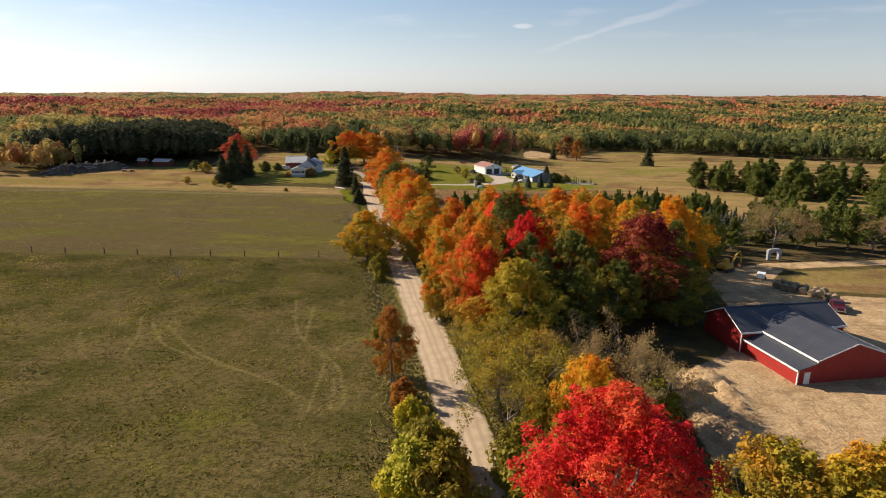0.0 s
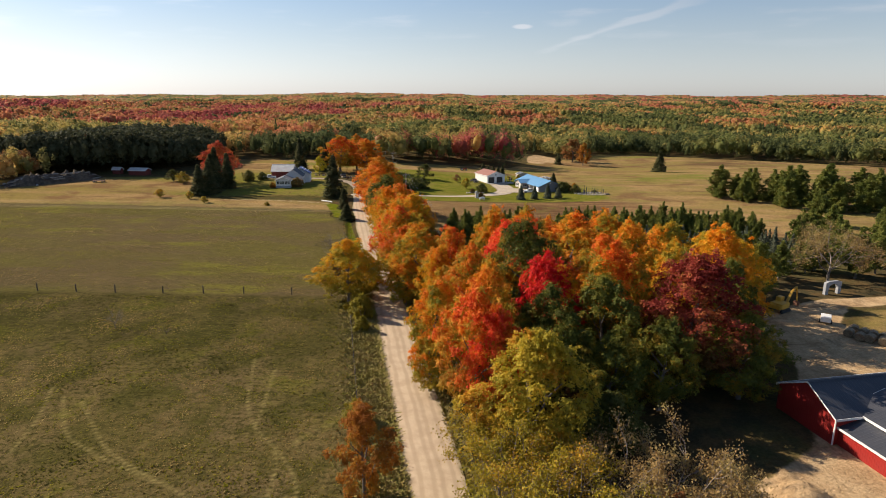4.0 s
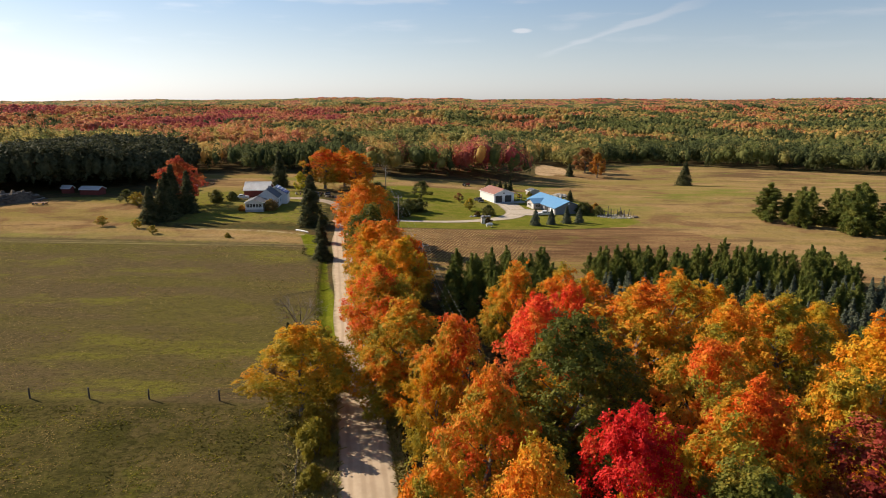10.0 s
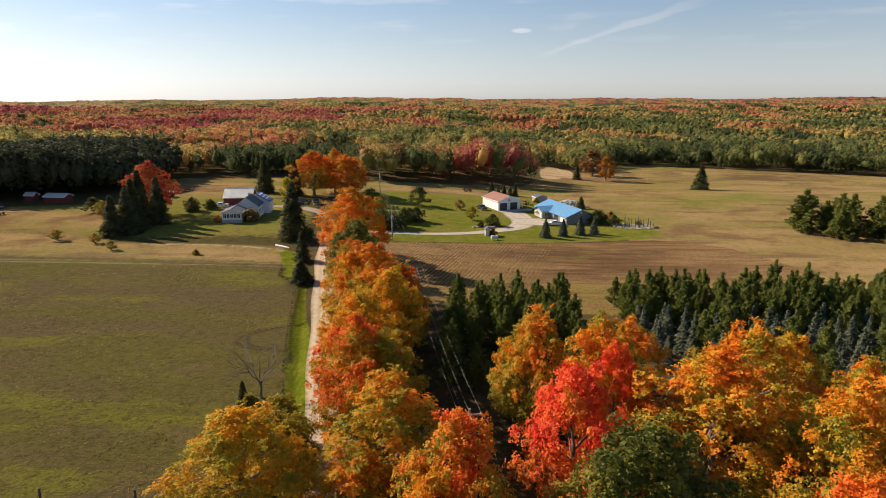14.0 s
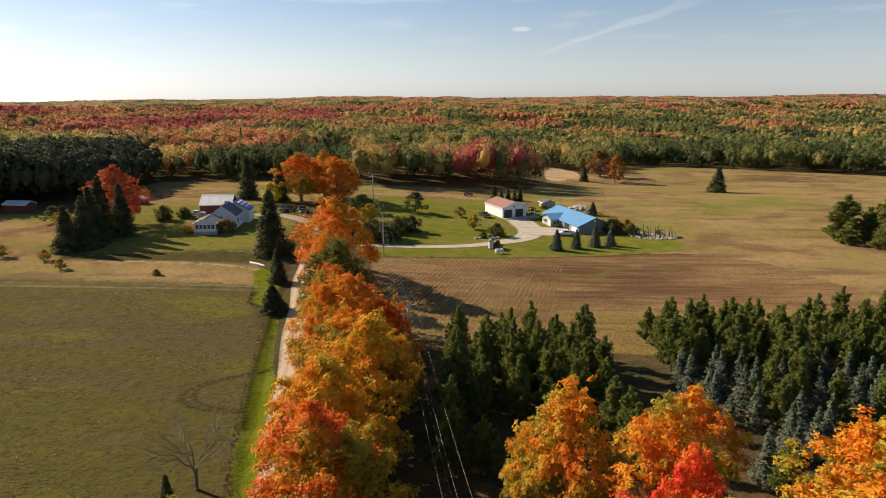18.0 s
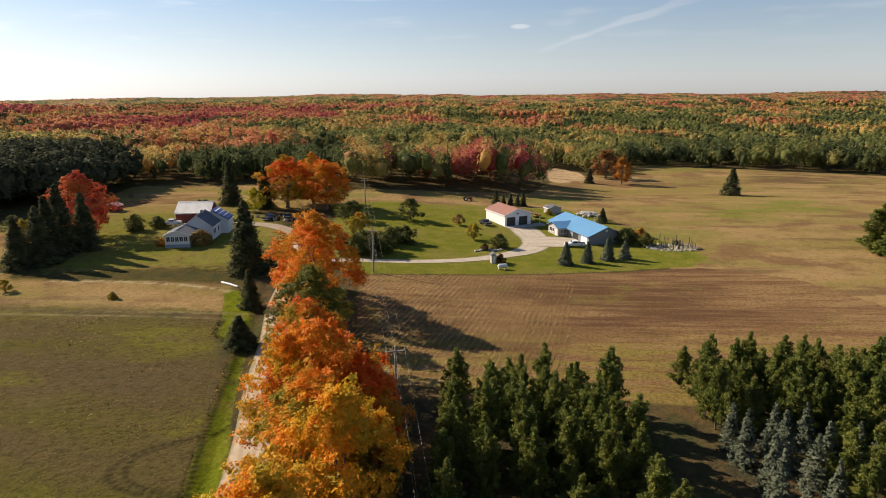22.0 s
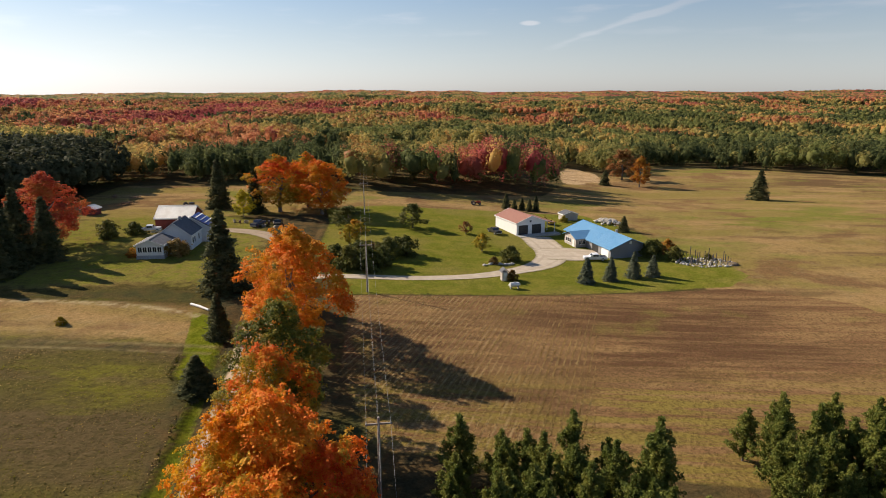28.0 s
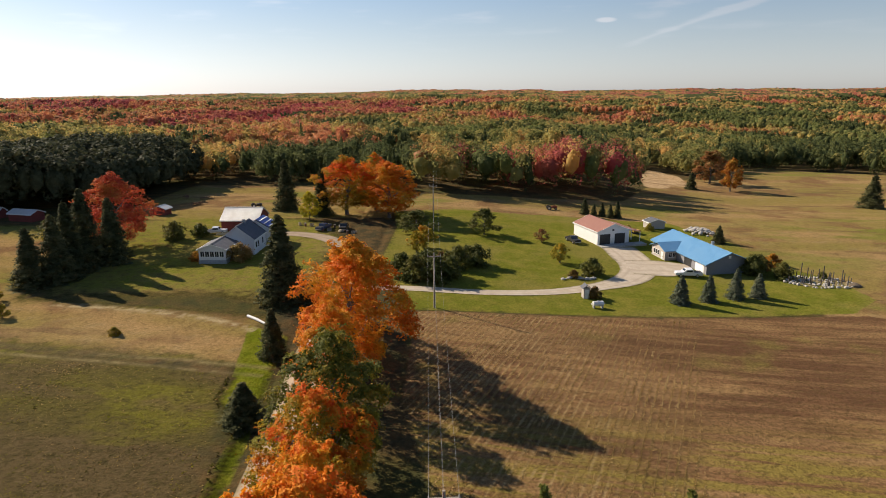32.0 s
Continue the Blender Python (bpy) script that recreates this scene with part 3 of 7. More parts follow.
hay = n.mix(n.span(n.noise(p, 1.1, 6.0, 0.8), 0.49, 0.6, 0.0, 0.5), hay, (0.12, 0.074, 0.03))
col = n.mix(zone("hay"), col, hay)
lawn = n.mix(n.span(mid_, 0.35, 0.7), (0.152, 0.164, 0.022), (0.218, 0.198, 0.036))
lawn = n.mix(n.span(big, 0.46, 0.64, 0.0, 0.7), lawn, (0.23, 0.195, 0.052))
lawn = n.mix(n.attr("strip"), lawn, n.mix(n.span(mid_, 0.35, 0.7), (0.125, 0.150, 0.012), (0.185, 0.190, 0.020)))
col = n.mix(zone("lawn"), col, lawn)
col = n.mix(n.math("MULTIPLY", n.attr("straw"), n.span(clump, 0.40, 0.55)), col, (0.44, 0.35, 0.20))
col = n.mix(n.math("MULTIPLY", n.attr("track"), n.span(mid_, 0.3, 0.6, 0.2, 0.8)), col, (0.26, 0.21, 0.10))
litter = n.mix(n.span(mid_, 0.35, 0.65), (0.055, 0.048, 0.026), (0.12, 0.075, 0.032))
litter = n.mix(n.span(big, 0.5, 0.65, 0.0, 0.6), litter, (0.06, 0.07, 0.02))
# dark wheel ruts, and the grass edge's shadow as ground colour
col = n.mix(n.math("MULTIPLY", n.attr("rut_edge_shadow"), n.span(mid_, 0.25, 0.6, 0.85, 1.0)), col, (0.014, 0.013, 0.006))
col = n.mix(zone("woods"), col, litter)
earth = n.mix(n.span(mid_, 0.3, 0.7), (0.46, 0.305, 0.165), (0.60, 0.425, 0.24))
earth = n.mix(n.span(n.noise(p, 0.10, 6.0, 0.7, (0.6, 1.6, 1)), 0.50, 0.66, 0.0, 0.75), earth, (0.25, 0.155, 0.082))
earth = n.mix(n.span(n.noise(p, 0.55, 5.0, 0.7, (1, 0.35, 1)), 0.5, 0.68, 0.0, 0.7), earth, (0.27, 0.18, 0.10))
col = n.mix(zone("dirt"), col, earth)
col = n.mix(n.span(fine, 0.32, 0.68, 0.0, 0.6), col, n.mix(1.0, col, (0.45, 0.45, 0.42), "MULTIPLY"))
n.set(col, 1.0, 0.0, 0.0)
# dry grass blades catch the low sun at flat angles
n.plug(n.bsdf.inputs["Sheen Weight"], n.math("MULTIPLY", n.math("SUBTRACT", 1.0, n.attr("lawn")), n.math("ADD", 0.042, n.math("MULTIPLY", n.attr("upper"), 0.07))))
n.bsdf.inputs["Sheen Roughness"].default_value = 0.55
n.bsdf.inputs["Sheen Tint"].default_value = (0.95, 0.78, 0.42, 1)
tuss = n.noise(p, 0.95, 5.0, 0.7, (0.75, 1.25, 1))
n.bump(n.math("ADD", n.math("ADD", n.math("MULTIPLY", fine, 0.5), n.math("MULTIPLY", tuss, 0.7)), n.math("MULTIPLY", mid_, 0.6)), 0.9, 0.34)
tagged(part("ground", gmesh, n.mat), "rolling ground with pasture, mown lawn, cut hay field and bare earth", "ground", kind="structure")


def ribbon(name, pts, halves, lift, material, label, rows_across=9, crown=0.0):
    """A strip laid on the ground along a line, with its half widths."""
    line = along(pts, 1.5)
    total = len(line)
    verts, side = [], []
    for k, q in enumerate(line):
        d = (line[min(k + 1, total - 1)] - line[max(k - 1, 0)]).normalized()
        left = Vector((-d.y, d.x, 0))
        h = float(np.interp(k / (total - 1), np.linspace(0, 1, len(halves)), halves))
        for c in np.linspace(-1, 1, rows_across):
            w = h * (1 + (0.06 * math.sin(k * 0.31 + c * 2) if abs(c) == 1 else 0))
            v = q + left * (-c * w)
            verts.append((v.x, v.y, gzf(v.x, v.y) + lift + crown * (1 - c * c)))
            side.append(c)
    f = np.array([[k * rows_across + j, k * rows_across + j + 1, (k + 1) * rows_across + j + 1, (k + 1) * rows_across + j] for k in range(total - 1) for j in range(rows_across - 1)])
    me = big_mesh(name, verts, f)
    me.polygons.foreach_set("use_smooth", np.ones(len(f), bool))
    me.attributes.new("across", "FLOAT", "POINT").data.foreach_set("value", np.array(side, np.float32))
    return tagged(part(name, me, material), label, name.split("_")[0], kind="structure")


def gravel(name, pale, mid, dark, tracks):
    n = Nodes(name)
    p = n.place()
    a = n.attr("across")
    w = n.math("ADD", a, n.math("MULTIPLY", n.math("SUBTRACT", n.noise(p, 0.12, 3.0), 0.5), 0.35))
    c = n.mix(n.span(n.noise(p, 0.5, 5.0, 0.65), 0.35, 0.68), pale, mid)
    for t in tracks:
        d = n.math("ABSOLUTE", n.math("SUBTRACT", w, t))
        c = n.mix(n.span(d, 0.03, 0.13, 0.5, 0.0), c, dark)
    rim = n.math("ADD", n.math("ABSOLUTE", a), n.math("MULTIPLY", n.noise(p, 0.7, 4.0), 0.45))
    c = n.mix(n.span(rim, 1.0, 1.3, 0.0, 0.9), c, (0.16, 0.14, 0.06))
    c = n.mix(n.span(n.noise(p, 9.0, 3.0, 0.8), 0.4, 0.7, 0.0, 0.3), c, dark)
    n.set(c, 0.95, 0.0, 0.15)
    n.bump(n.noise(p, 6.0, 4.0, 0.7), 0.5, 0.05)
    return n.mat


GRAVEL = gravel("road_gravel", (0.52, 0.41, 0.285), (0.43, 0.33, 0.225), (0.33, 0.245, 0.16), (-0.55, -0.1, 0.2, 0.62))
DRIVE = gravel("drive_gravel", (0.53, 0.45, 0.345), (0.44, 0.365, 0.275), (0.36, 0.295, 0.22), (-0.45, 0.45))
ribbon("road", ROAD[:12] + [(-42.8, 280.0)], [3.1] * 11 + [2.2, 1.6], 0.05, GRAVEL, "pale dirt and gravel road with wheel tracks", 11, 0.12)
ribbon("driveway", [(-42, 262), (-34, 265.5), (-27, 267.5), (-12, 269.3), (0, 272.8), (8.5, 277.8), (16, 284.5), (20, 291.5), (21.5, 299), (20, 308), (18.5, 315)], [1.5, 1.5, 1.5, 1.5, 1.6, 1.8, 2.2, 3.5, 4.4, 4.6, 4.4], 0.06, DRIVE, "curved pale gravel driveway to the garage", 11)
ribbon("driveway_apron", [(19, 297), (26, 297.5), (33.5, 298)], [5.5, 6.8, 3.6], 0.075, DRIVE, "pale gravel parking apron in front of the house", 11)
ribbon("farm_lane", [(-43.2, 281), (-48, 294), (-57, 303), (-68, 306), (-78, 304)], [1.6, 1.8, 2.4, 2.4, 1.8], 0.05, gravel("yard_dirt", (0.36, 0.28, 0.2), (0.28, 0.21, 0.14), (0.2, 0.15, 0.1), (0,)), "trodden earth lane into the farmyard", 9)

# ---- trees ----
def unit(a):
    return a / np.maximum(np.linalg.norm(a, axis=-1, keepdims=True), 1e-9)


def leaf_cards(P, N, size, rng, long=1.0, fold=0.3, corners=4):
    """Small folded leaf sprays at P that face N, or pointed ones of three corners."""
    n = len(P)
    r = unit(rng.normal(size=(n, 3)))
    t = unit(np.cross(N, r))
    b = np.cross(N, t)
    s = (size * rng.uniform(0.65, 1.35, n))[:, None]
    if corners == 3:
        V = np.stack([P + t * s * long, P - t * s * 0.6 * long + b * s * 0.85 / long, P - t * s * 0.6 * long - b * s * 0.85 / long], 1).reshape(-1, 3)
        return V, np.arange(n * 3).reshape(n, 3)
    lift = N * s * fold
    V = np.stack([P + t * s * long - lift, P + b * s * 0.75, P - t * s * long - lift, P - b * s * 0.75 + lift * 0.4], 1).reshape(-1, 3)
    F = np.arange(n * 4).reshape(n, 4)
    return V, F


def foliage(name, V, F, tone):
    """A mesh of leaves that carries the tone of each spray."""
    me = big_mesh(name, V, F)
    me.attributes.new("tone", "FLOAT", "FACE").data.foreach_set("value", np.asarray(tone, np.float32))
    return me


def lobed(rng, h0, h1, rad, lobes, n, size, lobe=(0.13, 0.235), flat=0.8, leaders=5, sprig=11):
    """A crown of boughs: each bough carries sprays of leaves on its outer side, with gaps between the boughs."""
    H = h1 - h0
    turn = rng.uniform(0, math.tau, 3)
    c = []
    for k in range(lobes):
        u = (k + 0.5) / lobes
        a = k * 2.39996 + rng.uniform(-0.6, 0.6)
        prof = max(0.10, min(1, 0.60 + 1.25 * u) * (1 - u ** 3.0) ** 0.75)
        wave = 1 + 0.11 * math.sin(2 * a + turn[0] + 4 * u) + 0.09 * math.sin(3 * a + turn[1] - 6 * u)
        r_ = rad * rng.uniform(*lobe) * (1.15 - 0.35 * u)
        rr = max(0, rad * prof * wave * rng.uniform(0.80, 1.10) - r_ * 0.8) * (1 if k % 5 else rng.uniform(0.2, 0.7))
        c.append((rr * math.cos(a), rr * math.sin(a), h0 + H * (0.08 + 0.82 * u) + rng.uniform(-0.05, 0.05) * H, r_))
    for k in range(leaders):
        a, q = k * math.tau / leaders + turn[2], rad * rng.uniform(0.14, 0.42)
        top = h1 - H * rng.uniform(0.0, 0.12)
        for j in range(4):
            c.append((q * math.cos(a) * (1 - 0.12 * j) + rng.normal() * 0.05 * rad, q * math.sin(a) * (1 - 0.12 * j) + rng.normal() * 0.05 * rad, top - H * 0.075 * j - rad * 0.1, rad * (0.085 + 0.04 * j)))
    c = np.array(c)
    m = n // sprig
    which = rng.choice(len(c), m, p=c[:, 3] ** 2 / (c[:, 3] ** 2).sum())
    out = unit(c[:, :3] - np.array([0, 0, h0 + H * 0.30]))[which]
    d = unit(rng.normal(size=(m, 3)) + 0.8 * out + np.array([0, 0, 0.35]))
    R = c[which, 3:4] * rng.uniform(0.55, 1.22, (m, 1))
    S = c[which, :3] + d * R * np.array([1, 1, flat]) + out * R * 0.35 * np.maximum(0, (d * out).sum(1, keepdims=True)) ** 2
    keep = np.ones(m, bool)
    for m_, (cx, cy, cz, cr) in enumerate(c):
        near_ = (S[:, 0] - cx) ** 2 + (S[:, 1] - cy) ** 2 + ((S[:, 2] - cz) / flat) ** 2 < (0.62 * cr) ** 2
        keep &= ~near_ | (which == m_) | (rng.random(m) < 0.12)
    S, d, which = S[keep], d[keep], which[keep]
    m = len(S)
    face = unit(0.8 * d + np.array([0, 0, 0.45]) + 0.42 * rng.normal(size=(m, 3)))
    j = rng.normal(size=(m, sprig, 3))
    j -= (j * face[:, None]).sum(2, keepdims=True) * face[:, None] * 0.72
    P = (S[:, None] + j * size * 1.38).reshape(-1, 3)
    N = unit((face[:, None] + 0.34 * rng.normal(size=(m, sprig, 3))).reshape(-1, 3))
    tone = np.repeat(np.clip(0.45 * rng.random(len(c))[which] + 0.6 * rng.random(m), 0, 1), sprig)
    return (*leaf_cards(P, N, size, rng, corners=3), tone)


def trunk_parts(tree, rng, h, r, limbs, spread_, top=0.75, mat=None):
    mat = mat or BARK
    pts = [(0, 0, -0.25)] + [(rng.normal() * 0.12 * k, rng.normal() * 0.12 * k, h * top * k / 4) for k in range(1, 5)]
    part("trunk", tube(bmesh.new(), pts, [r * 1.35, r, r * 0.85, r * 0.6, r * 0.25], 8), mat, tree)
    for k in range(limbs):
        a = k * 2.4 + rng.uniform(-0.4, 0.4)
        u = 0.28 + 0.5 * k / max(1, limbs)
        z0, l = h * top * u, spread_ * rng.uniform(0.6, 0.95)
        base = (0.1 * math.cos(a), 0.1 * math.sin(a), z0)
        p1 = (l * 0.5 * math.cos(a), l * 0.5 * math.sin(a), z0 + l * 0.45)
        p2 = (l * math.cos(a + 0.2), l * math.sin(a + 0.2), z0 + l * 1.0)
        part("limb", tube(bmesh.new(), [base, p1, p2], [r * 0.5, r * 0.32, r * 0.08], 6), mat, tree)


MASTERS = {}


def plant(key, maker, x, y, rz, s, label, category="tree", group="", dz=-0.05):
    """The tree of that key at a place: built once, then copied."""
    m = at(x, y, rz, dz, s)
    if key in MASTERS:
        ob = copy_thing(MASTERS[key], m)
        ob.scale = m.to_scale()
        ob.location, ob.rotation_euler = m.translation, m.to_euler()
    else:
        ob = thing(key.split("/")[0], label, category, m)
        maker(ob, np.random.default_rng(len(MASTERS) + 11))
        MASTERS[key] = ob
    return tagged(ob, label, category, group)


def maple(color, n=42000, size=0.118, lobes=125):
    def make(tree, rng):
        trunk_parts(tree, rng, 15, 0.32, 5, 4.2)
        part("crown", foliage("crown", *lobed(rng, 2.0, 16.2, 5.8, lobes, n, size)), LEAF[color], tree)
    return make


def twigs(bm, rng, base, direction, length, r, depth):
    """Forking bare branches."""
    tip = base + direction * length
    mid = base + direction * length * 0.5 + Vector(rng.normal(size=3)) * length * 0.06
    tube(bm, [base, mid, tip], [r, r * 0.75, r * 0.5], 4)
    if depth:
        for _ in range(3 if depth > 1 else 4):
            d = (direction + Vector(rng.normal(size=3)) * 0.5 + Vector((0, 0, 0.12))).normalized()
            twigs(bm, rng, base.lerp(tip, rng.uniform(0.55, 1.0)), d, length * rng.uniform(0.55, 0.75), r * 0.5, depth - 1)


def bare_tree(color, leaves, size=0.085):
    """A tree that has shed most of its leaves; about 9 m high."""
    def make(tree, rng):
        bm = bmesh.new()
        tube(bm, [(0, 0, -0.2), (0.1, 0, 1.2), (0.05, 0.1, 2.4)], [0.24, 0.18, 0.15], 7)
        part("trunk", bm, TWIG, tree)
        tips = []
        for k in range(6):
            a = k * 1.05 + rng.uniform(-0.3, 0.3)
            d = Vector((math.cos(a) * 0.75, math.sin(a) * 0.75, 0.9 + 0.3 * rng.random())).normalized()
            bm = bmesh.new()
            twigs(bm, rng, Vector((0, 0, 1.4 + 0.25 * k)), d, 3.1, 0.085, 4)
            tips += [v.co.copy() for v in bm.verts if v.co.z > 2.2]
            part("branch", bm, TWIG, tree)
        if leaves:
            P = np.array([tips[i] for i in rng.integers(0, len(tips), leaves)]) + rng.normal(size=(leaves, 3)) * 0.22
            V, F = leaf_cards(P, unit(rng.normal(size=P.shape)), size, rng, 1.0, 0.3, 3)
            part("crown", foliage("crown", V, F, rng.random(leaves)), LEAF[color], tree)
    return make


def shrub(color, n=3000, size=0.13, stems=5):
    """A bush about 3 m across and 2.4 m high."""
    def make(tree, rng):
        for k in range(stems):
            a = k * math.tau / stems
            part("stem", tube(bmesh.new(), [(0.1 * math.cos(a), 0.1 * math.sin(a), -0.1), (0.5 * math.cos(a), 0.5 * math.sin(a), 0.8), (0.9 * math.cos(a), 0.9 * math.sin(a), 1.6)], [0.05, 0.035, 0.012], 5), TWIG, tree)
        V, F, tone = lobed(rng, -0.2, 2.4, 1.5, 22, n, size, (0.24, 0.40), 0.9, 3, 8)
        V[:, 2] = np.maximum(V[:, 2], 0.03)
        part("crown", foliage("crown", V, F, tone), LEAF[color], tree)
    return make


def tall_shrub(color):
    """A many-stemmed thicket about 9 m across and 8.5 m high."""
    def make(tree, rng):
        for k in range(6):
            a = k * 1.05
            part("stem", tube(bmesh.new(), [(0.3 * math.cos(a), 0.3 * math.sin(a), -0.1), (1.4 * math.cos(a), 1.4 * math.sin(a), 2.6), (2.4 * math.cos(a), 2.4 * math.sin(a), 5.8)], [0.1, 0.07, 0.02], 5), TWIG, tree)
        V, F, tone = lobed(rng, -0.4, 8.2, 4.4, 70, 21000, 0.12, (0.15, 0.25), 0.9, 6, 9)
        V[:, 2] = np.maximum(V[:, 2], 0.03)
        part("crown", foliage("crown", V, F, tone), LEAF[color], tree)
    return make


def spruce(color, n=3000, size=0.26, width=0.24):
    """A full conical spruce 10 m high with drooping tiers of boughs."""
    def make(tree, rng):
        part("trunk", tube(bmesh.new(), [(0, 0, -0.2), (0, 0, 5), (0, 0, 9.6)], [0.2, 0.12, 0.02], 7), BARK, tree)
        tiers = 21
        k = 9
        m = n * 3 // k
        tier = (tiers * rng.random(m) ** 1.3).astype(int)
        z0 = 0.4 + 9.5 * tier / tiers
        count = 9 + (tier * 5) % 4
        own = rng.integers(0, 12, m) % count
        bough = own * math.tau / count + tier * 0.83 + rng.normal(0, 0.09, m)
        reach = np.clip(10.15 - z0, 0.05, None) ** 0.97 * 1.06 * width * (0.90 + 0.18 * np.sin(tier * 2.7 + own * 1.9)) + 0.10
        u = rng.random(m) ** 0.6
        rr = reach * u
        z = z0 - 0.42 * rr * u + 0.10 * rng.normal(size=m) + 0.12 * u
        S = np.stack([rr * np.cos(bough), rr * np.sin(bough), z], 1)
        N = unit(np.stack([np.cos(bough) * 0.55, np.sin(bough) * 0.55, np.full(m, 0.8)], 1) + 0.3 * rng.normal(size=(m, 3)))
        P = (S[:, None] + rng.normal(size=(m, k, 3)) * np.array([0.17, 0.17, 0.07]) * np.clip(reach / 1.3, 0.22, 1.0)[:, None, None]).reshape(-1, 3)
        N = unit(np.repeat(N, k, 0) + 0.35 * rng.normal(size=(m * k, 3)))
        V, F = leaf_cards(P, N, size * 0.56, rng, 1.35, 0.45, 3)
        V[:, 2] = np.maximum(V[:, 2], 0.05)
        part("foliage", foliage("foliage", V, F, np.repeat(rng.random(m), k)), LEAF[color], tree)
    return make


def pine(color="pine", n=6000, size=0.19, top=9.0, low=1.3, spread_=2.5, rise=0.30):
    """A pine 9 m high: whorls of upturned boughs with tufts of needles, an uneven outline and a pointed leader."""
    def make(tree, rng):
        part("trunk", tube(bmesh.new(), [(0, 0, -0.2), (0.1, 0, 4), (0.1, 0.1, 8.4)], [0.16, 0.11, 0.02], 7), BARK, tree)
        whorls, k = 11, 12
        m = n * 3 // 2 // k
        whorl = (whorls * rng.random(m) ** 1.15).astype(int)
        z0 = low + (8.2 - low) * (whorl / whorls)
        bough = rng.integers(0, 7, m)
        salt = np.sin(whorl * 4.1 + bough * 2.3 + rng.uniform(0, 6))
        a = bough * (math.tau / 7) + whorl * 1.9 + 0.4 * np.sin(bough * 5 + whorl * 3)
        reach = spread_ * np.clip((9.5 - z0) / 7.2, 0, 1) ** 0.75 * (0.70 + 0.42 * salt)
        u = 0.22 + 0.8 * rng.random(m) ** 0.55
        S = np.stack([reach * u * np.cos(a), reach * u * np.sin(a), z0 + rise * reach * u * u + 0.2 * u], 1) + 0.12 * rng.normal(size=(m, 3))
        lead = rng.random(m) < 0.05
        S[lead] = np.stack([rng.normal(0, 0.1, lead.sum()), rng.normal(0, 0.1, lead.sum()), rng.uniform(7.6, top + 0.3, lead.sum())], 1)
        tuft = unit(rng.normal(size=(m, k, 3)) + np.array([0, 0, 0.55]))
        P = (S[:, None] + tuft * rng.uniform(0.10, 0.30, (m, k, 1))).reshape(-1, 3)
        N = unit(np.cross(tuft.reshape(-1, 3), rng.normal(size=(m * k, 3))) + 0.5 * tuft.reshape(-1, 3))
        V, F = leaf_cards(P, N, size * 0.72, rng, 1.45, 0.45, 3)
        part("foliage", foliage("foliage", V, F, np.repeat(rng.random(m), k)), LEAF[color], tree)
    return make


MAPLES = {"amber": "deep orange maple in full autumn colour", "orange": "orange maple with green lower leaves", "orange_red": "orange-red maple in full autumn colour", "red": "bright red maple in full autumn colour", "scarlet": "scarlet maple with orange tips", "brick": "brick-red maple beside the farmyard spruces", "crimson": "crimson maple with shade darkened into its leaf colour", "gold": "golden yellow-orange maple beside the road", "olive": "olive green maple just turning yellow", "green": "green broadleaf tree just turning"}
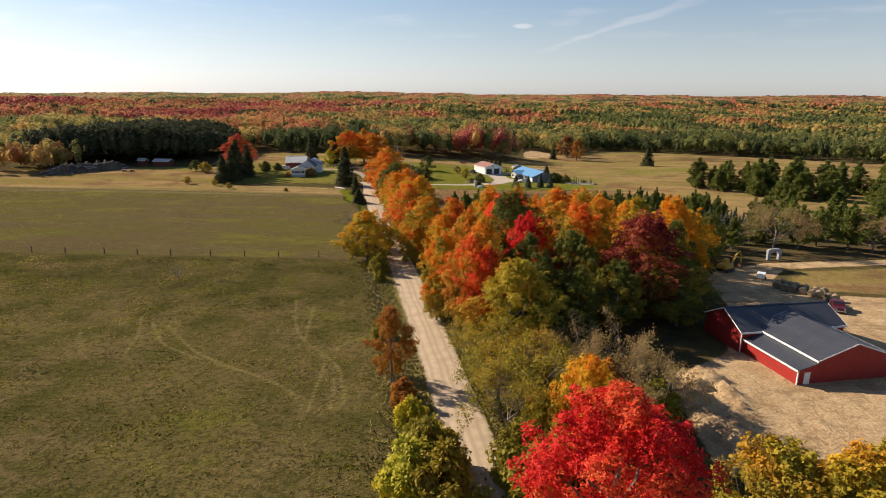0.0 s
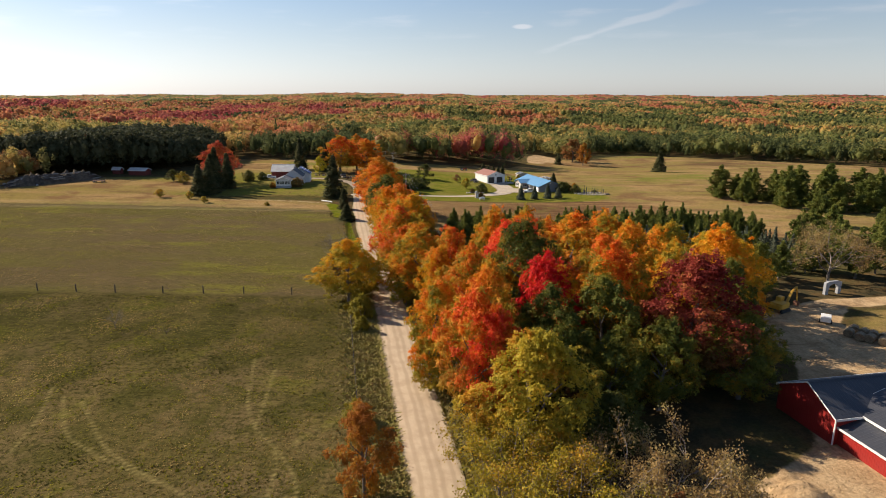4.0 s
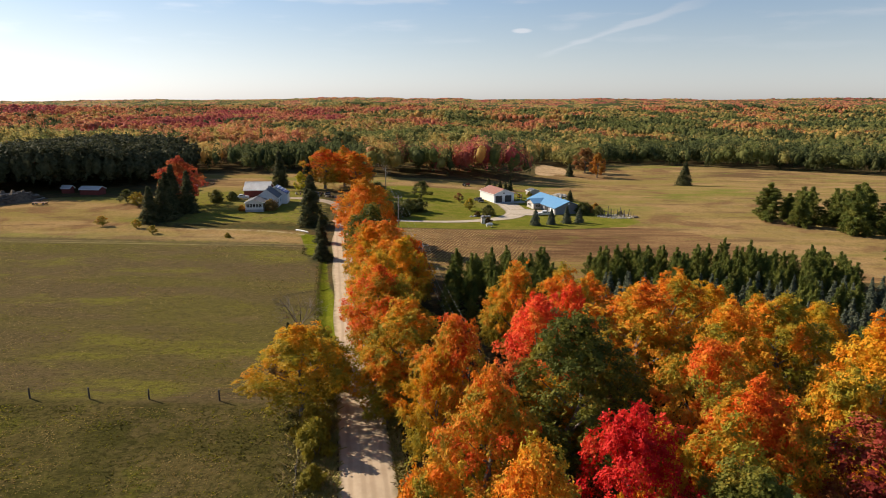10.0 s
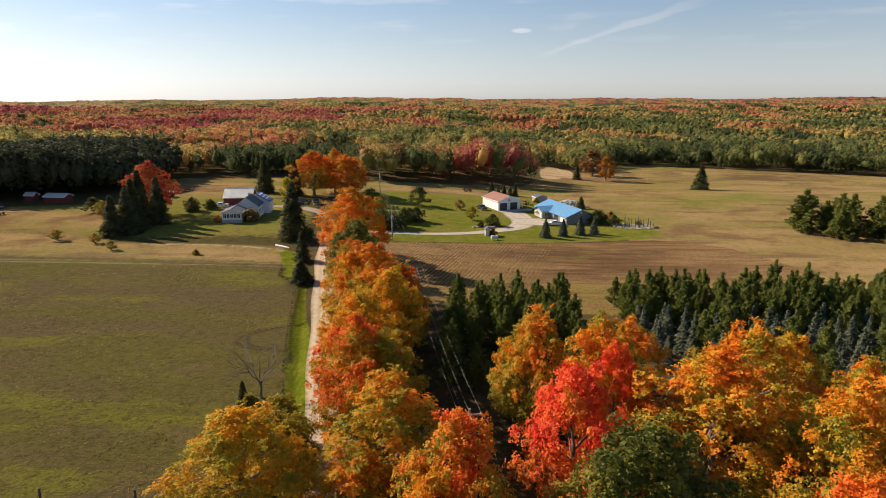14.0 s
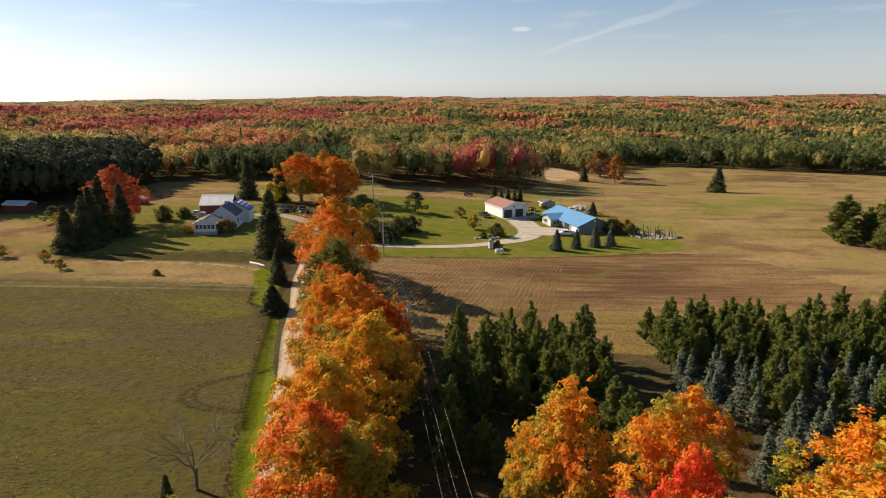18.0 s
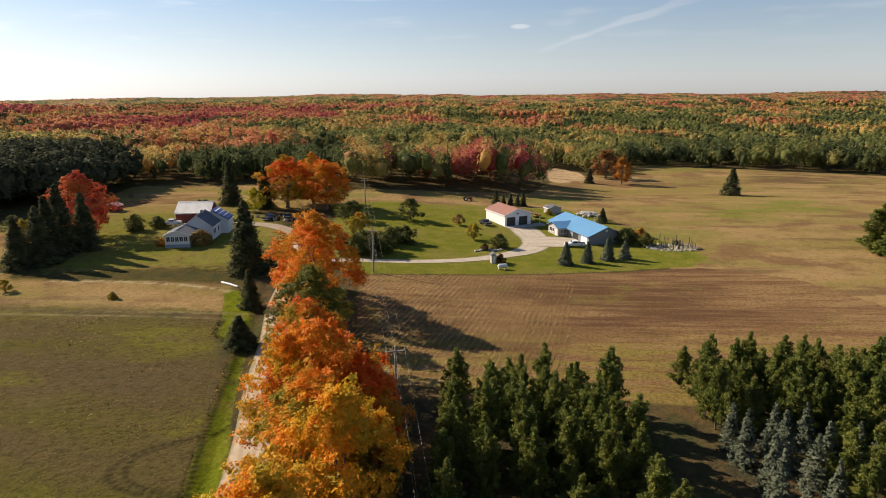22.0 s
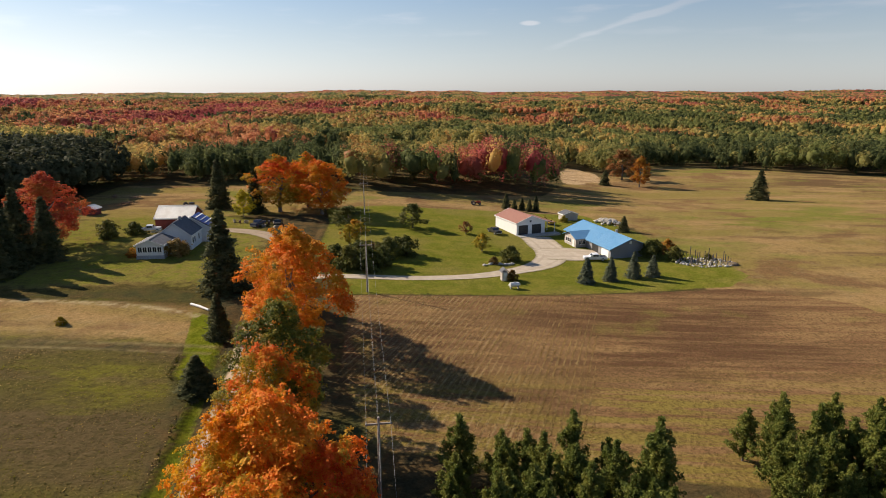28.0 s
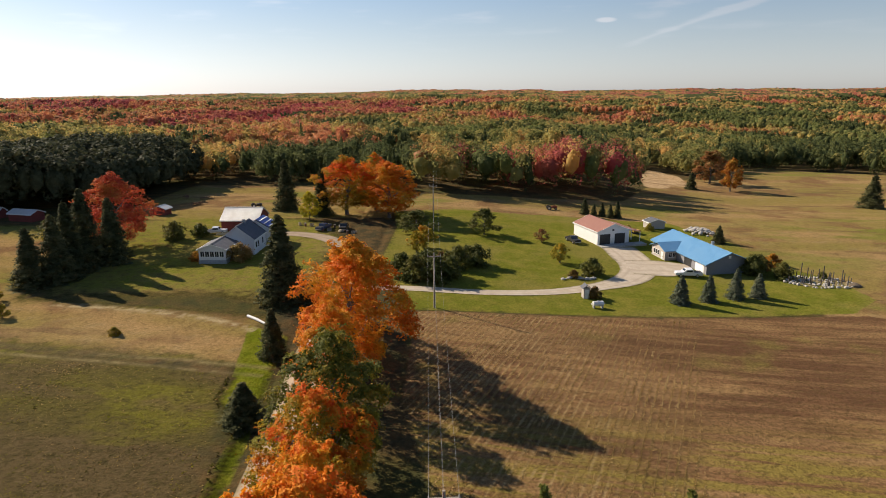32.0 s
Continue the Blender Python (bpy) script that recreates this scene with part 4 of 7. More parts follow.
# road row and wood: x, y, height, crown width, colour
WOOD = [
    (13.5, 42.0, 18.3, 13.0, "red"), (14.8, 58.0, 13.6, 8.0, "gold"), (9.2, 83.0, 17.0, 12.5, "olive"), (20.0, 94.0, 12.5, 8.5, "green"), (27.0, 97.0, 13.0, 8.5, "green"),
    (3.5, 93.0, 18.5, 9.5, "orange_red"), (5.0, 101.0, 19.0, 9.0, "orange"), (-1.5, 104.0, 16.0, 8.0, "orange"), (13.4, 107.0, 18.4, 8.5, "red"), (12.5, 97.5, 16.8, 9.0, "green"),
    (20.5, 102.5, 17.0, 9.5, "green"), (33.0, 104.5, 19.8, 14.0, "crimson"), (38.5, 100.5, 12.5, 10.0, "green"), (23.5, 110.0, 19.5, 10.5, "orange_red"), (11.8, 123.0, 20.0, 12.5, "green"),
] + [
    (24.5, 121.0, 18.5, 10.5, "orange_red"), (33.5, 115.0, 18.5, 10.0, "orange"), (41.0, 113.0, 16.5, 9.0, "green"), (45.0, 126.5, 18.8, 12.0, "gold"), (3.0, 114.0, 18.0, 9.0, "orange_red"),
    (-0.5, 129.0, 17.5, 9.5, "orange_red"), (10.2, 139.3, 16.6, 10.5, "scarlet"), (8.5, 155.5, 16.5, 9.0, "orange"), (15.0, 151.0, 17.5, 9.0, "orange"), (23.0, 140.0, 18.0, 12.0, "orange"),
    (31.0, 150.0, 17.0, 11.0, "orange"), (31.5, 134.0, 18.0, 10.0, "orange"), (42.0, 142.0, 16.0, 11.0, "orange"), (50.0, 131.0, 15.5, 10.0, "gold"), (21.0, 161.0, 13.5, 8.0, "orange"), (39.0, 158.0, 13.0, 9.0, "gold"), (52.0, 151.0, 12.5, 9.0, "gold"), (60.0, 143.0, 12.0, 8.0, "green"),
] + [
    (-6.5, 138.5, 16.0, 11.0, "orange"), (-11.5, 150.0, 17.0, 11.0, "orange_red"), (-13.0, 160.0, 16.5, 11.5, "gold"), (-10.5, 171.0, 16.5, 11.0, "gold"), (-14.3, 177.0, 15.0, 10.5, "orange"),
    (-15.0, 185.0, 16.8, 11.5, "amber"), (-10.0, 183.5, 14.2, 7.5, "orange_red"), (-18.8, 194.0, 13.0, 8.5, "orange"), (-21.2, 207.0, 16.4, 10.5, "green"), (-20.6, 200.5, 13.8, 9.0, "orange_red"),
    (-26.6, 232.5, 19.3, 13.5, "amber"), (-26.0, 220.5, 14.0, 9.0, "amber"), (-31.0, 243.0, 15.0, 9.0, "amber"),
    (-20.0, 137.0, 12.8, 10.5, "gold"),
    (-60.0, 333.0, 18.5, 15.0, "orange_red"), (-46.5, 332.0, 17.0, 16.0, "amber"), (-53.0, 341.0, 18.5, 15.0, "orange_red"),
    (-103.5, 287.0, 18.4, 13.5, "brick"),
]
for k, (x, y, h, w, c) in enumerate(WOOD):
    lean_ = 1 + 0.12 * math.sin(k * 2.3)
    fine_ = (maple(c, 90000, 0.084, 150), "close") if y < 60 else (maple(c, 52000, 0.108, 125), "fine") if y < 90 else (maple(c), str(k % 3))
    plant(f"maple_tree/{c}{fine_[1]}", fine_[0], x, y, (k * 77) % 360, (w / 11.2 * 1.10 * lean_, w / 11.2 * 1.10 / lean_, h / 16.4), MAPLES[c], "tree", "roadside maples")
# younger trees between the crowns
YOUNG = ["green", "orange", "gold", "orange_red", "olive", "scarlet"]
for k, (x, y, h, w, c) in enumerate(WOOD):
    if 90 < y < 200 and h > 14 and c != "crimson":
        a, d = k * 2.4, w * 0.46
        c2 = c if k % 3 == 0 else YOUNG[k % 6]
        sx = w / 11.2 * 0.74
        plant(f"maple_tree/{c2}{k % 3}", maple(c2), x + d * math.cos(a) * 0.6, y + d * math.sin(a), (k * 131) % 360, (sx, sx * 1.1, h * (0.72 + 0.2 * math.sin(k * 1.7)) / 16.4), MAPLES[c2], "tree", "roadside maples")

# evergreen plantation beside the wood
rg = np.random.default_rng(21)
for gx0, gx1, gy0, gy1 in ((-1.0, 21.5, 163.0, 200.0), (31.0, 86.0, 163.0, 206.0)):
    for x in np.arange(gx0, gx1, 3.8):
        for y in np.arange(gy0, gy1, 3.8):
            px, py = x + rg.uniform(-0.9, 0.9), y + rg.uniform(-0.9, 0.9)
            if py < 176 and rg.random() < (0.75 if px < 24 else 0.35):
                continue
            blue = gx0 > 20 and py < 190 and rg.random() < 0.75
            s = rg.uniform(0.86, 1.1)
            if blue:
                plant(f"spruce_tree/blue{rg.integers(2)}", spruce("blue_spruce", 1500, 0.30, 0.25), px, py, rg.uniform(0, 360), 0.66 * s, "blue-green young spruce in the plantation", "spruce", "plantation evergreens")
            else:
                plant(f"pine_tree/{rg.integers(4)}", pine("pine", 7500, 0.17), px, py, rg.uniform(0, 360), (s * 0.86, s * 0.86, s * rg.uniform(0.74, 1.06)), "dark green plantation pine", "pine", "plantation evergreens")

# evergreens by the houses: x, y, height, width, colour
for k, (x, y, h, w, c) in enumerate([
        (-47.2, 255.0, 16.5, 9.4, "spruce"), (-39.2, 232.6, 7.6, 4.4, "spruce"), (-35.0, 215.2, 5.2, 5.4, "spruce"), (-81.5, 338.0, 16.5, 8.5, "spruce"), (-67.0, 331.0, 14.5, 6.5, "spruce"),
        (-99.4, 256.0, 12.0, 7.4, "spruce"), (-97.0, 260.0, 14.0, 7.8, "spruce"), (-98.0, 265.0, 15.5, 8.0, "spruce"), (-98.6, 270.5, 17.5, 9.0, "spruce"), (-95.0, 274.0, 15.0, 7.6, "spruce"),
        ] + [(25.5, 272.8, 5.9, 3.9, "blue_spruce"), (31.3, 275.2, 5.6, 3.5, "blue_spruce"), (37.0, 278.0, 6.4, 3.8, "blue_spruce"), (41.6, 279.2, 5.2, 3.5, "blue_spruce"),
        (12.9, 358.5, 5.5, 3.6, "spruce"), (15.5, 354.0, 4.4, 2.8, "spruce"), (18.4, 357.0, 4.6, 2.8, "spruce"), (20.8, 355.0, 4.4, 2.8, "spruce"), (23.1, 356.0, 5.6, 3.0, "spruce"), (46.0, 325.0, 5.0, 4.0, "spruce"),
        (123.5, 409.0, 13.0, 9.5, "spruce"), (68.0, 455.0, 8.0, 6.0, "spruce")]):
    plant(f"spruce_tree/{c}{k % 3}", spruce(c, 6000, 0.22), x, y, k * 61, (w / 4.2, w / 4.2, h / 10), "dark green spruce tree beside the yard" if c == "spruce" else "small blue-green spruce in a row on the lawn", "spruce", "yard spruces")
for k, (x, y, h, w) in enumerate([(110.5, 287.0, 12.5, 11.0), (122, 281, 12, 9), (130, 270, 14, 11), (139, 262, 13, 10), (146, 272, 14, 11), (134, 283, 11, 9), (126, 262, 12, 9), (150, 252, 13, 11), (160, 262, 14, 11), (170, 240, 14, 11), (178, 262, 14, 11)] + [(158, 232, 12, 10), (118, 226, 11, 9), (190, 250, 13, 11), (148, 215, 12, 10), (128, 208, 10, 8), (110, 205, 9, 7), (118, 288, 9, 8), (124, 290, 11, 9), (116, 276, 10, 8), (142, 285, 13, 11), (152, 280, 14, 12), (136, 274, 13, 10), (128, 277, 12, 9), (162, 276, 13, 11), (172, 270, 13, 11), (140, 252, 12, 10)]):
    plant(f"pine_tree/big{k % 3}", pine("pine", 15000, 0.15, 9.0, 0.45, 2.35, -0.02), x, y, k * 97, (w / 4.4, w / 4.4, h / 8.6), "broad dark green pine at the field edge", "pine", "field pines")

# yard and field trees, hedges, bushes
for x, y, h, w, c in [(-30.5, 294.5, 5.5, 5.0, "olive"), (-16.5, 318.0, 7.4, 8.8, "hedge"), (-29.5, 298.5, 6.0, 6.0, "olive"), (-34.5, 313.0, 6.5, 10.5, "hedge"), (3.3, 296.0, 5.0, 4.5, "olive"), (-1.0, 314.5, 3.8, 4.0, "rust"),
                      (85.0, 453.5, 15.5, 11.0, "brown"), (82.0, 478.0, 17.0, 17.0, "rust"), (-68.5, 324.0, 8.5, 7.0, "yellow"), (-112.0, 250.0, 3.4, 4.0, "olive"), (-99.5, 247.0, 3.0, 3.2, "olive"), (-91.0, 240.0, 2.6, 3.0, "olive"), (-119.0, 285.0, 5.5, 6.5, "olive"), (-126.0, 291.0, 5.5, 6.5, "hedge")]:
    plant(f"yard_tree/{c}", maple(c, 9000, 0.25, 46), x, y, (x * 37) % 360, (w / 11.6, w / 11.6, h / 16.4), {"rust": "small tree with thin rust-brown leaves", "yellow": "bright yellow tree beside the farmyard", "brown": "brown-orange tree alone in the field"}.get(c, "small round green fruit tree on grass"), "tree", "yard trees")
for x, y, s, c in [(-93.7, 295.5, 2.0, "hedge"), (-88.9, 299.0, 1.5, "hedge"), (-67.8, 279.0, 1.7, "rust"), (-77.5, 277.5, 0.9, "brown"), (-22.5, 274.0, 2.2, "hedge"), (-26.5, 273.5, 2.2, "hedge"), (-19.5, 277.0, 1.9, "hedge"), (-19.0, 284.5, 2.1, "hedge"), (-15.5, 288.0, 2.0, "hedge"), (-23.0, 286.0, 1.3, "crimson"), (-30.0, 276.0, 2.0, "hedge"), (-25.0, 278.0, 2.2, "hedge"), (-17.5, 288.5, 1.8, "hedge"),
                   (10.0, 288.3, 1.6, "hedge"), (6.0, 284.5, 0.8, "crimson"), (9.4, 272.3, 0.95, "crimson"), (45.5, 296.0, 1.9, "hedge"), (47.6, 298.5, 1.7, "hedge"), (49.5, 300.0, 1.1, "rust"), (51.2, 294.0, 1.5, "hedge"), (52.5, 304.0, 1.2, "brown"), (30.2, 338.2, 0.9, "olive"), (60.0, 295.5, 0.6, "hedge"), (-67.0, 236.0, 0.6, "olive"), (-45.0, 262.0, 1.0, "hedge"), (-40.0, 266.0, 1.2, "olive")]:
    plant(f"bush/{c}{int(s > 1.4)}", shrub(c), x, y, (x * 53) % 360, (s, s, s * 0.92), {"crimson": "round bush with dark red leaves", "rust": "thin rust-brown bush by the house", "brown": "russet bush against the wall"}.get(c, "dense rounded green garden bush"), "bush", "bushes")

# roadside growth along the ditch: brown tree, bare tree, saplings
plant("roadside_tree/brown", maple("brown", 26000, 0.13, 70), -7.6, 77.2, 20, (0.56, 0.56, 0.70), "russet brown tree at the road ditch", "tree")
for x, y, s in ((-57.0, 121.0, 0.42), (-47.0, 118.5, 0.2), (-77.0, 117.0, 0.22)):
    plant("bare_tree/a", bare_tree("olive", 0), x, y, x * 9, s, "small bare grey sapling in the pasture", "sapling", "saplings")
plant("bare_tree/a", bare_tree("olive", 0), -26.9, 162.6, 0, 1.05, "bare grey tree with forked branches", "tree", "bare trees")
for x, y, s in ((7.0, 62.5, 1.2), (9.5, 67.0, 1.35), (11.5, 73.5, 1.1)):
    plant("bare_tree/b", bare_tree("olive", 6500), x, y, x * 50, s, "half bare grey tree with thin yellow leaves", "tree", "bare trees")
plant("bare_tree/b", bare_tree("olive", 6500), 5.4, 78.0, 40, (1.5, 1.5, 1.1), "half bare tree leaning over the road", "tree", "bare trees")
plant("bare_tree/b", bare_tree("olive", 6500), 6.6, 71.5, 140, 1.3, "half bare grey tree with thin yellow leaves", "tree", "bare trees")
for x, y, s in ((20.5, 72.5, 1.25), (24.0, 66.0, 1.1), (26.5, 76.0, 0.7)):
    plant("bare_tree/c", bare_tree("tan", 6500), x, y, x * 40, s, "tan half bare tree at the edge of the earth lot", "tree", "bare trees")
plant("bare_tree/c", bare_tree("tan", 6500), 14.5, 72.5, 80, (1.2, 1.2, 1.2), "thin brown-leafed tree beside the wood", "tree", "bare trees")
plant("bare_tree/c", bare_tree("tan", 6500), 82.0, 156.5, 200, (1.75, 1.75, 1.45), "tall half bare brown-topped tree at the lane", "tree", "bare trees")
plant("bare_tree/c", bare_tree("tan", 6500), 108.0, 158.0, 30, (1.2, 1.2, 1.2), "half bare brown tree in the hedgerow", "tree", "bare trees")
plant("spruce_tree/spruce0", spruce("spruce", 3600), -27.7, 158.5, 0, (0.50, 0.50, 0.46), "dark spruce at the field corner", "spruce")
for x, y, s, c in [(10.5, 60.0, 3.0, "olive"), (16.5, 63.0, 3.6, "olive"), (20.0, 58.0, 3.0, "rust"), (14.5, 68.5, 3.0, "olive"), (19.5, 69.0, 3.0, "rust"), (7.5, 56.0, 2.2, "olive"), (8.0, 48.0, 2.0, "olive"), (24.0, 66.0, 2.2, "gold"), (9.5, 52.0, 2.4, "olive"), (15.0, 86.0, 2.7, "hedge"), (19.0, 88.0, 2.7, "hedge"), (28.0, 47.0, 4.2, "olive"), (33.0, 44.0, 4.6, "gold"), (39.0, 45.5, 4.4, "olive"), (26.0, 41.0, 3.0, "green"), (31.0, 39.0, 4.0, "olive"), (45.0, 43.0, 4.2, "gold"),
                   ] + [(-4.0, 66.0, 1.3, "yellow"), (-5.5, 71.0, 1.2, "brown"), (-3.2, 61.5, 1.2, "gold"), (-1.8, 58.5, 1.4, "crimson"), (-1.5, 56.0, 2.2, "olive"), (0.5, 51.0, 2.4, "olive"), (-3.0, 53.0, 2.2, "yellow"), (-11.0, 92.0, 1.1, "olive"), (-16.0, 128.0, 1.5, "olive"), (-17.5, 132.0, 1.4, "gold"), (-15.0, 122.0, 0.9, "olive"), (-24.0, 150.0, 1.6, "olive"), (-26.0, 156.0, 1.3, "olive"), (-19.0, 144.5, 3.1, "olive"), (-20.5, 150.0, 2.7, "olive"), (-25.0, 147.0, 1.8, "rust"),
                   (44.0, 120.0, 3.0, "hedge"), (48.0, 126.0, 2.8, "hedge"), (36.0, 106.0, 3.0, "hedge")]:
    big_ = s > 2.5
    plant(f"thicket/{c}{int(big_)}", tall_shrub(c) if big_ else shrub(c, 6000, 0.1, 6), x, y, (x * 71 + y) % 360, (s / 3.2, s / 3.2, s / 3.2) if big_ else (s, s, s * 1.12), {"crimson": "dark red shrub at the ditch", "rust": "brown thinning thicket beside the wood", "gold": "golden yellow thicket at the lot", "yellow": "pale yellow shrub at the ditch"}.get(c, "olive green thicket beside the road"), "shrub", "thickets")
for k, (x, y, s) in enumerate([(84, 166, 1.1), (90, 160, 1.2), (97, 164, 1.1), (103, 160, 1.3), (112, 165, 1.2), (118, 160, 1.2), (126, 166, 1.2), (134, 160, 1.3), (142, 166, 1.2), (95, 174, 1.1), (108, 174, 1.1), (120, 176, 1.1), (133, 176, 1.1), (146, 178, 1.2), (72, 158, 0.9), (66, 156, 0.9), (60, 152, 0.9), (150, 160, 1.2), (90, 186, 1.0), (102, 188, 1.0), (115, 190, 1.0), (130, 192, 1.0), (100, 198, 1.0)]):
    plant(f"pine_tree/{k % 3}", pine(), x, y, k * 67, (s * 1.35, s * 1.35, s * 1.05), "dark green pine in the hedgerow", "pine", "hedgerow pines")


# ---- woods to the horizon ----
ICO = (1 + 5 ** 0.5) / 2
IV = unit(np.array([(-1, ICO, 0), (1, ICO, 0), (-1, -ICO, 0), (1, -ICO, 0), (0, -1, ICO), (0, 1, ICO), (0, -1, -ICO), (0, 1, -ICO), (ICO, 0, -1), (ICO, 0, 1), (-ICO, 0, -1), (-ICO, 0, 1)], float))
IF = np.array([(0, 11, 5), (0, 5, 1), (0, 1, 7), (0, 7, 10), (0, 10, 11), (1, 5, 9), (5, 11, 4), (11, 10, 2), (10, 7, 6), (7, 1, 8), (3, 9, 4), (3, 4, 2), (3, 2, 6), (3, 6, 8), (3, 8, 9), (4, 9, 5), (2, 4, 11), (6, 2, 10), (8, 6, 7), (9, 8, 1)])
IF = IF[IV[IF].mean(1)[:, 2] > -0.5]
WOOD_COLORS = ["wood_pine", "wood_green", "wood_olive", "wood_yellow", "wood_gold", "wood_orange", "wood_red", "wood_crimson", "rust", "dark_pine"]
# leaf colours of the woods, paled and greyed to stand in for haze
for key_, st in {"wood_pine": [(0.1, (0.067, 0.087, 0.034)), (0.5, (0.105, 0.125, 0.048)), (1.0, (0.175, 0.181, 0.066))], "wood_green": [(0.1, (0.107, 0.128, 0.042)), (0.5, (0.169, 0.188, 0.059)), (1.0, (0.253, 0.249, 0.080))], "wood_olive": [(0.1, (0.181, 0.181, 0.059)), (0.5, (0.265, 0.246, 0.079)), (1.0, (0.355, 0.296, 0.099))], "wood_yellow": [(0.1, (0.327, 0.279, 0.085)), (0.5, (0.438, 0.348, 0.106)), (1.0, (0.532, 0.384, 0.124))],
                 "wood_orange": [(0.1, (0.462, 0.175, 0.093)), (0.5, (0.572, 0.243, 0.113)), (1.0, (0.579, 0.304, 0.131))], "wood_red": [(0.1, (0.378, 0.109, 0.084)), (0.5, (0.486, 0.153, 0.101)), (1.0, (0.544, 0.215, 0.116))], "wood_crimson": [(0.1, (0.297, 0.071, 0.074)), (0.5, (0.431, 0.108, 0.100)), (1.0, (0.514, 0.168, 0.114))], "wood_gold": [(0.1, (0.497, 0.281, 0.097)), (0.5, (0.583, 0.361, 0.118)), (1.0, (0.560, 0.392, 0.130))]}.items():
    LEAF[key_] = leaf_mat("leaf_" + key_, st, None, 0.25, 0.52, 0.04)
PINES = [(-222, 303), (-205, 302), (-165, 312), (-143, 328), (-136, 352), (-140, 388), (-150, 396), (-228, 392)]
FARM = [(-222, 255), (-100, 255), (-60, 320), (-44, 378), (-60, 386), (-140, 392), (-145, 320), (-205, 306)]
OPEN = [[(-74, 298), (-34, 298), (-38, 352), (-74, 352)], PINES, LOTSIDE, FARM, LAWN, YARD, STRIP, HAYFIELD, DIRT, PASTURE, EAST, WEST, MEADOW, WOODS]
CLEARINGS = [(47, 478, 24, 44), (-130, 1180, 60, 40), (160, 1500, 110, 60), (-420, 1000, 50, 30), (520, 900, 70, 40), (330, 1150, 60, 35), (-700, 1500, 90, 50)]


def patches(x, y, sx, sy, seed):
    return np.array([noise.noise(Vector((a / sx, b / sy, seed))) for a, b in zip(x, y)])


def wood_colors(x, y, rng):
    """Which colour each tree of the woods has: patches of evergreens, green and autumn colour."""
    r, ang = np.hypot(x, y), np.arctan2(x, y)
    k, q = patches(x, y, 130, 300, 1.7) + 0.6 * patches(x, y, 45, 190, 3.9), patches(x, y, 60, 170, 9.1) + 0.35 * patches(x, y, 22, 50, 5.1)
    left = np.interp(r, [350, 600, 800, 1000, 1300, 2100, 2700, 3400, 4800], [0.0, 0.0, 0.12, 0.42, 0.72, 0.74, 0.2, 0.3, 0.55])
    right = np.interp(r, [350, 600, 1000, 1600, 2200, 3000, 4800], [0.14, 0.02, -0.04, 0.04, 0.3, 0.6, 0.82])
    s = sm(-0.25, 0.3, ang)
    red = left * (1 - s) + right * s + 0.80 * k + 0.66 * np.exp(-((x - 8) / 42) ** 2 - ((y - 400) / 34) ** 2) + 0.3 * np.exp(-((x - 75) / 30) ** 2 - ((y - 560) / 40) ** 2)
    u = np.clip(red + rng.normal(0, 0.14, len(x)), -0.8, 1.15)
    out = np.select([u < -0.06, u < 0.16, u < 0.30, u < 0.42, u < 0.54, u < 0.84, u < 1.02], [1, 2, 3, 4, 8, 5, 6], 7)
    dark = q + 0.06 + 0.10 * sm(0.0, 0.4, ang) - 0.1 * sm(1000, 1400, r) * (1 - s) + 0.22 * np.exp(-((x + 105) / 55) ** 2 - ((y - 408) / 28) ** 2) + 0.5 * np.exp(-((x - 230) / 150) ** 2 - ((y - 580) / 70) ** 2) + 0.12 * np.exp(-((r - 2900) / 500) ** 2)
    dark = dark - 0.5 * np.exp(-((x - 8) / 42) ** 2 - ((y - 400) / 34) ** 2)
    ever = ((dark + rng.normal(0, 0.08, len(x))) > 0.38) | (rng.random(len(x)) < 0.05)
    out = np.where(ever, 0, out)
    mixed = np.exp(-((x - 6) / 46) ** 2 - ((y - 402) / 36) ** 2) > 0.42
    return np.where(mixed, rng.choice([6, 7, 7, 6, 4, 2, 1, 0, 8, 7, 6, 0], len(x)), out)


def scatter(r0, r1, step, rng):
    """Places in the fan that the camera overlooks, between two distances."""
    a0, a1 = radians(-50), radians(44)
    n = int(0.5 * (a1 - a0) * (r1 * r1 - r0 * r0) / (step * step))
    r = np.sqrt(rng.uniform(r0 * r0, r1 * r1, n))
    a = rng.uniform(a0, a1, n)
    x, y = r * np.sin(a), r * np.cos(a)
    keep = np.ones(n, bool)
    for poly in OPEN:
        keep &= inside(poly, x, y, 0.01) < 0.5
    for cx, cy, rx, ry in CLEARINGS:
        keep &= ((x - cx) / rx) ** 2 + ((y - cy) / ry) ** 2 > 1
    keep &= ~((np.abs(x - road_x(y)) < 7) & (y < 350))
    keep &= (y > 130) & ~((x > -240) & (x < -128) & (y > 250) & (y < 345))
    return x[keep], y[keep]


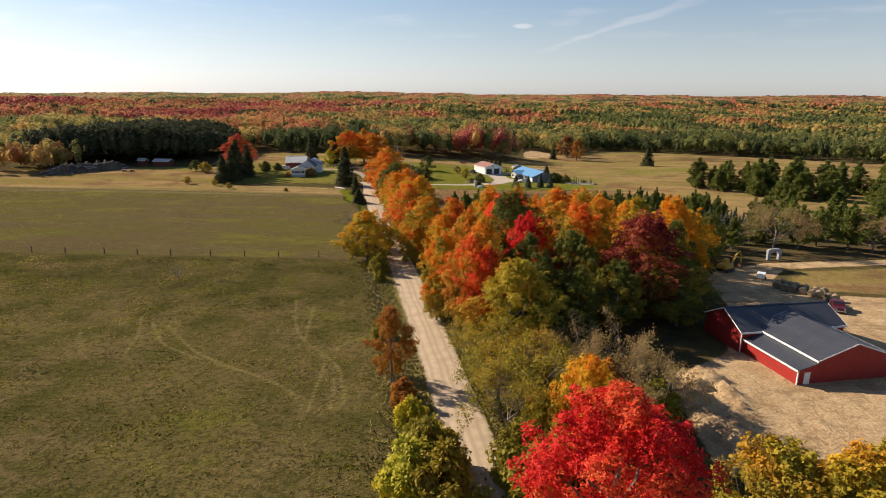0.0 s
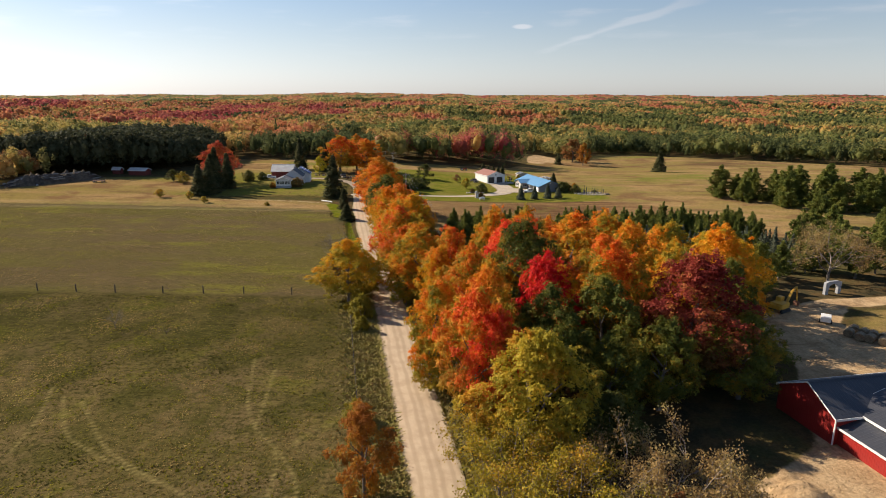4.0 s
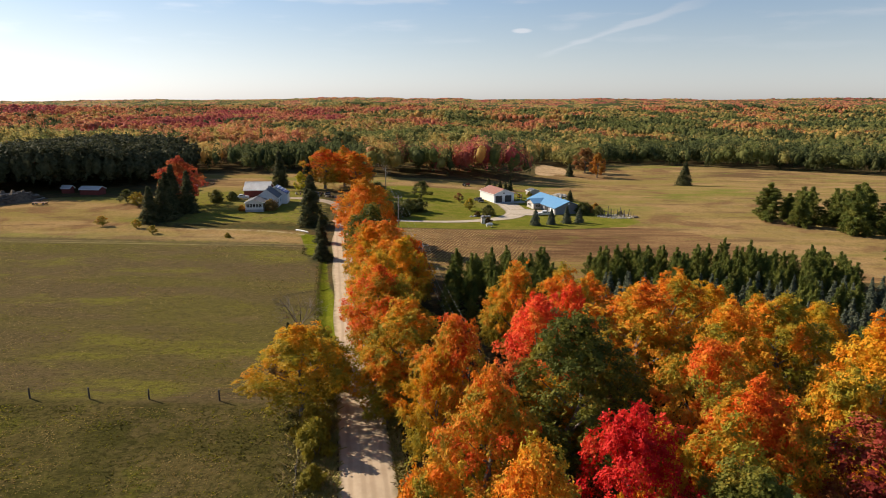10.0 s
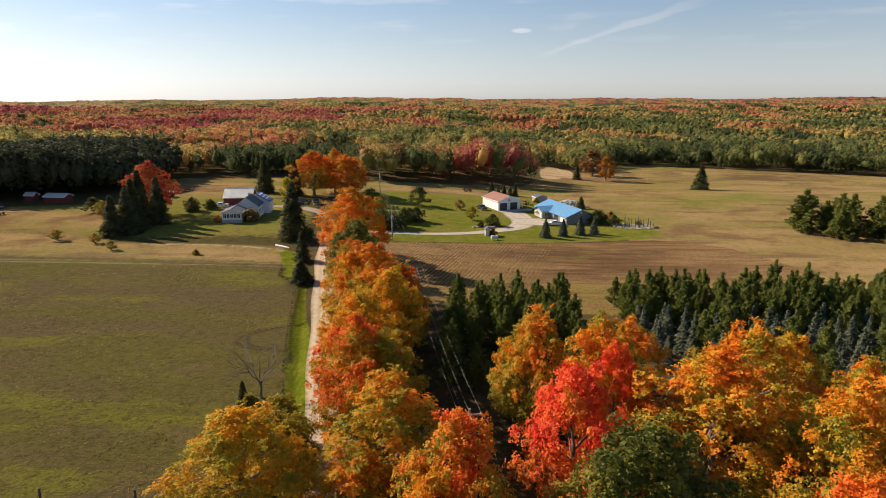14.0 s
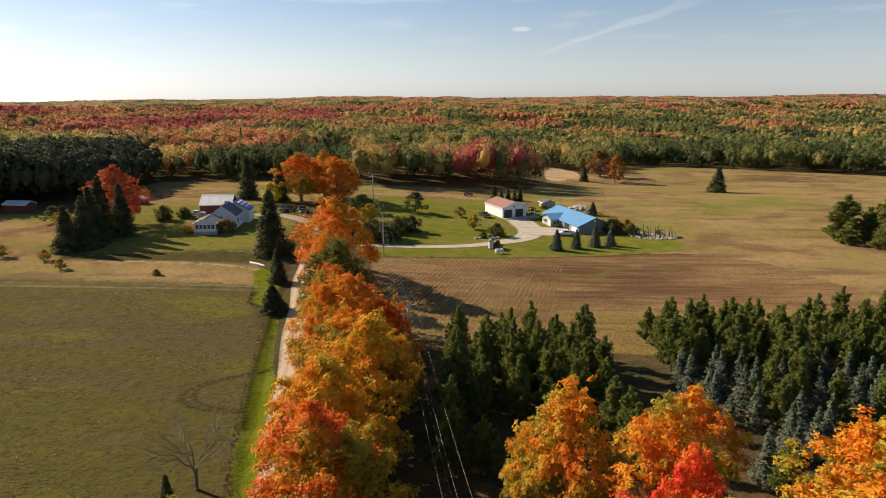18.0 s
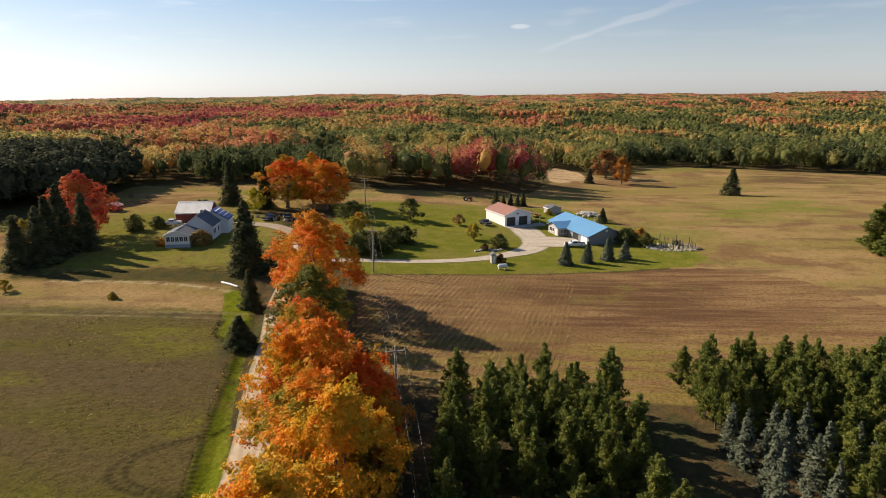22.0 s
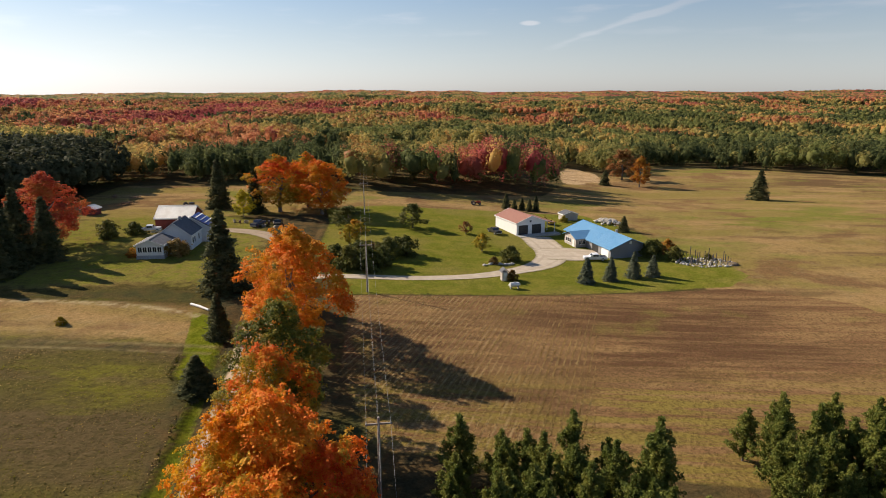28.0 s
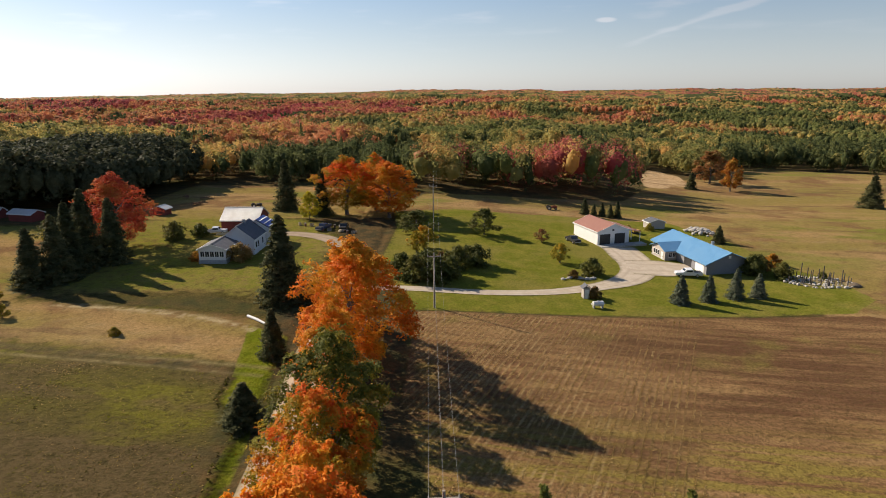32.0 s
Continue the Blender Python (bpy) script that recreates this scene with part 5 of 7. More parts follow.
def woods(name, x, y, h, w, colors, rng, cards, size, label, roll=1.0, clumps=14):
    """Many trees as one mesh: an inner body each, and leaf sprays gathered in rounded boughs; evergreens taper to a point."""
    n = len(x)
    z = gz(x, y)
    swell = 1 + roll * (0.34 * patches(x, y, 60, 110, 4.4) + 0.26 * patches(x, y, 19, 26, 8.4))
    stand = roll * sm(-0.05, 0.12, patches(x, y, 150, 95, 6.6))
    h, w = h * swell + 3.0 * stand - 1.0 * roll, w * swell
    con = (colors == 0) & (rng.random(n) < 0.55)
    w = np.where(con, w * 0.72, w)
    cz = np.where(con, 0.52, 0.60) * h
    rz = np.where(con, 0.50, 0.40) * h
    body = IV[None] * rng.uniform(0.75, 1.12, (n, 12, 1))
    taper = np.where(con[:, None], np.clip(0.85 - body[:, :, 2] * 0.6, 0.16, 1.25), 1.0)
    shrink = 0.64 if cards > 40 else 0.86
    B = np.empty((n, 12, 3))
    B[:, :, 0] = x[:, None] + body[:, :, 0] * taper * w[:, None] / 2 * shrink
    B[:, :, 1] = y[:, None] + body[:, :, 1] * taper * w[:, None] / 2 * shrink
    B[:, :, 2] = z[:, None] + cz[:, None] + body[:, :, 2] * rz[:, None] * shrink
    c = unit(rng.normal(size=(n, clumps, 3)) + np.array([0, 0, 0.45])) * rng.uniform(0.62, 0.86, (n, clumps, 1))
    pick = rng.integers(0, clumps, (n, cards))
    mid = np.take_along_axis(c, pick[:, :, None], 1)
    d = unit(rng.normal(size=(n, cards, 3)) + 0.8 * unit(mid) + np.array([0, 0, 0.35]))
    q = mid + d * rng.uniform(0.18, 0.34, (n, cards, 1))
    tp = np.where(con[:, None], np.clip(0.66 - q[:, :, 2] * 0.60, 0.05, 1.2), 1.0)
    P = np.stack([x[:, None] + q[:, :, 0] * tp * w[:, None] / 2, y[:, None] + q[:, :, 1] * tp * w[:, None] / 2, z[:, None] + cz[:, None] + q[:, :, 2] * rz[:, None]], 2).reshape(-1, 3)
    N = unit((d + 0.3 * q).reshape(-1, 3) + 0.3 * rng.normal(size=(n * cards, 3)))
    t = unit(np.cross(N, unit(rng.normal(size=N.shape))))
    b = np.cross(N, t)
    sz = (size * rng.uniform(0.6, 1.4, n * cards))[:, None]
    C = np.stack([P + t * sz, P - t * sz * 0.6 + b * sz * 0.85, P - t * sz * 0.6 - b * sz * 0.85], 1).reshape(-1, 3)
    own = rng.random(n)
    each = np.take_along_axis(rng.random((n, clumps)), pick, 1)
    tone = np.concatenate([np.repeat(own * 0.5, len(IF)), np.clip(0.55 * own[:, None] + 0.45 * each, 0, 1).ravel()])
    me = foliage(name, np.concatenate([B.reshape(-1, 3), C]), np.concatenate([(IF[None] + (np.arange(n) * 12)[:, None, None]).reshape(-1, 3), np.arange(n * cards * 3).reshape(-1, 3) + n * 12]), tone)
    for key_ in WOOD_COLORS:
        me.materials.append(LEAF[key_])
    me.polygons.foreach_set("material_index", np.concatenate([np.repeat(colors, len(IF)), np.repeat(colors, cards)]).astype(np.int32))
    return tagged(part(name, me, None), label, "woods", kind="stuff")


def canopy(name, r0, r1, da, dr, rng, label):
    """The closed canopy far off: an uneven sheet with a crown to each facet."""
    a = np.radians(np.arange(-50, 44, da))
    r = r0 * (1 + dr) ** np.arange(int(math.log(r1 / r0) / math.log(1 + dr)))
    A, R = np.meshgrid(a, r)
    R = R * (1 + dr * rng.uniform(-0.4, 0.4, R.shape))
    A = A + np.radians(da) * rng.uniform(-0.4, 0.4, A.shape)
    X, Y = R * np.sin(A), R * np.cos(A)
    x, y = X.ravel(), Y.ravel()
    z = gz(x, y) + 12 + 2.0 * rng.normal(size=len(x)) + 5 * patches(x, y, 60, 90, 3.3) + 4.5 * sm(-0.1, 0.25, patches(x, y, 260, 150, 6.6)) - 12 * sm(1.03, 1.0, R.ravel() / r0)
    nx = len(a)
    i = np.arange((len(r) - 1) * nx).reshape(len(r) - 1, nx)[:, :-1].ravel()
    f = np.concatenate([np.stack([i, i + nx, i + 1], 1), np.stack([i + 1, i + nx, i + 1 + nx], 1)])
    me = foliage(name, np.stack([x, y, z], 1), f, rng.random(len(f)))
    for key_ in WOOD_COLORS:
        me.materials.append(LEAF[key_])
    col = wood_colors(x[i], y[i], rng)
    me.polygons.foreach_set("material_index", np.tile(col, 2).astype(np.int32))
    return tagged(part(name, me, None), label, "woods", kind="stuff")


rg = np.random.default_rng(5)
x, y = scatter(300, 520, 5.6, rg)
tall = 1 + 0.5 * np.exp(-((x - 6) / 52) ** 2 - ((y - 402) / 42) ** 2)
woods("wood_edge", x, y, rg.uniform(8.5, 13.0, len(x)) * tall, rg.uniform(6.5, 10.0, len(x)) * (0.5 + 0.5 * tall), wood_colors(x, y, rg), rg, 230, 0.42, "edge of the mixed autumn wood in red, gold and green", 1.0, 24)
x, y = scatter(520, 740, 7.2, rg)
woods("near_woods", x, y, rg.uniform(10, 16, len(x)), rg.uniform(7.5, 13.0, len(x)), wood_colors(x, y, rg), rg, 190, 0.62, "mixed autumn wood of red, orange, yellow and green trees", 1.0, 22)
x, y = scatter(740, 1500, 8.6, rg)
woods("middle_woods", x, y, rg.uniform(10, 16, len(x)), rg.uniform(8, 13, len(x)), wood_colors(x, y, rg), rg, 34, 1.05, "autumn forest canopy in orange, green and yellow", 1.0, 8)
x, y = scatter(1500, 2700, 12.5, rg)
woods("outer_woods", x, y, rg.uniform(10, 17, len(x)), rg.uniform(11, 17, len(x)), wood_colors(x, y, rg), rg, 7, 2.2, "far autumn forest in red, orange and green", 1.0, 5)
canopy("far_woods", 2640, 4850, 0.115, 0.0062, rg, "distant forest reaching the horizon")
# tall dark pine wood west of the farm
n = 900
x, y = rg.uniform(-228, -134, n), rg.uniform(302, 396, n)
ok = inside(PINES, x, y, 0.01) > 0.5
x, y = x[ok], y[ok]
woods("pine_wood", x, y, np.interp(x, [-225, -205, -160, -138], [15, 19, 19.5, 14]) + rg.uniform(-1.2, 1.2, len(x)), rg.uniform(8, 11, len(x)), np.full(len(x), 9), rg, 150, 0.7, "dense dark wood of tall pines", 0.15)
n = 60
x, y = rg.uniform(-222, -186, n), rg.uniform(266, 300, n)
ok = y > 268 + (x + 222) * 0.25
x, y = x[ok], y[ok]
woods("west_thicket", x, y, rg.uniform(7, 12, len(x)), rg.uniform(5, 8, len(x)), rg.choice([2, 3, 8, 8, 4], len(x)), rg, 260, 0.4, "thin olive and tan trees at the meadow edge")

# ---- buildings ----
RED_SIDING = ribbed("red_siding", (0.30, 0.018, 0.014), (0.24, 0.02, 0.016), 0.30, "X", 0.45, 0.4)
RED_SIDING_SIDE = ribbed("red_siding_side", (0.30, 0.018, 0.014), (0.24, 0.02, 0.016), 0.30, "Y", 0.45, 0.4)
SLATE_ROOF = ribbed("charcoal_metal_roof", (0.045, 0.048, 0.058), (0.065, 0.066, 0.075), 0.45, "Y", 0.38, 0.5)
SLATE_ROOF_X = ribbed("charcoal_metal_roof_cross", (0.045, 0.048, 0.058), (0.065, 0.066, 0.075), 0.45, "X", 0.38, 0.5)
BLUE_ROOF = ribbed("blue_metal_roof", (0.105, 0.27, 0.47), (0.16, 0.33, 0.52), 0.45, "Y", 0.4, 0.5)
BLUE_ROOF_X = ribbed("blue_metal_roof_cross", (0.105, 0.27, 0.47), (0.16, 0.33, 0.52), 0.45, "X", 0.4, 0.5)
BROWN_ROOF = ribbed("brick_brown_metal_roof", (0.30, 0.135, 0.095), (0.36, 0.19, 0.14), 0.45, "Y", 0.5, 0.4)
WHITE_ROOF = ribbed("pale_metal_roof", (0.62, 0.61, 0.57), (0.50, 0.47, 0.42), 0.5, "X", 0.4, 0.5, 0.6, 0.3)
SHINGLES = plain("grey_shingles", (0.075, 0.08, 0.095), (0.13, 0.135, 0.15), 6.0, 0.9, 0, 0.4, (0.4, 2, 2))
CREAM = ribbed("white_metal_siding", (0.74, 0.735, 0.72), (0.64, 0.635, 0.62), 0.3, "Y", 0.5, 0.4, 0.4)
CREAM_F = ribbed("white_metal_siding_front", (0.74, 0.735, 0.72), (0.64, 0.635, 0.62), 0.3, "X", 0.5, 0.4, 0.4)
GREY_SIDING = ribbed("grey_siding", (0.22, 0.22, 0.23), (0.27, 0.27, 0.28), 0.2, "Z", 0.6, 0.3, 0.4)
TAUPE = ribbed("taupe_siding", (0.42, 0.38, 0.34), (0.36, 0.33, 0.30), 0.2, "Z", 0.6, 0.3, 0.4)
LAP_WHITE = ribbed("white_lap_siding", (0.70, 0.70, 0.70), (0.60, 0.60, 0.60), 0.18, "Z", 0.6, 0.3, 0.4)
BLOCK = plain("foundation_block", (0.26, 0.27, 0.29), (0.36, 0.37, 0.38), 3.0, 0.9, 0, 0.4)
TARP = plain("blue_tarp", (0.03, 0.07, 0.32), (0.06, 0.12, 0.42), 1.0, 0.35, 0, 0.8, None, 0.5, 0.1)
BARN_RED = plain("old_barn_red", (0.20, 0.035, 0.025), (0.13, 0.03, 0.022), 3.0, 0.85, 0, 0.5, (4, 4, 0.4))


def wall_panel(w, h0, h1=None, t=0.18, peak=None):
    """A wall w wide in x, with its top from h0 to h1, or up to a peak (x, z); its outside lies at y = 0."""
    top = [(w, h1 if h1 is not None else h0)] + ([peak] if peak else []) + [(0, h0)]
    return prism([(0, -0.6), (w, -0.6)] + top, 0, t)


def window(parent, x, z, w, h, side, m, frame_mat=None):
    """A window with its frame, panes, mullion and sill on the wall whose frame is m (outside towards -y)."""
    fm = frame_mat or WHITE
    win = part("window", boxed(x, -0.05, z, x + w, 0.05, z + h, None, 0.01), fm, parent, "", m)
    n = 2 if w > 0.8 else 1
    for k in range(n):
        px = x + 0.07 + k * (w - 0.07) / n
        part("pane", boxed(px, -0.06, z + 0.07, px + (w - 0.07) / n - 0.07, -0.052, z + h - 0.07), GLASS_DARK, win)
    part("sill", boxed(x - 0.06, -0.12, z - 0.06, x + w + 0.06, 0.02, z), fm, win)
    return win


def panel_door(parent, x, w, h, m, mat, ribs=4, handle=True):
    d = part("door", boxed(x, -0.05, 0.05, x + w, 0.02, h, None, 0.01), mat, parent, "", m)
    for k in range(ribs):
        z = 0.1 + (h - 0.1) * k / ribs
        part("panel", boxed(x + 0.06, -0.07, z + 0.04, x + w - 0.06, -0.051, z + (h - 0.1) / ribs - 0.04, None, 0.008), mat, d)
    if handle:
        part("handle", boxed(x + w - 0.16, -0.12, h * 0.46, x + w - 0.08, -0.05, h * 0.46 + 0.05), STEEL, d)
    return d


def gable(b, x0, x1, y0, y1, eave, ridge, over, wall_f, wall_s, roof, trim, t=0.12, ridge_x=None, front=True, back=True, eave1=None):
    """Walls, roof halves and trim of a gabled block: its ridge runs in y, its gables stand at y0 and y1."""
    rx = (x0 + x1) / 2 if ridge_x is None else ridge_x
    e1 = eave if eave1 is None else eave1
    w = x1 - x0
    if front:
        part("front_wall", wall_panel(w, eave, e1, 0.18, (rx - x0, ridge - 0.05)), wall_f, b, "", Matrix.Translation((x0, y0, 0)))
    if back:
        part("back_wall", wall_panel(w, e1, eave, 0.18, (x1 - rx, ridge - 0.05)), wall_f, b, "", Matrix.Translation((x1, y1, 0)) @ pose(0, 0, 0, 0, 0, 180))
    part("side_wall", wall_panel(y1 - y0 - 0.36, eave - 0.03), wall_s, b, "", Matrix.Translation((x0, y1 - 0.18, 0)) @ pose(0, 0, 0, 0, 0, -90))
    part("side_wall", wall_panel(y1 - y0 - 0.36, e1 - 0.03), wall_s, b, "", Matrix.Translation((x1, y0 + 0.18, 0)) @ pose(0, 0, 0, 0, 0, 90))
    for s, ex, ez in ((-1, x0, eave), (1, x1, e1)):
        k = (ridge - ez) / abs(rx - ex)
        ox, oz = ex + s * over, ez - k * over
        up = t + 0.02
        c = [(rx, y0 - over, ridge + up), (ox, y0 - over, oz + up), (ox, y1 + over, oz + up), (rx, y1 + over, ridge + up)]
        part("roof", slab(c, t), roof, b)
        part("eave_trim", boxed(ox - 0.05, y0 - over, oz - 0.14, ox + 0.03, y1 + over, oz + up + 0.01), trim, b)
        for yy in (y0 - over - 0.04, y1 + over):
            bm = prism([(rx, ridge + up + 0.02), (rx, ridge + up - 0.17), (ox, oz + up - 0.17), (ox, oz + up + 0.02)], yy, yy + 0.04)
            part("rake_trim", bm, trim, b)
    part("ridge_cap", prism([(rx - 0.25, ridge + t - 0.02), (rx, ridge + t + 0.09), (rx + 0.25, ridge + t - 0.02)], y0 - over, y1 + over), roof, b)


def turned(x, y, z, deg):
    return pose(x, y, z, 0, 0, deg)


# red barn: a gabled hall with a lean-to and a cross wing
G = -0.35
barn = thing("red_barn", "red metal-sided barn with charcoal metal roof and white trim", "barn", turned(47.7, 79.2, G, 13.0))
gable(barn, 3.0, 14.6, 0.0, 13.0, 3.7, 5.75, 0.25, RED_SIDING, RED_SIDING, SLATE_ROOF, WHITE, back=False)
wing = part("cross_wing", boxed(0.5, 11.35, -0.5, 16.5, 19.5, 0.1), CONCRETE, barn, "cross wing of the barn", None)
gb = part("wing_frame", boxed(0.2, -0.2, -0.5, 0.4, 0.0, 3.0), RED_SIDING, barn, "", Matrix.Translation((-0.7, 20.0, 0)) @ pose(0, 0, 0, 0, 0, -90))
gable(gb, 0.0, 9.0, 0.0, 18.2, 3.7, 6.05, 0.25, RED_SIDING, RED_SIDING, SLATE_ROOF, WHITE)
part("lean_to_front", wall_panel(3.0, 2.55, 3.3), RED_SIDING, barn, "", Matrix.Translation((0, 0, 0)))
part("lean_to_side", wall_panel(10.8, 2.5), RED_SIDING, barn, "", Matrix.Translation((0, 10.98, 0)) @ pose(0, 0, 0, 0, 0, -90))
part("lean_to_roof", slab([(3.0, -0.25, 3.42), (-0.3, -0.25, 2.6), (-0.3, 11.0, 2.6), (3.0, 11.0, 3.42)], 0.12), SLATE_ROOF, barn)
part("eave_trim", boxed(-0.38, -0.27, 2.36, -0.3, 11.0, 2.62), WHITE, barn)
part("corner_trim", boxed(-0.03, -0.03, 0, 0.12, 0.12, 2.45), WHITE, barn)
part("corner_trim", boxed(14.5, -0.03, 0, 14.65, 0.12, 3.6), WHITE, barn)
part("corner_trim", boxed(-0.74, 10.92, 0, -0.6, 11.06, 3.6), WHITE, barn)
panel_door(barn, 1.0, 0.95, 2.1, Matrix.Translation((0, 0, 0)), WHITE, 3)

# blue-roofed house
G = -3.05
house = thing("blue_roofed_house", "low house with blue metal roof, grey siding and white garage door", "house", turned(35.4, 294.0, G, 19.3))
gable(house, 0, 11.0, 0, 23.5, 2.7, 4.9, 0.55, GREY_SIDING, GREY_SIDING, BLUE_ROOF, BLUE_ROOF, 0.1)
porch = part("entrance_wing", boxed(-3.0, 12.4, -0.5, 0.2, 18.6, 0.12), CONCRETE, house)
pw = part("wing_sill", boxed(0.0, -0.1, -0.4, 6.4, 0.05, 0.1), CONCRETE, porch, "", Matrix.Translation((-3.0, 18.7, 0)) @ pose(0, 0, 0, 0, 0, -90))
wing2 = Matrix.Translation((-3.0, 18.7, 0)) @ pose(0, 0, 0, 0, 0, -90)
part("wing_wall", wall_panel(6.4, 2.6, 2.6, 0.18, (3.2, 3.85)), TAUPE, house, "", wing2)
part("wing_wall", wall_panel(3.0, 2.55), TAUPE, house, "", Matrix.Translation((-3.0, 12.3, 0)))
part("wing_wall", wall_panel(3.0, 2.55), TAUPE, house, "", Matrix.Translation((0.0, 18.7, 0)) @ pose(0, 0, 0, 0, 0, 180))
for s in (-1, 1):
    yy = 15.5 + s * 3.75
    part("wing_roof", slab([(4.0, 15.5, 4.05), (-3.55, 15.5, 4.05), (-3.55, yy, 2.62), (-0.3, yy, 2.62)], 0.1), BLUE_ROOF_X, house)
for k in range(3):
    window(house, 1.0 + 0.95 * k, 1.0, 0.8, 1.15, 0, wing2)
panel_door(house, 4.6, 0.95, 2.1, wing2, WHITE, 3)
for k in range(2):
    window(house, 0.9 + 1.0 * k, 0.95, 0.85, 1.15, 0, Matrix.Translation((-3.0, 12.3, 0)))
west = Matrix.Translation((0, 23.5, 0)) @ pose(0, 0, 0, 0, 0, -90)
part("garage_door", boxed(19.2, -0.05, 0.05, 22.6, 0.03, 2.35, None, 0.01), WHITE, house, "white sectional garage door", west)
for k in range(4):
    part("garage_panel", boxed(19.3, -0.075, 0.12 + k * 0.56, 22.5, -0.052, 0.6 + k * 0.56, None, 0.01), WHITE, house, "", west)
# black sheet on the wall stands in for the recess's shade
part("porch_recess", boxed(14.6, -0.04, 0.1, 17.6, 0.02, 2.3), BLACK, house, "black panel for the shade in the carport recess", west)
part("gable_vent", boxed(5.2, -0.06, 3.6, 5.8, 0.0, 4.2, None, 0.02), WHITE, house)
part("chimney", boxed(7.0, 9.0, 3.6, 7.5, 9.5, 5.2, None, 0.02), STEEL, house)

# white garage with a brown roof
G = -2.3
garage = thing("white_garage", "white metal garage with brown roof and open bays", "garage", turned(13.5, 315.8, G, 25.5))
gable(garage, 0, 9.4, 0, 12.8, 3.5, 5.25, 0.3, CREAM_F, CREAM_F, BROWN_ROOF, WHITE)
for x0 in (0.6, 5.0):
    # no hole in the wall: a black panel paints the bay's inner shade
    bay = part("bay_opening", boxed(x0, -0.06, 0.02, x0 + 3.1, 0.02, 2.75), BLACK, garage, "black panel for the shade inside a garage bay")
    part("bay_frame", boxed(x0 - 0.12, -0.09, 0.0, x0, 0.0, 2.87), WHITE, garage)
    part("bay_frame", boxed(x0 + 3.1, -0.09, 0.0, x0 + 3.22, 0.0, 2.87), WHITE, garage)
panel_door(garage, 3.95, 0.85, 2.05, Matrix.Translation((0, 0, 0)), WHITE, 3)
part("gable_window", boxed(4.2, -0.07, 3.5, 4.8, 0.0, 4.0, None, 0.01), GLASS_DARK, garage)
part("lean_to_roof", slab([(9.3, -0.3, 3.62), (13.0, -0.3, 2.75), (13.0, 12.0, 2.75), (9.3, 12.0, 3.62)], 0.1), BROWN_ROOF, garage)
for y0 in (0.0, 4.0, 8.0, 11.8):
    part("post", boxed(12.7, y0, -0.4, 12.85, y0 + 0.15, 2.72), WHITE, garage)
part("slab_floor", boxed(-0.1, -2.6, -0.5, 13.2, 0.0, 0.03), CONCRETE, garage)

# farmhouse
G = 0.55
farm = thing("white_farmhouse", "white farmhouse with grey shingle roof, sunroom and blue tarp", "house", turned(-75.6, 275.6, G, 7.0))
part("foundation", boxed(-0.1, -0.1, -1.2, 6.1, 8.0, 0.75), BLOCK, farm)
gable(farm, 0, 6.0, 0, 8.0, 3.15, 4.3, 0.35, LAP_WHITE, LAP_WHITE, SHINGLES, WHITE, back=False)
for k in range(5):
    window(farm, 0.35 + 1.08 * k, 1.45, 0.95, 1.3, 0, Matrix.Identity(4))
gable(farm, 2.2, 9.8, 7.6, 16.0, 3.7, 6.6, 0.35, LAP_WHITE, LAP_WHITE, SHINGLES, WHITE)
east = Matrix.Translation((9.8, 7.6, 0)) @ pose(0, 0, 0, 0, 0, 90)
for k in (1.0, 2.4, 5.6):
    window(farm, k, 1.3, 0.9, 1.5, 0, east)
gable(farm, 3.2, 11.8, 16.2, 22.5, 3.7, 6.2, 0.3, LAP_WHITE, LAP_WHITE, SHINGLES, WHITE)
tarp = bmesh.new()
bmesh.ops.create_grid(tarp, x_segments=16, y_segments=12, size=0.5)
rt = np.random.default_rng(3)
for v in tarp.verts:
    u, w = v.co.x + 0.5, v.co.y + 0.5
    v.co = Vector((7.6 + 4.2 * u, 16.3 + 5.8 * w, 6.45 - 2.45 * u + 0.09 * rt.random()))
part("tarp", tarp, TARP, farm, "crumpled blue tarp over the roof")
for k in range(3):
    part("tarp_batten", boxed(8.4 + k * 1.1, 16.3, 6.12 - k * 0.64, 8.75 + k * 1.1, 21.8, 6.2 - k * 0.64), WHITE, farm)
part("chimney", boxed(5.8, 12.0, 5.8, 6.4, 12.6, 7.4, None, 0.02), BLOCK, farm)

# long barn with a pale roof
oldbarn = thing("old_barn", "dark red barn with pale metal roof", "barn", turned(-77.0, 307.8, 0.5, 97.5))
gable(oldbarn, 0, 9.5, 0, 10.0, 3.0, 5.6, 0.3, BARN_RED, BARN_RED, ribbed("pale_metal_roof_y", (0.62, 0.61, 0.57), (0.50, 0.47, 0.42), 0.5, "Y", 0.4, 0.5, 0.6, 0.3), WHITE)
hut = thing("small_shed", "little red shed with a white metal roof", "shed", turned(-119.0, 324.0, gzf(-117, 325), 0))
gable(hut, 0, 4.2, 0, 3.2, 2.0, 2.8, 0.3, BARN_RED, BARN_RED, WHITE_ROOF, WHITE)
for x0, y0, w, d, rz, nm in ((-148.0, 309.5, 7.5, 8.5, 84, "red shed with white metal roof against the pines"), (-162.0, 313.0, 4.0, 4.0, 84, "small red shed at the pine wood")):
    s = thing("west_shed", nm, "shed", turned(x0, y0, gzf(x0, y0), rz), "west sheds")
    gable(s, 0, w * 0.6, 0, d, 2.3, 3.2, 0.3, BARN_RED, BARN_RED, ribbed("shed_roof", (0.62, 0.62, 0.60), (0.52, 0.52, 0.5), 0.5, "Y", 0.45, 0.5, 0.5, 0.3), WHITE)
grey = thing("garden_shed", "small grey shed with a dark roof behind the house", "shed", turned(30.5, 340.0, gzf(31, 341), 20))
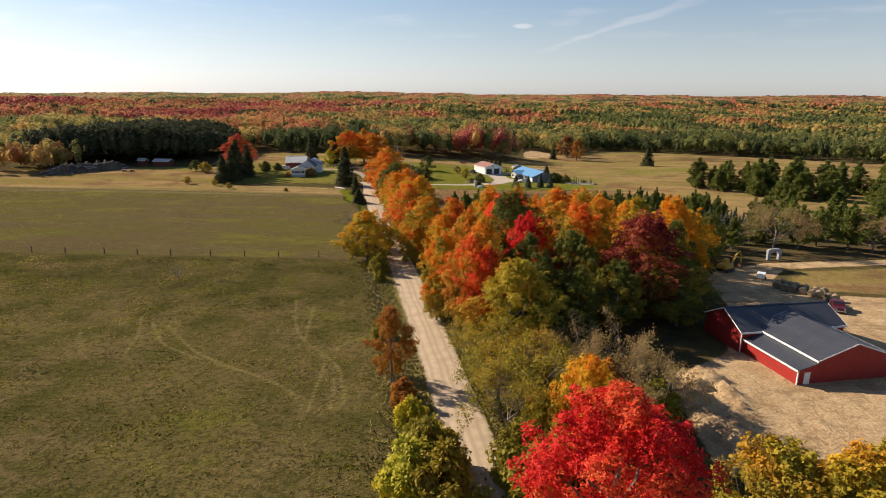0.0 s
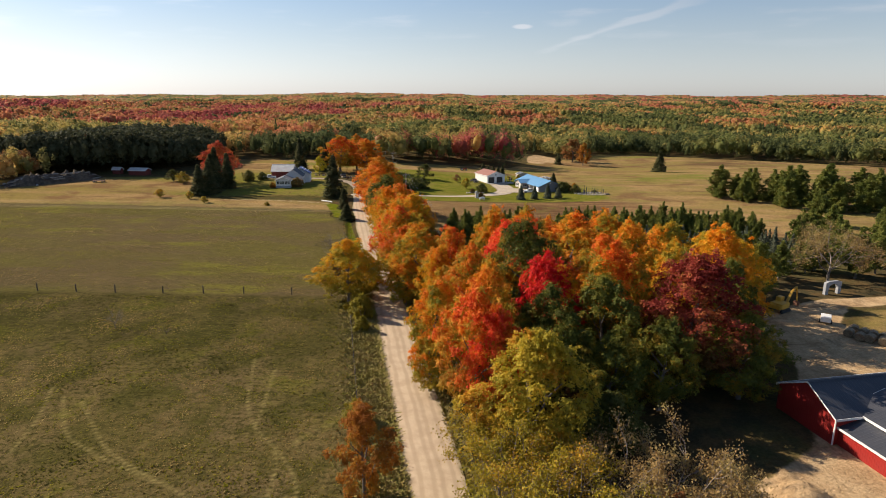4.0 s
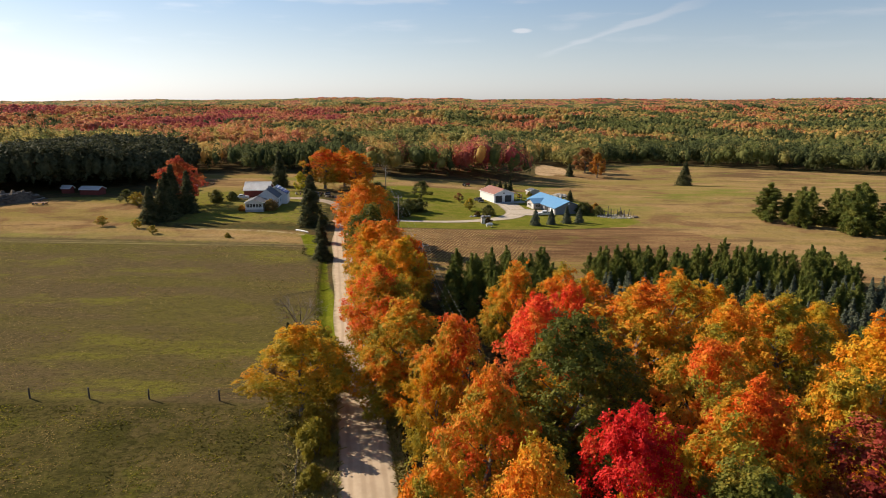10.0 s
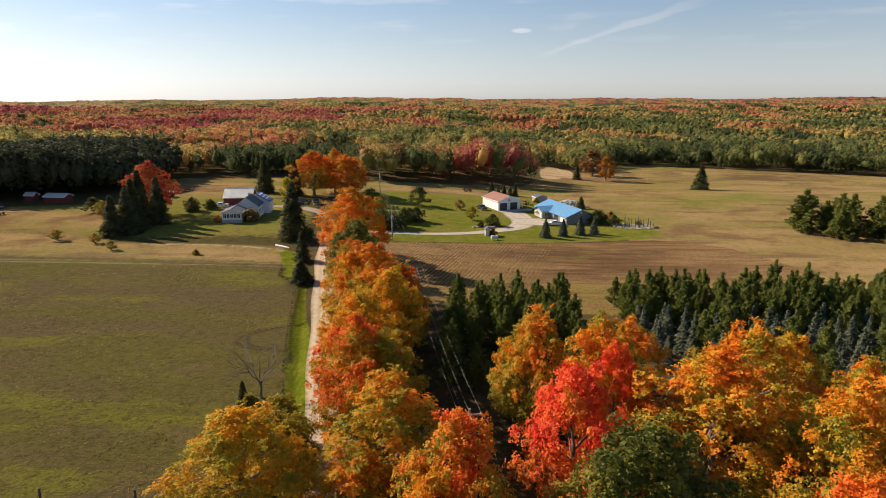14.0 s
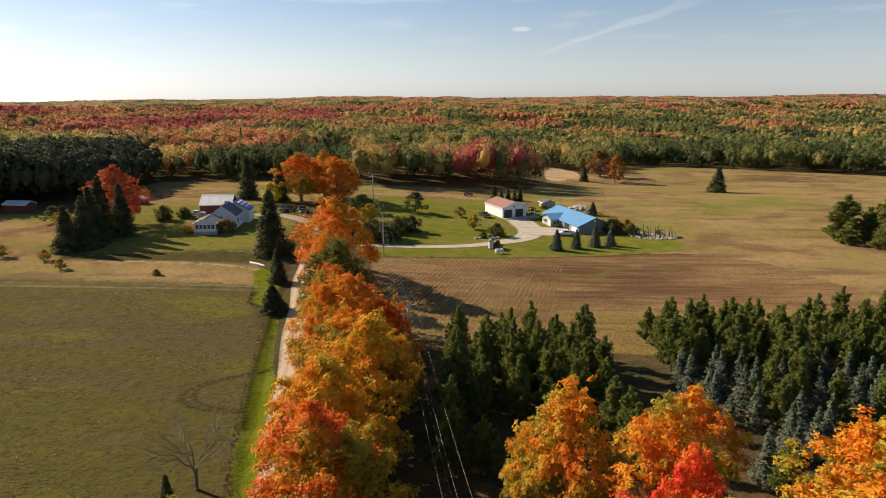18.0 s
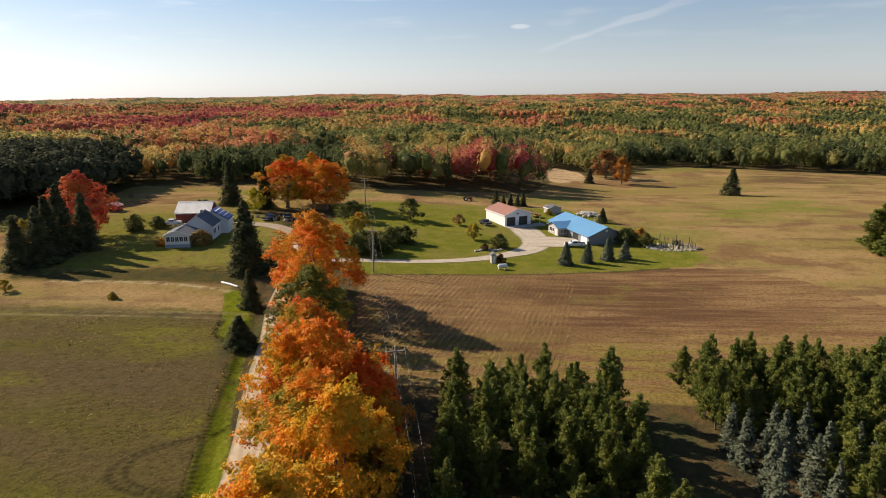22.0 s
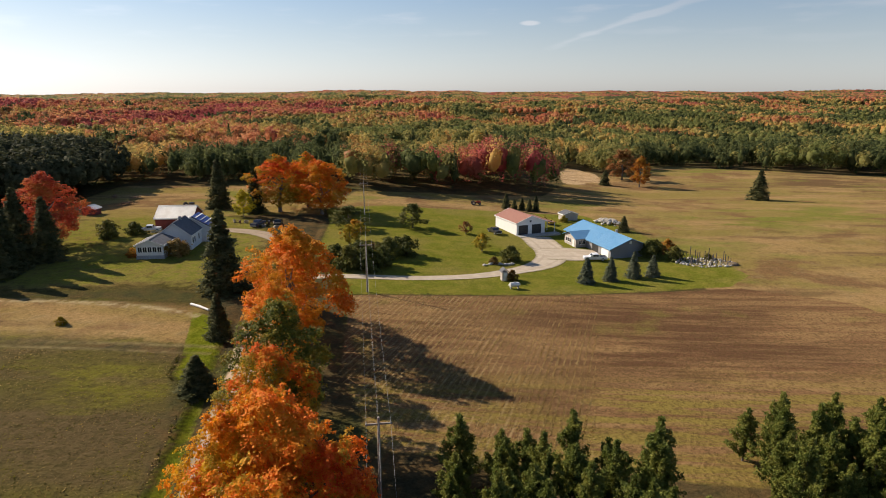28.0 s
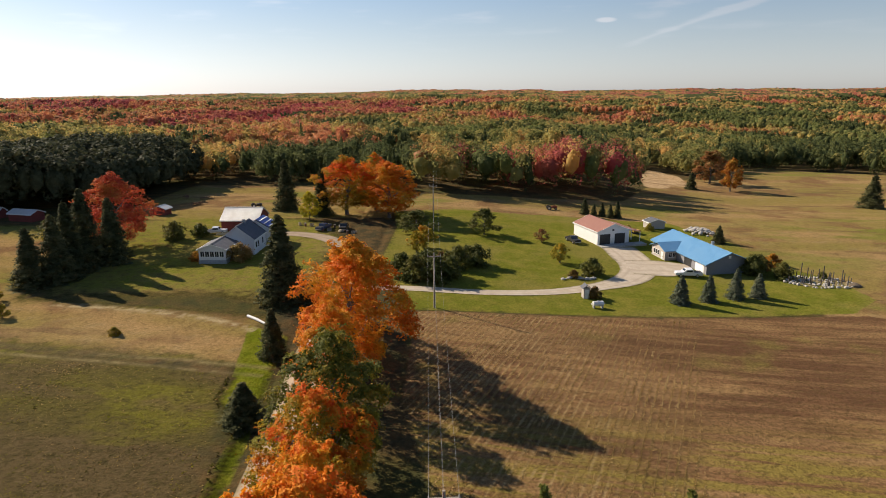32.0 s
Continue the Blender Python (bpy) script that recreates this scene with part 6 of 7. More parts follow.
gable(grey, 0, 5.0, 0, 3.6, 2.0, 2.8, 0.25, TAUPE, TAUPE, SHINGLES, WHITE)
TIMBER = plain("dark_timber", (0.06, 0.05, 0.045), (0.13, 0.11, 0.09), 3.0, 0.95, 0, 0.5)

# ---- fences, poles, wires ----
for k in range(24):
    x = -24.0 - 8.6 * k + 0.6 * math.sin(k * 2.1)
    post = thing("fence_post", "weathered wooden fence post in the pasture", "fence post", at(x, 140.0 + 0.25 * math.sin(k)), "pasture fence posts")
    part("post", tube(bmesh.new(), [(0, 0, -0.3), (0.02 * (k % 3 - 1), 0, 0.8), (0.03 * (k % 3 - 1), 0.02, 1.5 + 0.15 * (k % 2))], [0.12, 0.11, 0.10], 7), TIMBER, post)
wire = bmesh.new()
for h in (0.5, 0.9, 1.25):
    pts = [(x, 140.0, gzf(x, 140) + h - 0.03 * math.sin(x)) for x in np.linspace(-222, -24, 60)]
    tube(wire, pts, [0.008] * len(pts), 4)
tagged(part("fence_wire", wire, TIMBER), "thin wire strands of the pasture fence", "fence wire")
for k in range(11):
    y = 66 + 6.4 * k
    x = float(road_x(y)) - 7.6
    post = thing("fence_post", "leaning wooden post of the roadside fence", "fence post", at(x, y, k * 40), "roadside fence posts")
    part("post", tube(bmesh.new(), [(0, 0, -0.3), (0.03, 0, 0.7), (0.07 * (k % 3 - 1), 0.03, 1.35)], [0.09, 0.085, 0.08], 6), TIMBER, post)
wire = bmesh.new()
for h in (0.4, 0.75, 1.1):
    pts = [(float(road_x(y)) - 7.6, y, gzf(float(road_x(y)) - 7.6, y) + h) for y in np.linspace(66, 130, 30)]
    tube(wire, pts, [0.01] * len(pts), 4)
tagged(part("fence_wire", wire, TIMBER), "wire strands of the roadside fence", "fence wire")

WIRE = plain("wire_metal", (0.16, 0.16, 0.16), (0.22, 0.22, 0.22), 2.0, 0.5, 0.3, 0)
POLES = [(8.6, 92.0), (0.7, 142.0), (-8.0, 193.2), (-20.0, 258.4), (-33.5, 335.0), (-48.0, 420.0)]
POLE_H = 10.2
for x, y in POLES:
    pole = thing("utility_pole", "grey wooden utility pole with crossarm", "utility pole", at(x, y, 12), "utility poles")
    part("pole", tube(bmesh.new(), [(0, 0, -0.5), (0, 0, 5), (0, 0, POLE_H)], [0.17, 0.15, 0.12], 8), WEATHERED, pole)
    arm = part("crossarm", boxed(-1.2, -0.07, POLE_H - 0.75, 1.2, 0.07, POLE_H - 0.6), WEATHERED, pole)
    for dx in (-1.1, 0.0, 1.1):
        part("insulator", tube(bmesh.new(), [(dx, 0, POLE_H - 0.6), (dx, 0, POLE_H - 0.5), (dx, 0, POLE_H - 0.38)], [0.03, 0.06, 0.03], 6), CONCRETE, arm)
for (x0, y0), (x1, y1) in zip(POLES, POLES[1:]):
    for dx, dz in ((-1.1, -0.38), (0.0, -0.38), (1.1, -0.38), (0.0, -2.2)):
        c, s = math.cos(radians(12)), math.sin(radians(12))
        bm = bmesh.new()
        pts = []
        for t in np.linspace(0, 1, 13):
            z = (1 - t) * gzf(x0, y0) + t * gzf(x1, y1) + POLE_H + dz - 1.1 * 4 * t * (1 - t)
            pts.append((x0 + (x1 - x0) * t + dx * c, y0 + (y1 - y0) * t + dx * s, z))
        tube(bm, pts, [0.009] * 13, 4)
        tagged(part("power_line", bm, WIRE), "thin sagging power line wire", "wire", "power lines")


# ---- vehicles and yard things ----
def wheel(parent, x, y, r, w=0.24):
    m = Matrix.Translation((x, y, r)) @ pose(0, 0, 0, 90, 0, 0)
    bm = bmesh.new()
    bmesh.ops.create_cone(bm, cap_ends=True, segments=18, radius1=r, radius2=r, depth=w)
    bmesh.ops.bevel(bm, geom=[e for e in bm.edges if abs(e.verts[0].co.z - e.verts[1].co.z) < 1e-4], offset=0.04, segments=2, affect="EDGES")
    tyre = part("wheel", bm, RUBBER, parent, "", m)
    bm = bmesh.new()
    bmesh.ops.create_cone(bm, cap_ends=True, segments=14, radius1=r * 0.6, radius2=r * 0.5, depth=w + 0.03)
    part("rim", bm, STEEL, tyre)


def paint(name, c):
    return plain(name, c, tuple(v * 0.85 for v in c), 1.0, 0.25, 0.0, 0.0)


def pickup(x, y, rz, body, label, group=""):
    car = thing("pickup_truck", label, "pickup truck", at(x, y, rz), group)
    outline = [(-2.85, 0.45), (2.85, 0.45), (2.9, 0.75), (2.8, 1.05), (1.35, 1.15), (0.75, 1.75), (-0.75, 1.8), (-0.95, 1.15), (-2.85, 1.12)]
    b = prism(outline, -0.95, 0.95)
    bmesh.ops.bevel(b, geom=b.edges[:], offset=0.06, segments=2, affect="EDGES")
    part("body", b, body, car)
    part("cargo_bed", boxed(-2.7, -0.78, 1.0, -1.05, 0.78, 1.16), BLACK, car)
    part("windscreen", slab([(1.3, -0.8, 1.19), (1.3, 0.8, 1.19), (0.82, 0.72, 1.7), (0.82, -0.72, 1.7)], 0.02), GLASS_DARK, car)
    for s in (-1, 1):
        part("side_window", boxed(-0.65, s * 0.955 - 0.01, 1.22, 0.7, s * 0.955 + 0.01, 1.62), GLASS_DARK, car)
        part("headlight", boxed(2.84, s * 0.7 - 0.17, 0.8, 2.92, s * 0.7 + 0.17, 0.98), STEEL, car)
        for xx in (-1.75, 1.85):
            wheel(car, xx, s * 0.86, 0.4)
    part("bumper", boxed(2.86, -0.9, 0.45, 2.98, 0.9, 0.65), STEEL, car)
    part("bumper", boxed(-2.98, -0.9, 0.45, -2.86, 0.9, 0.65), STEEL, car)
    return car


pickup(31.2, 292.2, 184, paint("white_car_paint", (0.78, 0.78, 0.78)), "white pickup truck parked on the gravel apron")
pickup(7.3, 317.5, 115, paint("dark_car_paint", (0.035, 0.037, 0.045)), "dark pickup truck beside the white garage")
pickup(71.6, 111.0, 250, paint("red_car_paint", (0.085, 0.012, 0.018)), "dark red pickup truck by the hay bales")
pickup(-87.0, 303.5, 20, paint("pale_car_paint", (0.62, 0.63, 0.64)), "white car parked behind the bushes", "farmyard vehicles")
pickup(-60.0, 312.0, 80, paint("blue_car_paint", (0.05, 0.07, 0.12)), "dark blue pickup in the farmyard", "farmyard vehicles")
pickup(-54.5, 313.0, 100, paint("black_car_paint", (0.02, 0.02, 0.022)), "black pickup in the farmyard", "farmyard vehicles")


def tractor(x, y, rz, col, label):
    t = thing("tractor", label, "tractor", at(x, y, rz))
    part("hood", boxed(0.2, -0.35, 0.75, 2.0, 0.35, 1.35, None, 0.06), col, t)
    part("seat", boxed(-0.9, -0.3, 0.9, -0.4, 0.3, 1.3, None, 0.05), BLACK, t)
    part("frame", boxed(-1.0, -0.25, 0.5, 1.9, 0.25, 0.8, None, 0.03), RUST, t)
    part("exhaust", tube(bmesh.new(), [(1.2, 0.2, 1.3), (1.2, 0.2, 2.1)], [0.05, 0.05], 6), RUST, t)
    for s in (-1, 1):
        wheel(t, -0.7, s * 0.8, 0.75, 0.35)
        wheel(t, 1.6, s * 0.65, 0.42, 0.22)
    return t


tractor(2.0, 361.8, 10, paint("faded_red_paint", (0.28, 0.05, 0.035)), "old red tractor standing on dry grass")
tractor(-93.0, 340.0, 30, paint("dark_machine_paint", (0.06, 0.055, 0.05)), "dark farm tractor in the west field")
w = thing("farm_wagon", "old dark wagon standing in the meadow", "wagon", at(-156.5, 286.0, 5))
part("bed", boxed(-2.6, -1.0, 0.8, 2.6, 1.0, 0.95, None, 0.02), RUST, w)
for xx in (-2.5, -1.2, 0.1, 1.4, 2.4):
    part("stake", boxed(xx, 0.9, 0.95, xx + 0.1, 1.0, 1.7), WEATHERED, w)
for xx in (-1.8, 1.8):
    for s in (-1, 1):
        wheel(w, xx, s * 0.95, 0.42)

YELLOW = plain("machine_yellow", (0.52, 0.30, 0.03), (0.42, 0.24, 0.03), 2.0, 0.5)


def digger(x, y, rz, label, s=1.0):
    d = thing("excavator", label, "excavator", at(x, y, rz, 0, s))
    for k in (-1, 1):
        part("track", boxed(-1.6, k * 1.0 - 0.28, 0.0, 1.6, k * 1.0 + 0.28, 0.75, None, 0.2), RUBBER, d)
    part("house", boxed(-1.7, -1.15, 0.85, 1.0, 1.15, 1.9, None, 0.08), YELLOW, d)
    cab = part("cab", boxed(0.0, 0.15, 0.9, 1.4, 1.1, 2.7, None, 0.06), YELLOW, d)
    part("cab_window", boxed(0.1, 0.25, 1.75, 1.43, 1.13, 2.5), GLASS_DARK, cab)
    part("counterweight", boxed(-2.2, -1.1, 0.9, -1.7, 1.1, 1.7, None, 0.1), YELLOW, d)
    part("boom", tube(bmesh.new(), [(1.0, -0.4, 1.3), (2.6, -0.4, 3.6), (4.0, -0.4, 4.3)], [0.28, 0.26, 0.2], 5), YELLOW, d)
    part("stick", tube(bmesh.new(), [(4.0, -0.4, 4.3), (4.7, -0.4, 2.6), (4.9, -0.4, 1.2)], [0.2, 0.17, 0.13], 5), YELLOW, d)
    part("bucket", boxed(4.4, -0.9, 0.4, 5.2, 0.1, 1.3, None, 0.12), RUST, d)


digger(61.5, 136.0, 35, "yellow excavator standing on the earth lot")
digger(25.5, 333.0, 200, "small yellow backhoe behind the garage", 0.62)

tank = thing("propane_tank", "white horizontal propane tank on legs", "propane tank", at(9.5, 266.2, 15))
bm = bmesh.new()
bmesh.ops.create_cone(bm, cap_ends=True, segments=20, radius1=0.5, radius2=0.5, depth=2.6)
bmesh.ops.bevel(bm, geom=[e for e in bm.edges if abs(e.verts[0].co.z - e.verts[1].co.z) < 1e-4], offset=0.35, segments=4, affect="EDGES")
part("shell", bm, WHITE, tank, "", Matrix.Translation((0, 0, 0.85)) @ pose(0, 0, 0, 0, 90, 0))
for xx in (-0.8, 0.8):
    part("leg", boxed(xx - 0.12, -0.35, -0.1, xx + 0.12, 0.35, 0.5, None, 0.02), CONCRETE, tank)
part("valve_dome", tube(bmesh.new(), [(0, 0, 1.3), (0, 0, 1.5)], [0.18, 0.14], 10), STEEL, tank)

well = thing("well_house", "narrow grey well house with a dark shingle roof", "well house", at(7.6, 271.8, 15))
part("walls", boxed(-0.6, -0.7, -0.2, 0.6, 0.7, 2.1, None, 0.02), TAUPE, well)
part("roof", prism([(-0.85, 2.0), (0, 2.7), (0.85, 2.0), (0.85, 2.1), (0, 2.82), (-0.85, 2.1)], -0.9, 0.9), SHINGLES, well)
part("door", boxed(-0.35, -0.74, 0.0, 0.35, -0.7, 1.8, None, 0.01), WHITE, well)


def stone_mesh(seed, flat=0.7):
    r = np.random.default_rng(seed)
    bm = bmesh.new()
    bmesh.ops.create_icosphere(bm, subdivisions=2, radius=0.5)
    for v in bm.verts:
        v.co *= r.uniform(0.82, 1.1)
        v.co.z *= flat
    me = bpy.data.meshes.new("boulder")
    bm.to_mesh(me)
    bm.free()
    me.materials.append(STONE)
    return me


STONES = [stone_mesh(k) for k in range(5)]
rs = np.random.default_rng(13)


def stones(places, label, group, lo, hi):
    for x, y in places:
        s = rs.uniform(lo, hi)
        ob = new("boulder", STONES[rs.integers(5)])
        ob.matrix_basis = pose(x, y, gzf(x, y) + s * 0.15, 0, 0, rs.uniform(0, 360)) @ Matrix.Diagonal((s, s * rs.uniform(0.7, 1), s, 1))
        tagged(ob, label, "boulder", group)


stones([(3.6 + 7 * u, 282.6 + 1.2 * math.sin(u * 5) + 4 * u * u) for u in np.linspace(0, 1, 16)], "pale field stone edging the flower bed", "bed stones", 0.5, 1.1)
stones([(57.8 + (6.6 + 0.5 * math.sin(k * 9)) * math.cos(k * 0.126), 291.5 + (3.8 + 0.4 * math.cos(k * 7)) * math.sin(k * 0.126)) for k in range(50)], "grey stone in the rock garden ring", "rock garden stones", 0.4, 1.0)
for k in range(60):
    a, r = rs.uniform(0, math.tau), rs.uniform(0, 1) ** 0.6
    x, y = 44.0 + 4.2 * r * math.cos(a), 338.0 + 5.5 * r * math.sin(a)
    s = rs.uniform(0.6, 1.4)
    ob = new("boulder", STONES[k % 5])
    ob.matrix_basis = pose(x, y, gzf(x, y) + s * 0.15 + 1.1 * (1 - r), 0, 0, k * 40) @ Matrix.Diagonal((s, s, s, 1))
    tagged(ob, "pale stone in a heap behind the house", "boulder", "stone heap")
stones([(57.8 + 5.6 * math.sqrt(rs.random()) * math.cos(k * 2.4), 291.5 + 3.2 * math.sqrt(rs.random()) * math.sin(k * 2.4)) for k in range(60)], "small grey stone inside the rock garden", "rock garden stones", 0.3, 0.8)
for k in range(27):
    x, y = 57.8 + (6.2 - 1.6 * (k % 3)) * math.cos(k * 0.92), 291.5 + (3.5 - 0.9 * (k % 3)) * math.sin(k * 0.92)
    p_ = thing("garden_post", "dark upright wooden post in the rock garden", "post", at(x, y, k * 30), "garden posts")
    part("post", tube(bmesh.new(), [(0, 0, -0.2), (0, 0, 1.3 + 0.55 * (k % 4) + (1.6 if k == 9 else 0))], [0.11, 0.09], 6), TIMBER, p_)
heap = thing("soil_heap", "small heap of dark soil at the garden end", "soil heap", at(64.2, 290.0))
bm = bmesh.new()
bmesh.ops.create_icosphere(bm, subdivisions=3, radius=1.2)
for v in bm.verts:
    v.co.z = max(-0.1, v.co.z * 0.55 + 0.1 * math.sin(v.co.x * 5 + v.co.y * 4))
part("heap", bm, plain("dark_soil", (0.10, 0.075, 0.05), (0.16, 0.12, 0.08), 3.0, 0.95, 0, 0.8), heap)

STRAW = plain("old_hay", (0.30, 0.225, 0.13), (0.17, 0.125, 0.075), 5.0, 0.95, 0, 0.9, None, None, 0.06)
bm = bmesh.new()
bmesh.ops.create_cone(bm, cap_ends=True, segments=18, radius1=0.78, radius2=0.78, depth=1.45)
for v in bm.verts:
    v.co.xy *= 0.97 + 0.05 * math.sin(v.index * 2.3)
bmesh.ops.bevel(bm, geom=bm.edges[:], offset=0.06, segments=1, affect="EDGES")
BALE = bpy.data.meshes.new("hay_bale")
bm.to_mesh(BALE)
bm.free()
BALE.materials.append(STRAW)
for row, (x0, y0) in enumerate(((66.8, 123.4), (68.4, 125.2))):
    for k in range(8 if row == 0 else 6):
        x, y = x0 + 1.05 * k, y0 - 1.15 * k
        b = new("hay_bale", BALE)
        b.matrix_basis = pose(x + 0.3 * math.sin(k * 5.1 + row), y + 0.3 * math.cos(k * 3.7 + row), gzf(x, y) + 0.70, 90, 0, 138 + 13 * math.sin(k * 2.9 + row * 2)) @ Matrix.Diagonal((1, 0.94 + 0.05 * math.sin(k * 4), 1, 1))
        tagged(b, "weathered round hay bale in a row", "hay bale", "hay bales")

arch = thing("stone_arch", "white arched stone gate at the hedgerow", "arch", at(77.8, 147.8, 18))
outl = [(-2.0, -0.2), (-1.25, -0.2), (-1.25, 1.3), (-0.95, 1.9), (0, 2.25), (0.95, 1.9), (1.25, 1.3), (1.25, -0.2), (2.0, -0.2), (2.05, 2.5), (1.2, 2.75), (-1.2, 2.75), (-2.05, 2.5)]
part("gateway", prism(outl, -0.3, 0.3), BLOCK, arch)
t = thing("utility_trailer", "small white trailer on the earth lot", "trailer", at(66.5, 130.0, 60))
part("box", boxed(-1.2, -0.8, 0.5, 1.2, 0.8, 1.4, None, 0.04), WHITE, t)
for s in (-1, 1):
    wheel(t, 0, s * 0.9, 0.35)
lg = thing("white_log", "long pale peeled log lying on the grass", "log", at(-47.8, 245.2, -32))
part("log", tube(bmesh.new(), [(-2.6, 0, 0.22), (0, 0.05, 0.25), (2.6, -0.05, 0.2)], [0.25, 0.24, 0.18], 9), WHITE, lg)

# long heap of earth and old timber in the west meadow
rp = np.random.default_rng(31)
# earth tones darkened to carry the shade on the heap's near side
HEAP = plain("heap_earth", (0.05, 0.04, 0.03), (0.15, 0.115, 0.08), 0.8, 1.0, 0, 0.8, None, None, 0.2)
U, W = np.meshgrid(np.linspace(0, 1, 46), np.linspace(-1, 1, 13))
hx, hy = -186 + 22 * U + 4.2 * W * 0.75, 270 + 28 * U - 4.2 * W * 0.66
rough_ = np.array([noise.noise(Vector((a_ * 0.6, b_ * 0.6, 2))) for a_, b_ in zip(hx.ravel(), hy.ravel())]).reshape(U.shape)
hz = gz(hx, hy) - 0.1 + (1 - W * W) * np.minimum(1, 6 * np.minimum(U, 1 - U)) * (3.6 + 2.8 * rough_)
i = np.arange(12 * 46).reshape(12, 46)[:, :-1].ravel()
tagged(part("earth_mound", big_mesh("earth_mound", np.stack([hx.ravel(), hy.ravel(), hz.ravel()], 1), np.stack([i, i + 46, i + 47, i + 1], 1)), HEAP), "long dark heap of earth and brush on the meadow", "heap")
for k in range(60):
    u, w_ = rp.random(), rp.uniform(-0.8, 0.8)
    x, y = -186 + 22 * u + 3.1 * w_, 270 + 28 * u - 2.8 * w_
    lgp = thing("timber", "dark old log in the timber pile", "log", at(x, y, rp.uniform(20, 80), 3.4 * (1 - w_ * w_) * min(1, 6 * min(u, 1 - u))), "timber pile")
    part("log", tube(bmesh.new(), [(-2.2, 0, 0.1), (0, 0.1, 0.2), (2.2, 0, 0.35)], [0.28, 0.27, 0.22], 7), TIMBER if k % 3 else WEATHERED, lgp)
stones([(-184 + rp.normal() * 5, 278 + rp.normal() * 4) for _ in range(30)], "grey rubble stone beside the timber pile", "rubble", 0.8, 2.2)

# straw swath, ditch weeds and grass
rw = np.random.default_rng(41)


def tufts(name, x, y, size, h, mat, label, category):
    """Grass blades in tufts, as one mesh."""
    n = len(x)
    z = gz(x, y)
    a = rw.uniform(0, math.pi, n)
    dx, dy = np.cos(a) * size, np.sin(a) * size
    hh = h * rw.uniform(0.5, 1.3, n)
    lx, ly = rw.normal(0, 0.9, n) * hh, rw.normal(0, 0.9, n) * hh
    V = np.stack([np.stack([x - dx, y - dy, z - 0.05], 1), np.stack([x + dx, y + dy, z - 0.05], 1), np.stack([x + dx * 0.5 + lx, y + dy * 0.5 + ly, z + hh], 1), np.stack([x - dx * 0.6 + lx, y - dy * 0.6 + ly, z + hh * 0.8], 1)], 1).reshape(-1, 3)
    return tagged(part(name, big_mesh(name, V, np.arange(n * 4).reshape(n, 4)), mat), label, category, kind="stuff")


def tuft_mat(name, stops):
    n = Nodes(name)
    r = n.add("ShaderNodeNewGeometry").outputs["Random Per Island"]
    c = n.mix(n.span(n.noise(n.place(), 0.15, 3.0), 0.35, 0.65, 0.0, 0.5), n.ramp(r, stops), stops[-1][1])
    return n.set(c, 0.9, 0.0, 0.1)


WEED = tuft_mat("ditch_weeds", [(0.0, (0.20, 0.19, 0.04)), (0.4, (0.27, 0.22, 0.07)), (0.75, (0.34, 0.24, 0.11)), (1.0, (0.22, 0.20, 0.045))])
y = rw.uniform(45, 146, 44000)
x = road_x(y) - 3.3 - np.abs(rw.normal(0, 2.2, len(y)))
tufts("ditch_weeds", x, y, 0.055, 0.42, WEED, "tall olive and brown weeds along the road ditch", "weeds")
y = rw.uniform(40, 225, 26000)
x = road_x(y) + 3.3 + np.abs(rw.normal(0, 0.9, len(y)))
tufts("verge_grass", x, y, 0.06, 0.28, WEED, "dry grass along the road edge", "grass")


# ---- farmyard clutter ----
DRY_BOARD = plain("sawn_board", (0.46, 0.36, 0.22), (0.60, 0.49, 0.32), 3.0, 0.85, 0, 0.3, (0.15, 1, 1))
def implement(x, y, rz, label):
    """An old hay rake: frame, tongue, two wheels and curved tines."""
    t = thing("hay_rake", label, "farm machine", at(x, y, rz), "old farm machines")
    part("frame", boxed(-1.6, -0.12, 0.7, 1.6, 0.12, 0.92, None, 0.03), RUST, t)
    part("tongue", tube(bmesh.new(), [(0, 0, 0.8), (0, 1.4, 0.6), (0, 2.6, 0.35)], [0.08, 0.07, 0.05], 6), RUST, t)
    part("seat", boxed(-0.25, -0.7, 1.05, 0.25, -0.3, 1.15, None, 0.04), RUST, t)
    for s in (-1, 1):
        bm = bmesh.new()
        ring = [(s * 1.75, 0.65 * math.cos(a), 0.66 + 0.65 * math.sin(a)) for a in np.linspace(0, math.tau, 17)]
        tube(bm, ring, [0.05] * 17, 5)
        for a in np.arange(4) * math.tau / 8:
            tube(bm, [(s * 1.75, 0.63 * math.cos(a), 0.66 + 0.63 * math.sin(a)), (s * 1.75, -0.63 * math.cos(a), 0.66 - 0.63 * math.sin(a))], [0.025, 0.025], 4)
        part("wheel", bm, RUST, t)
    for k in range(9):
        x_ = -1.4 + 0.35 * k
        part("tine", tube(bmesh.new(), [(x_, -0.1, 0.75), (x_, -0.7, 0.6), (x_, -0.75, 0.05)], [0.03, 0.025, 0.02], 4), RUST, t)
    return t


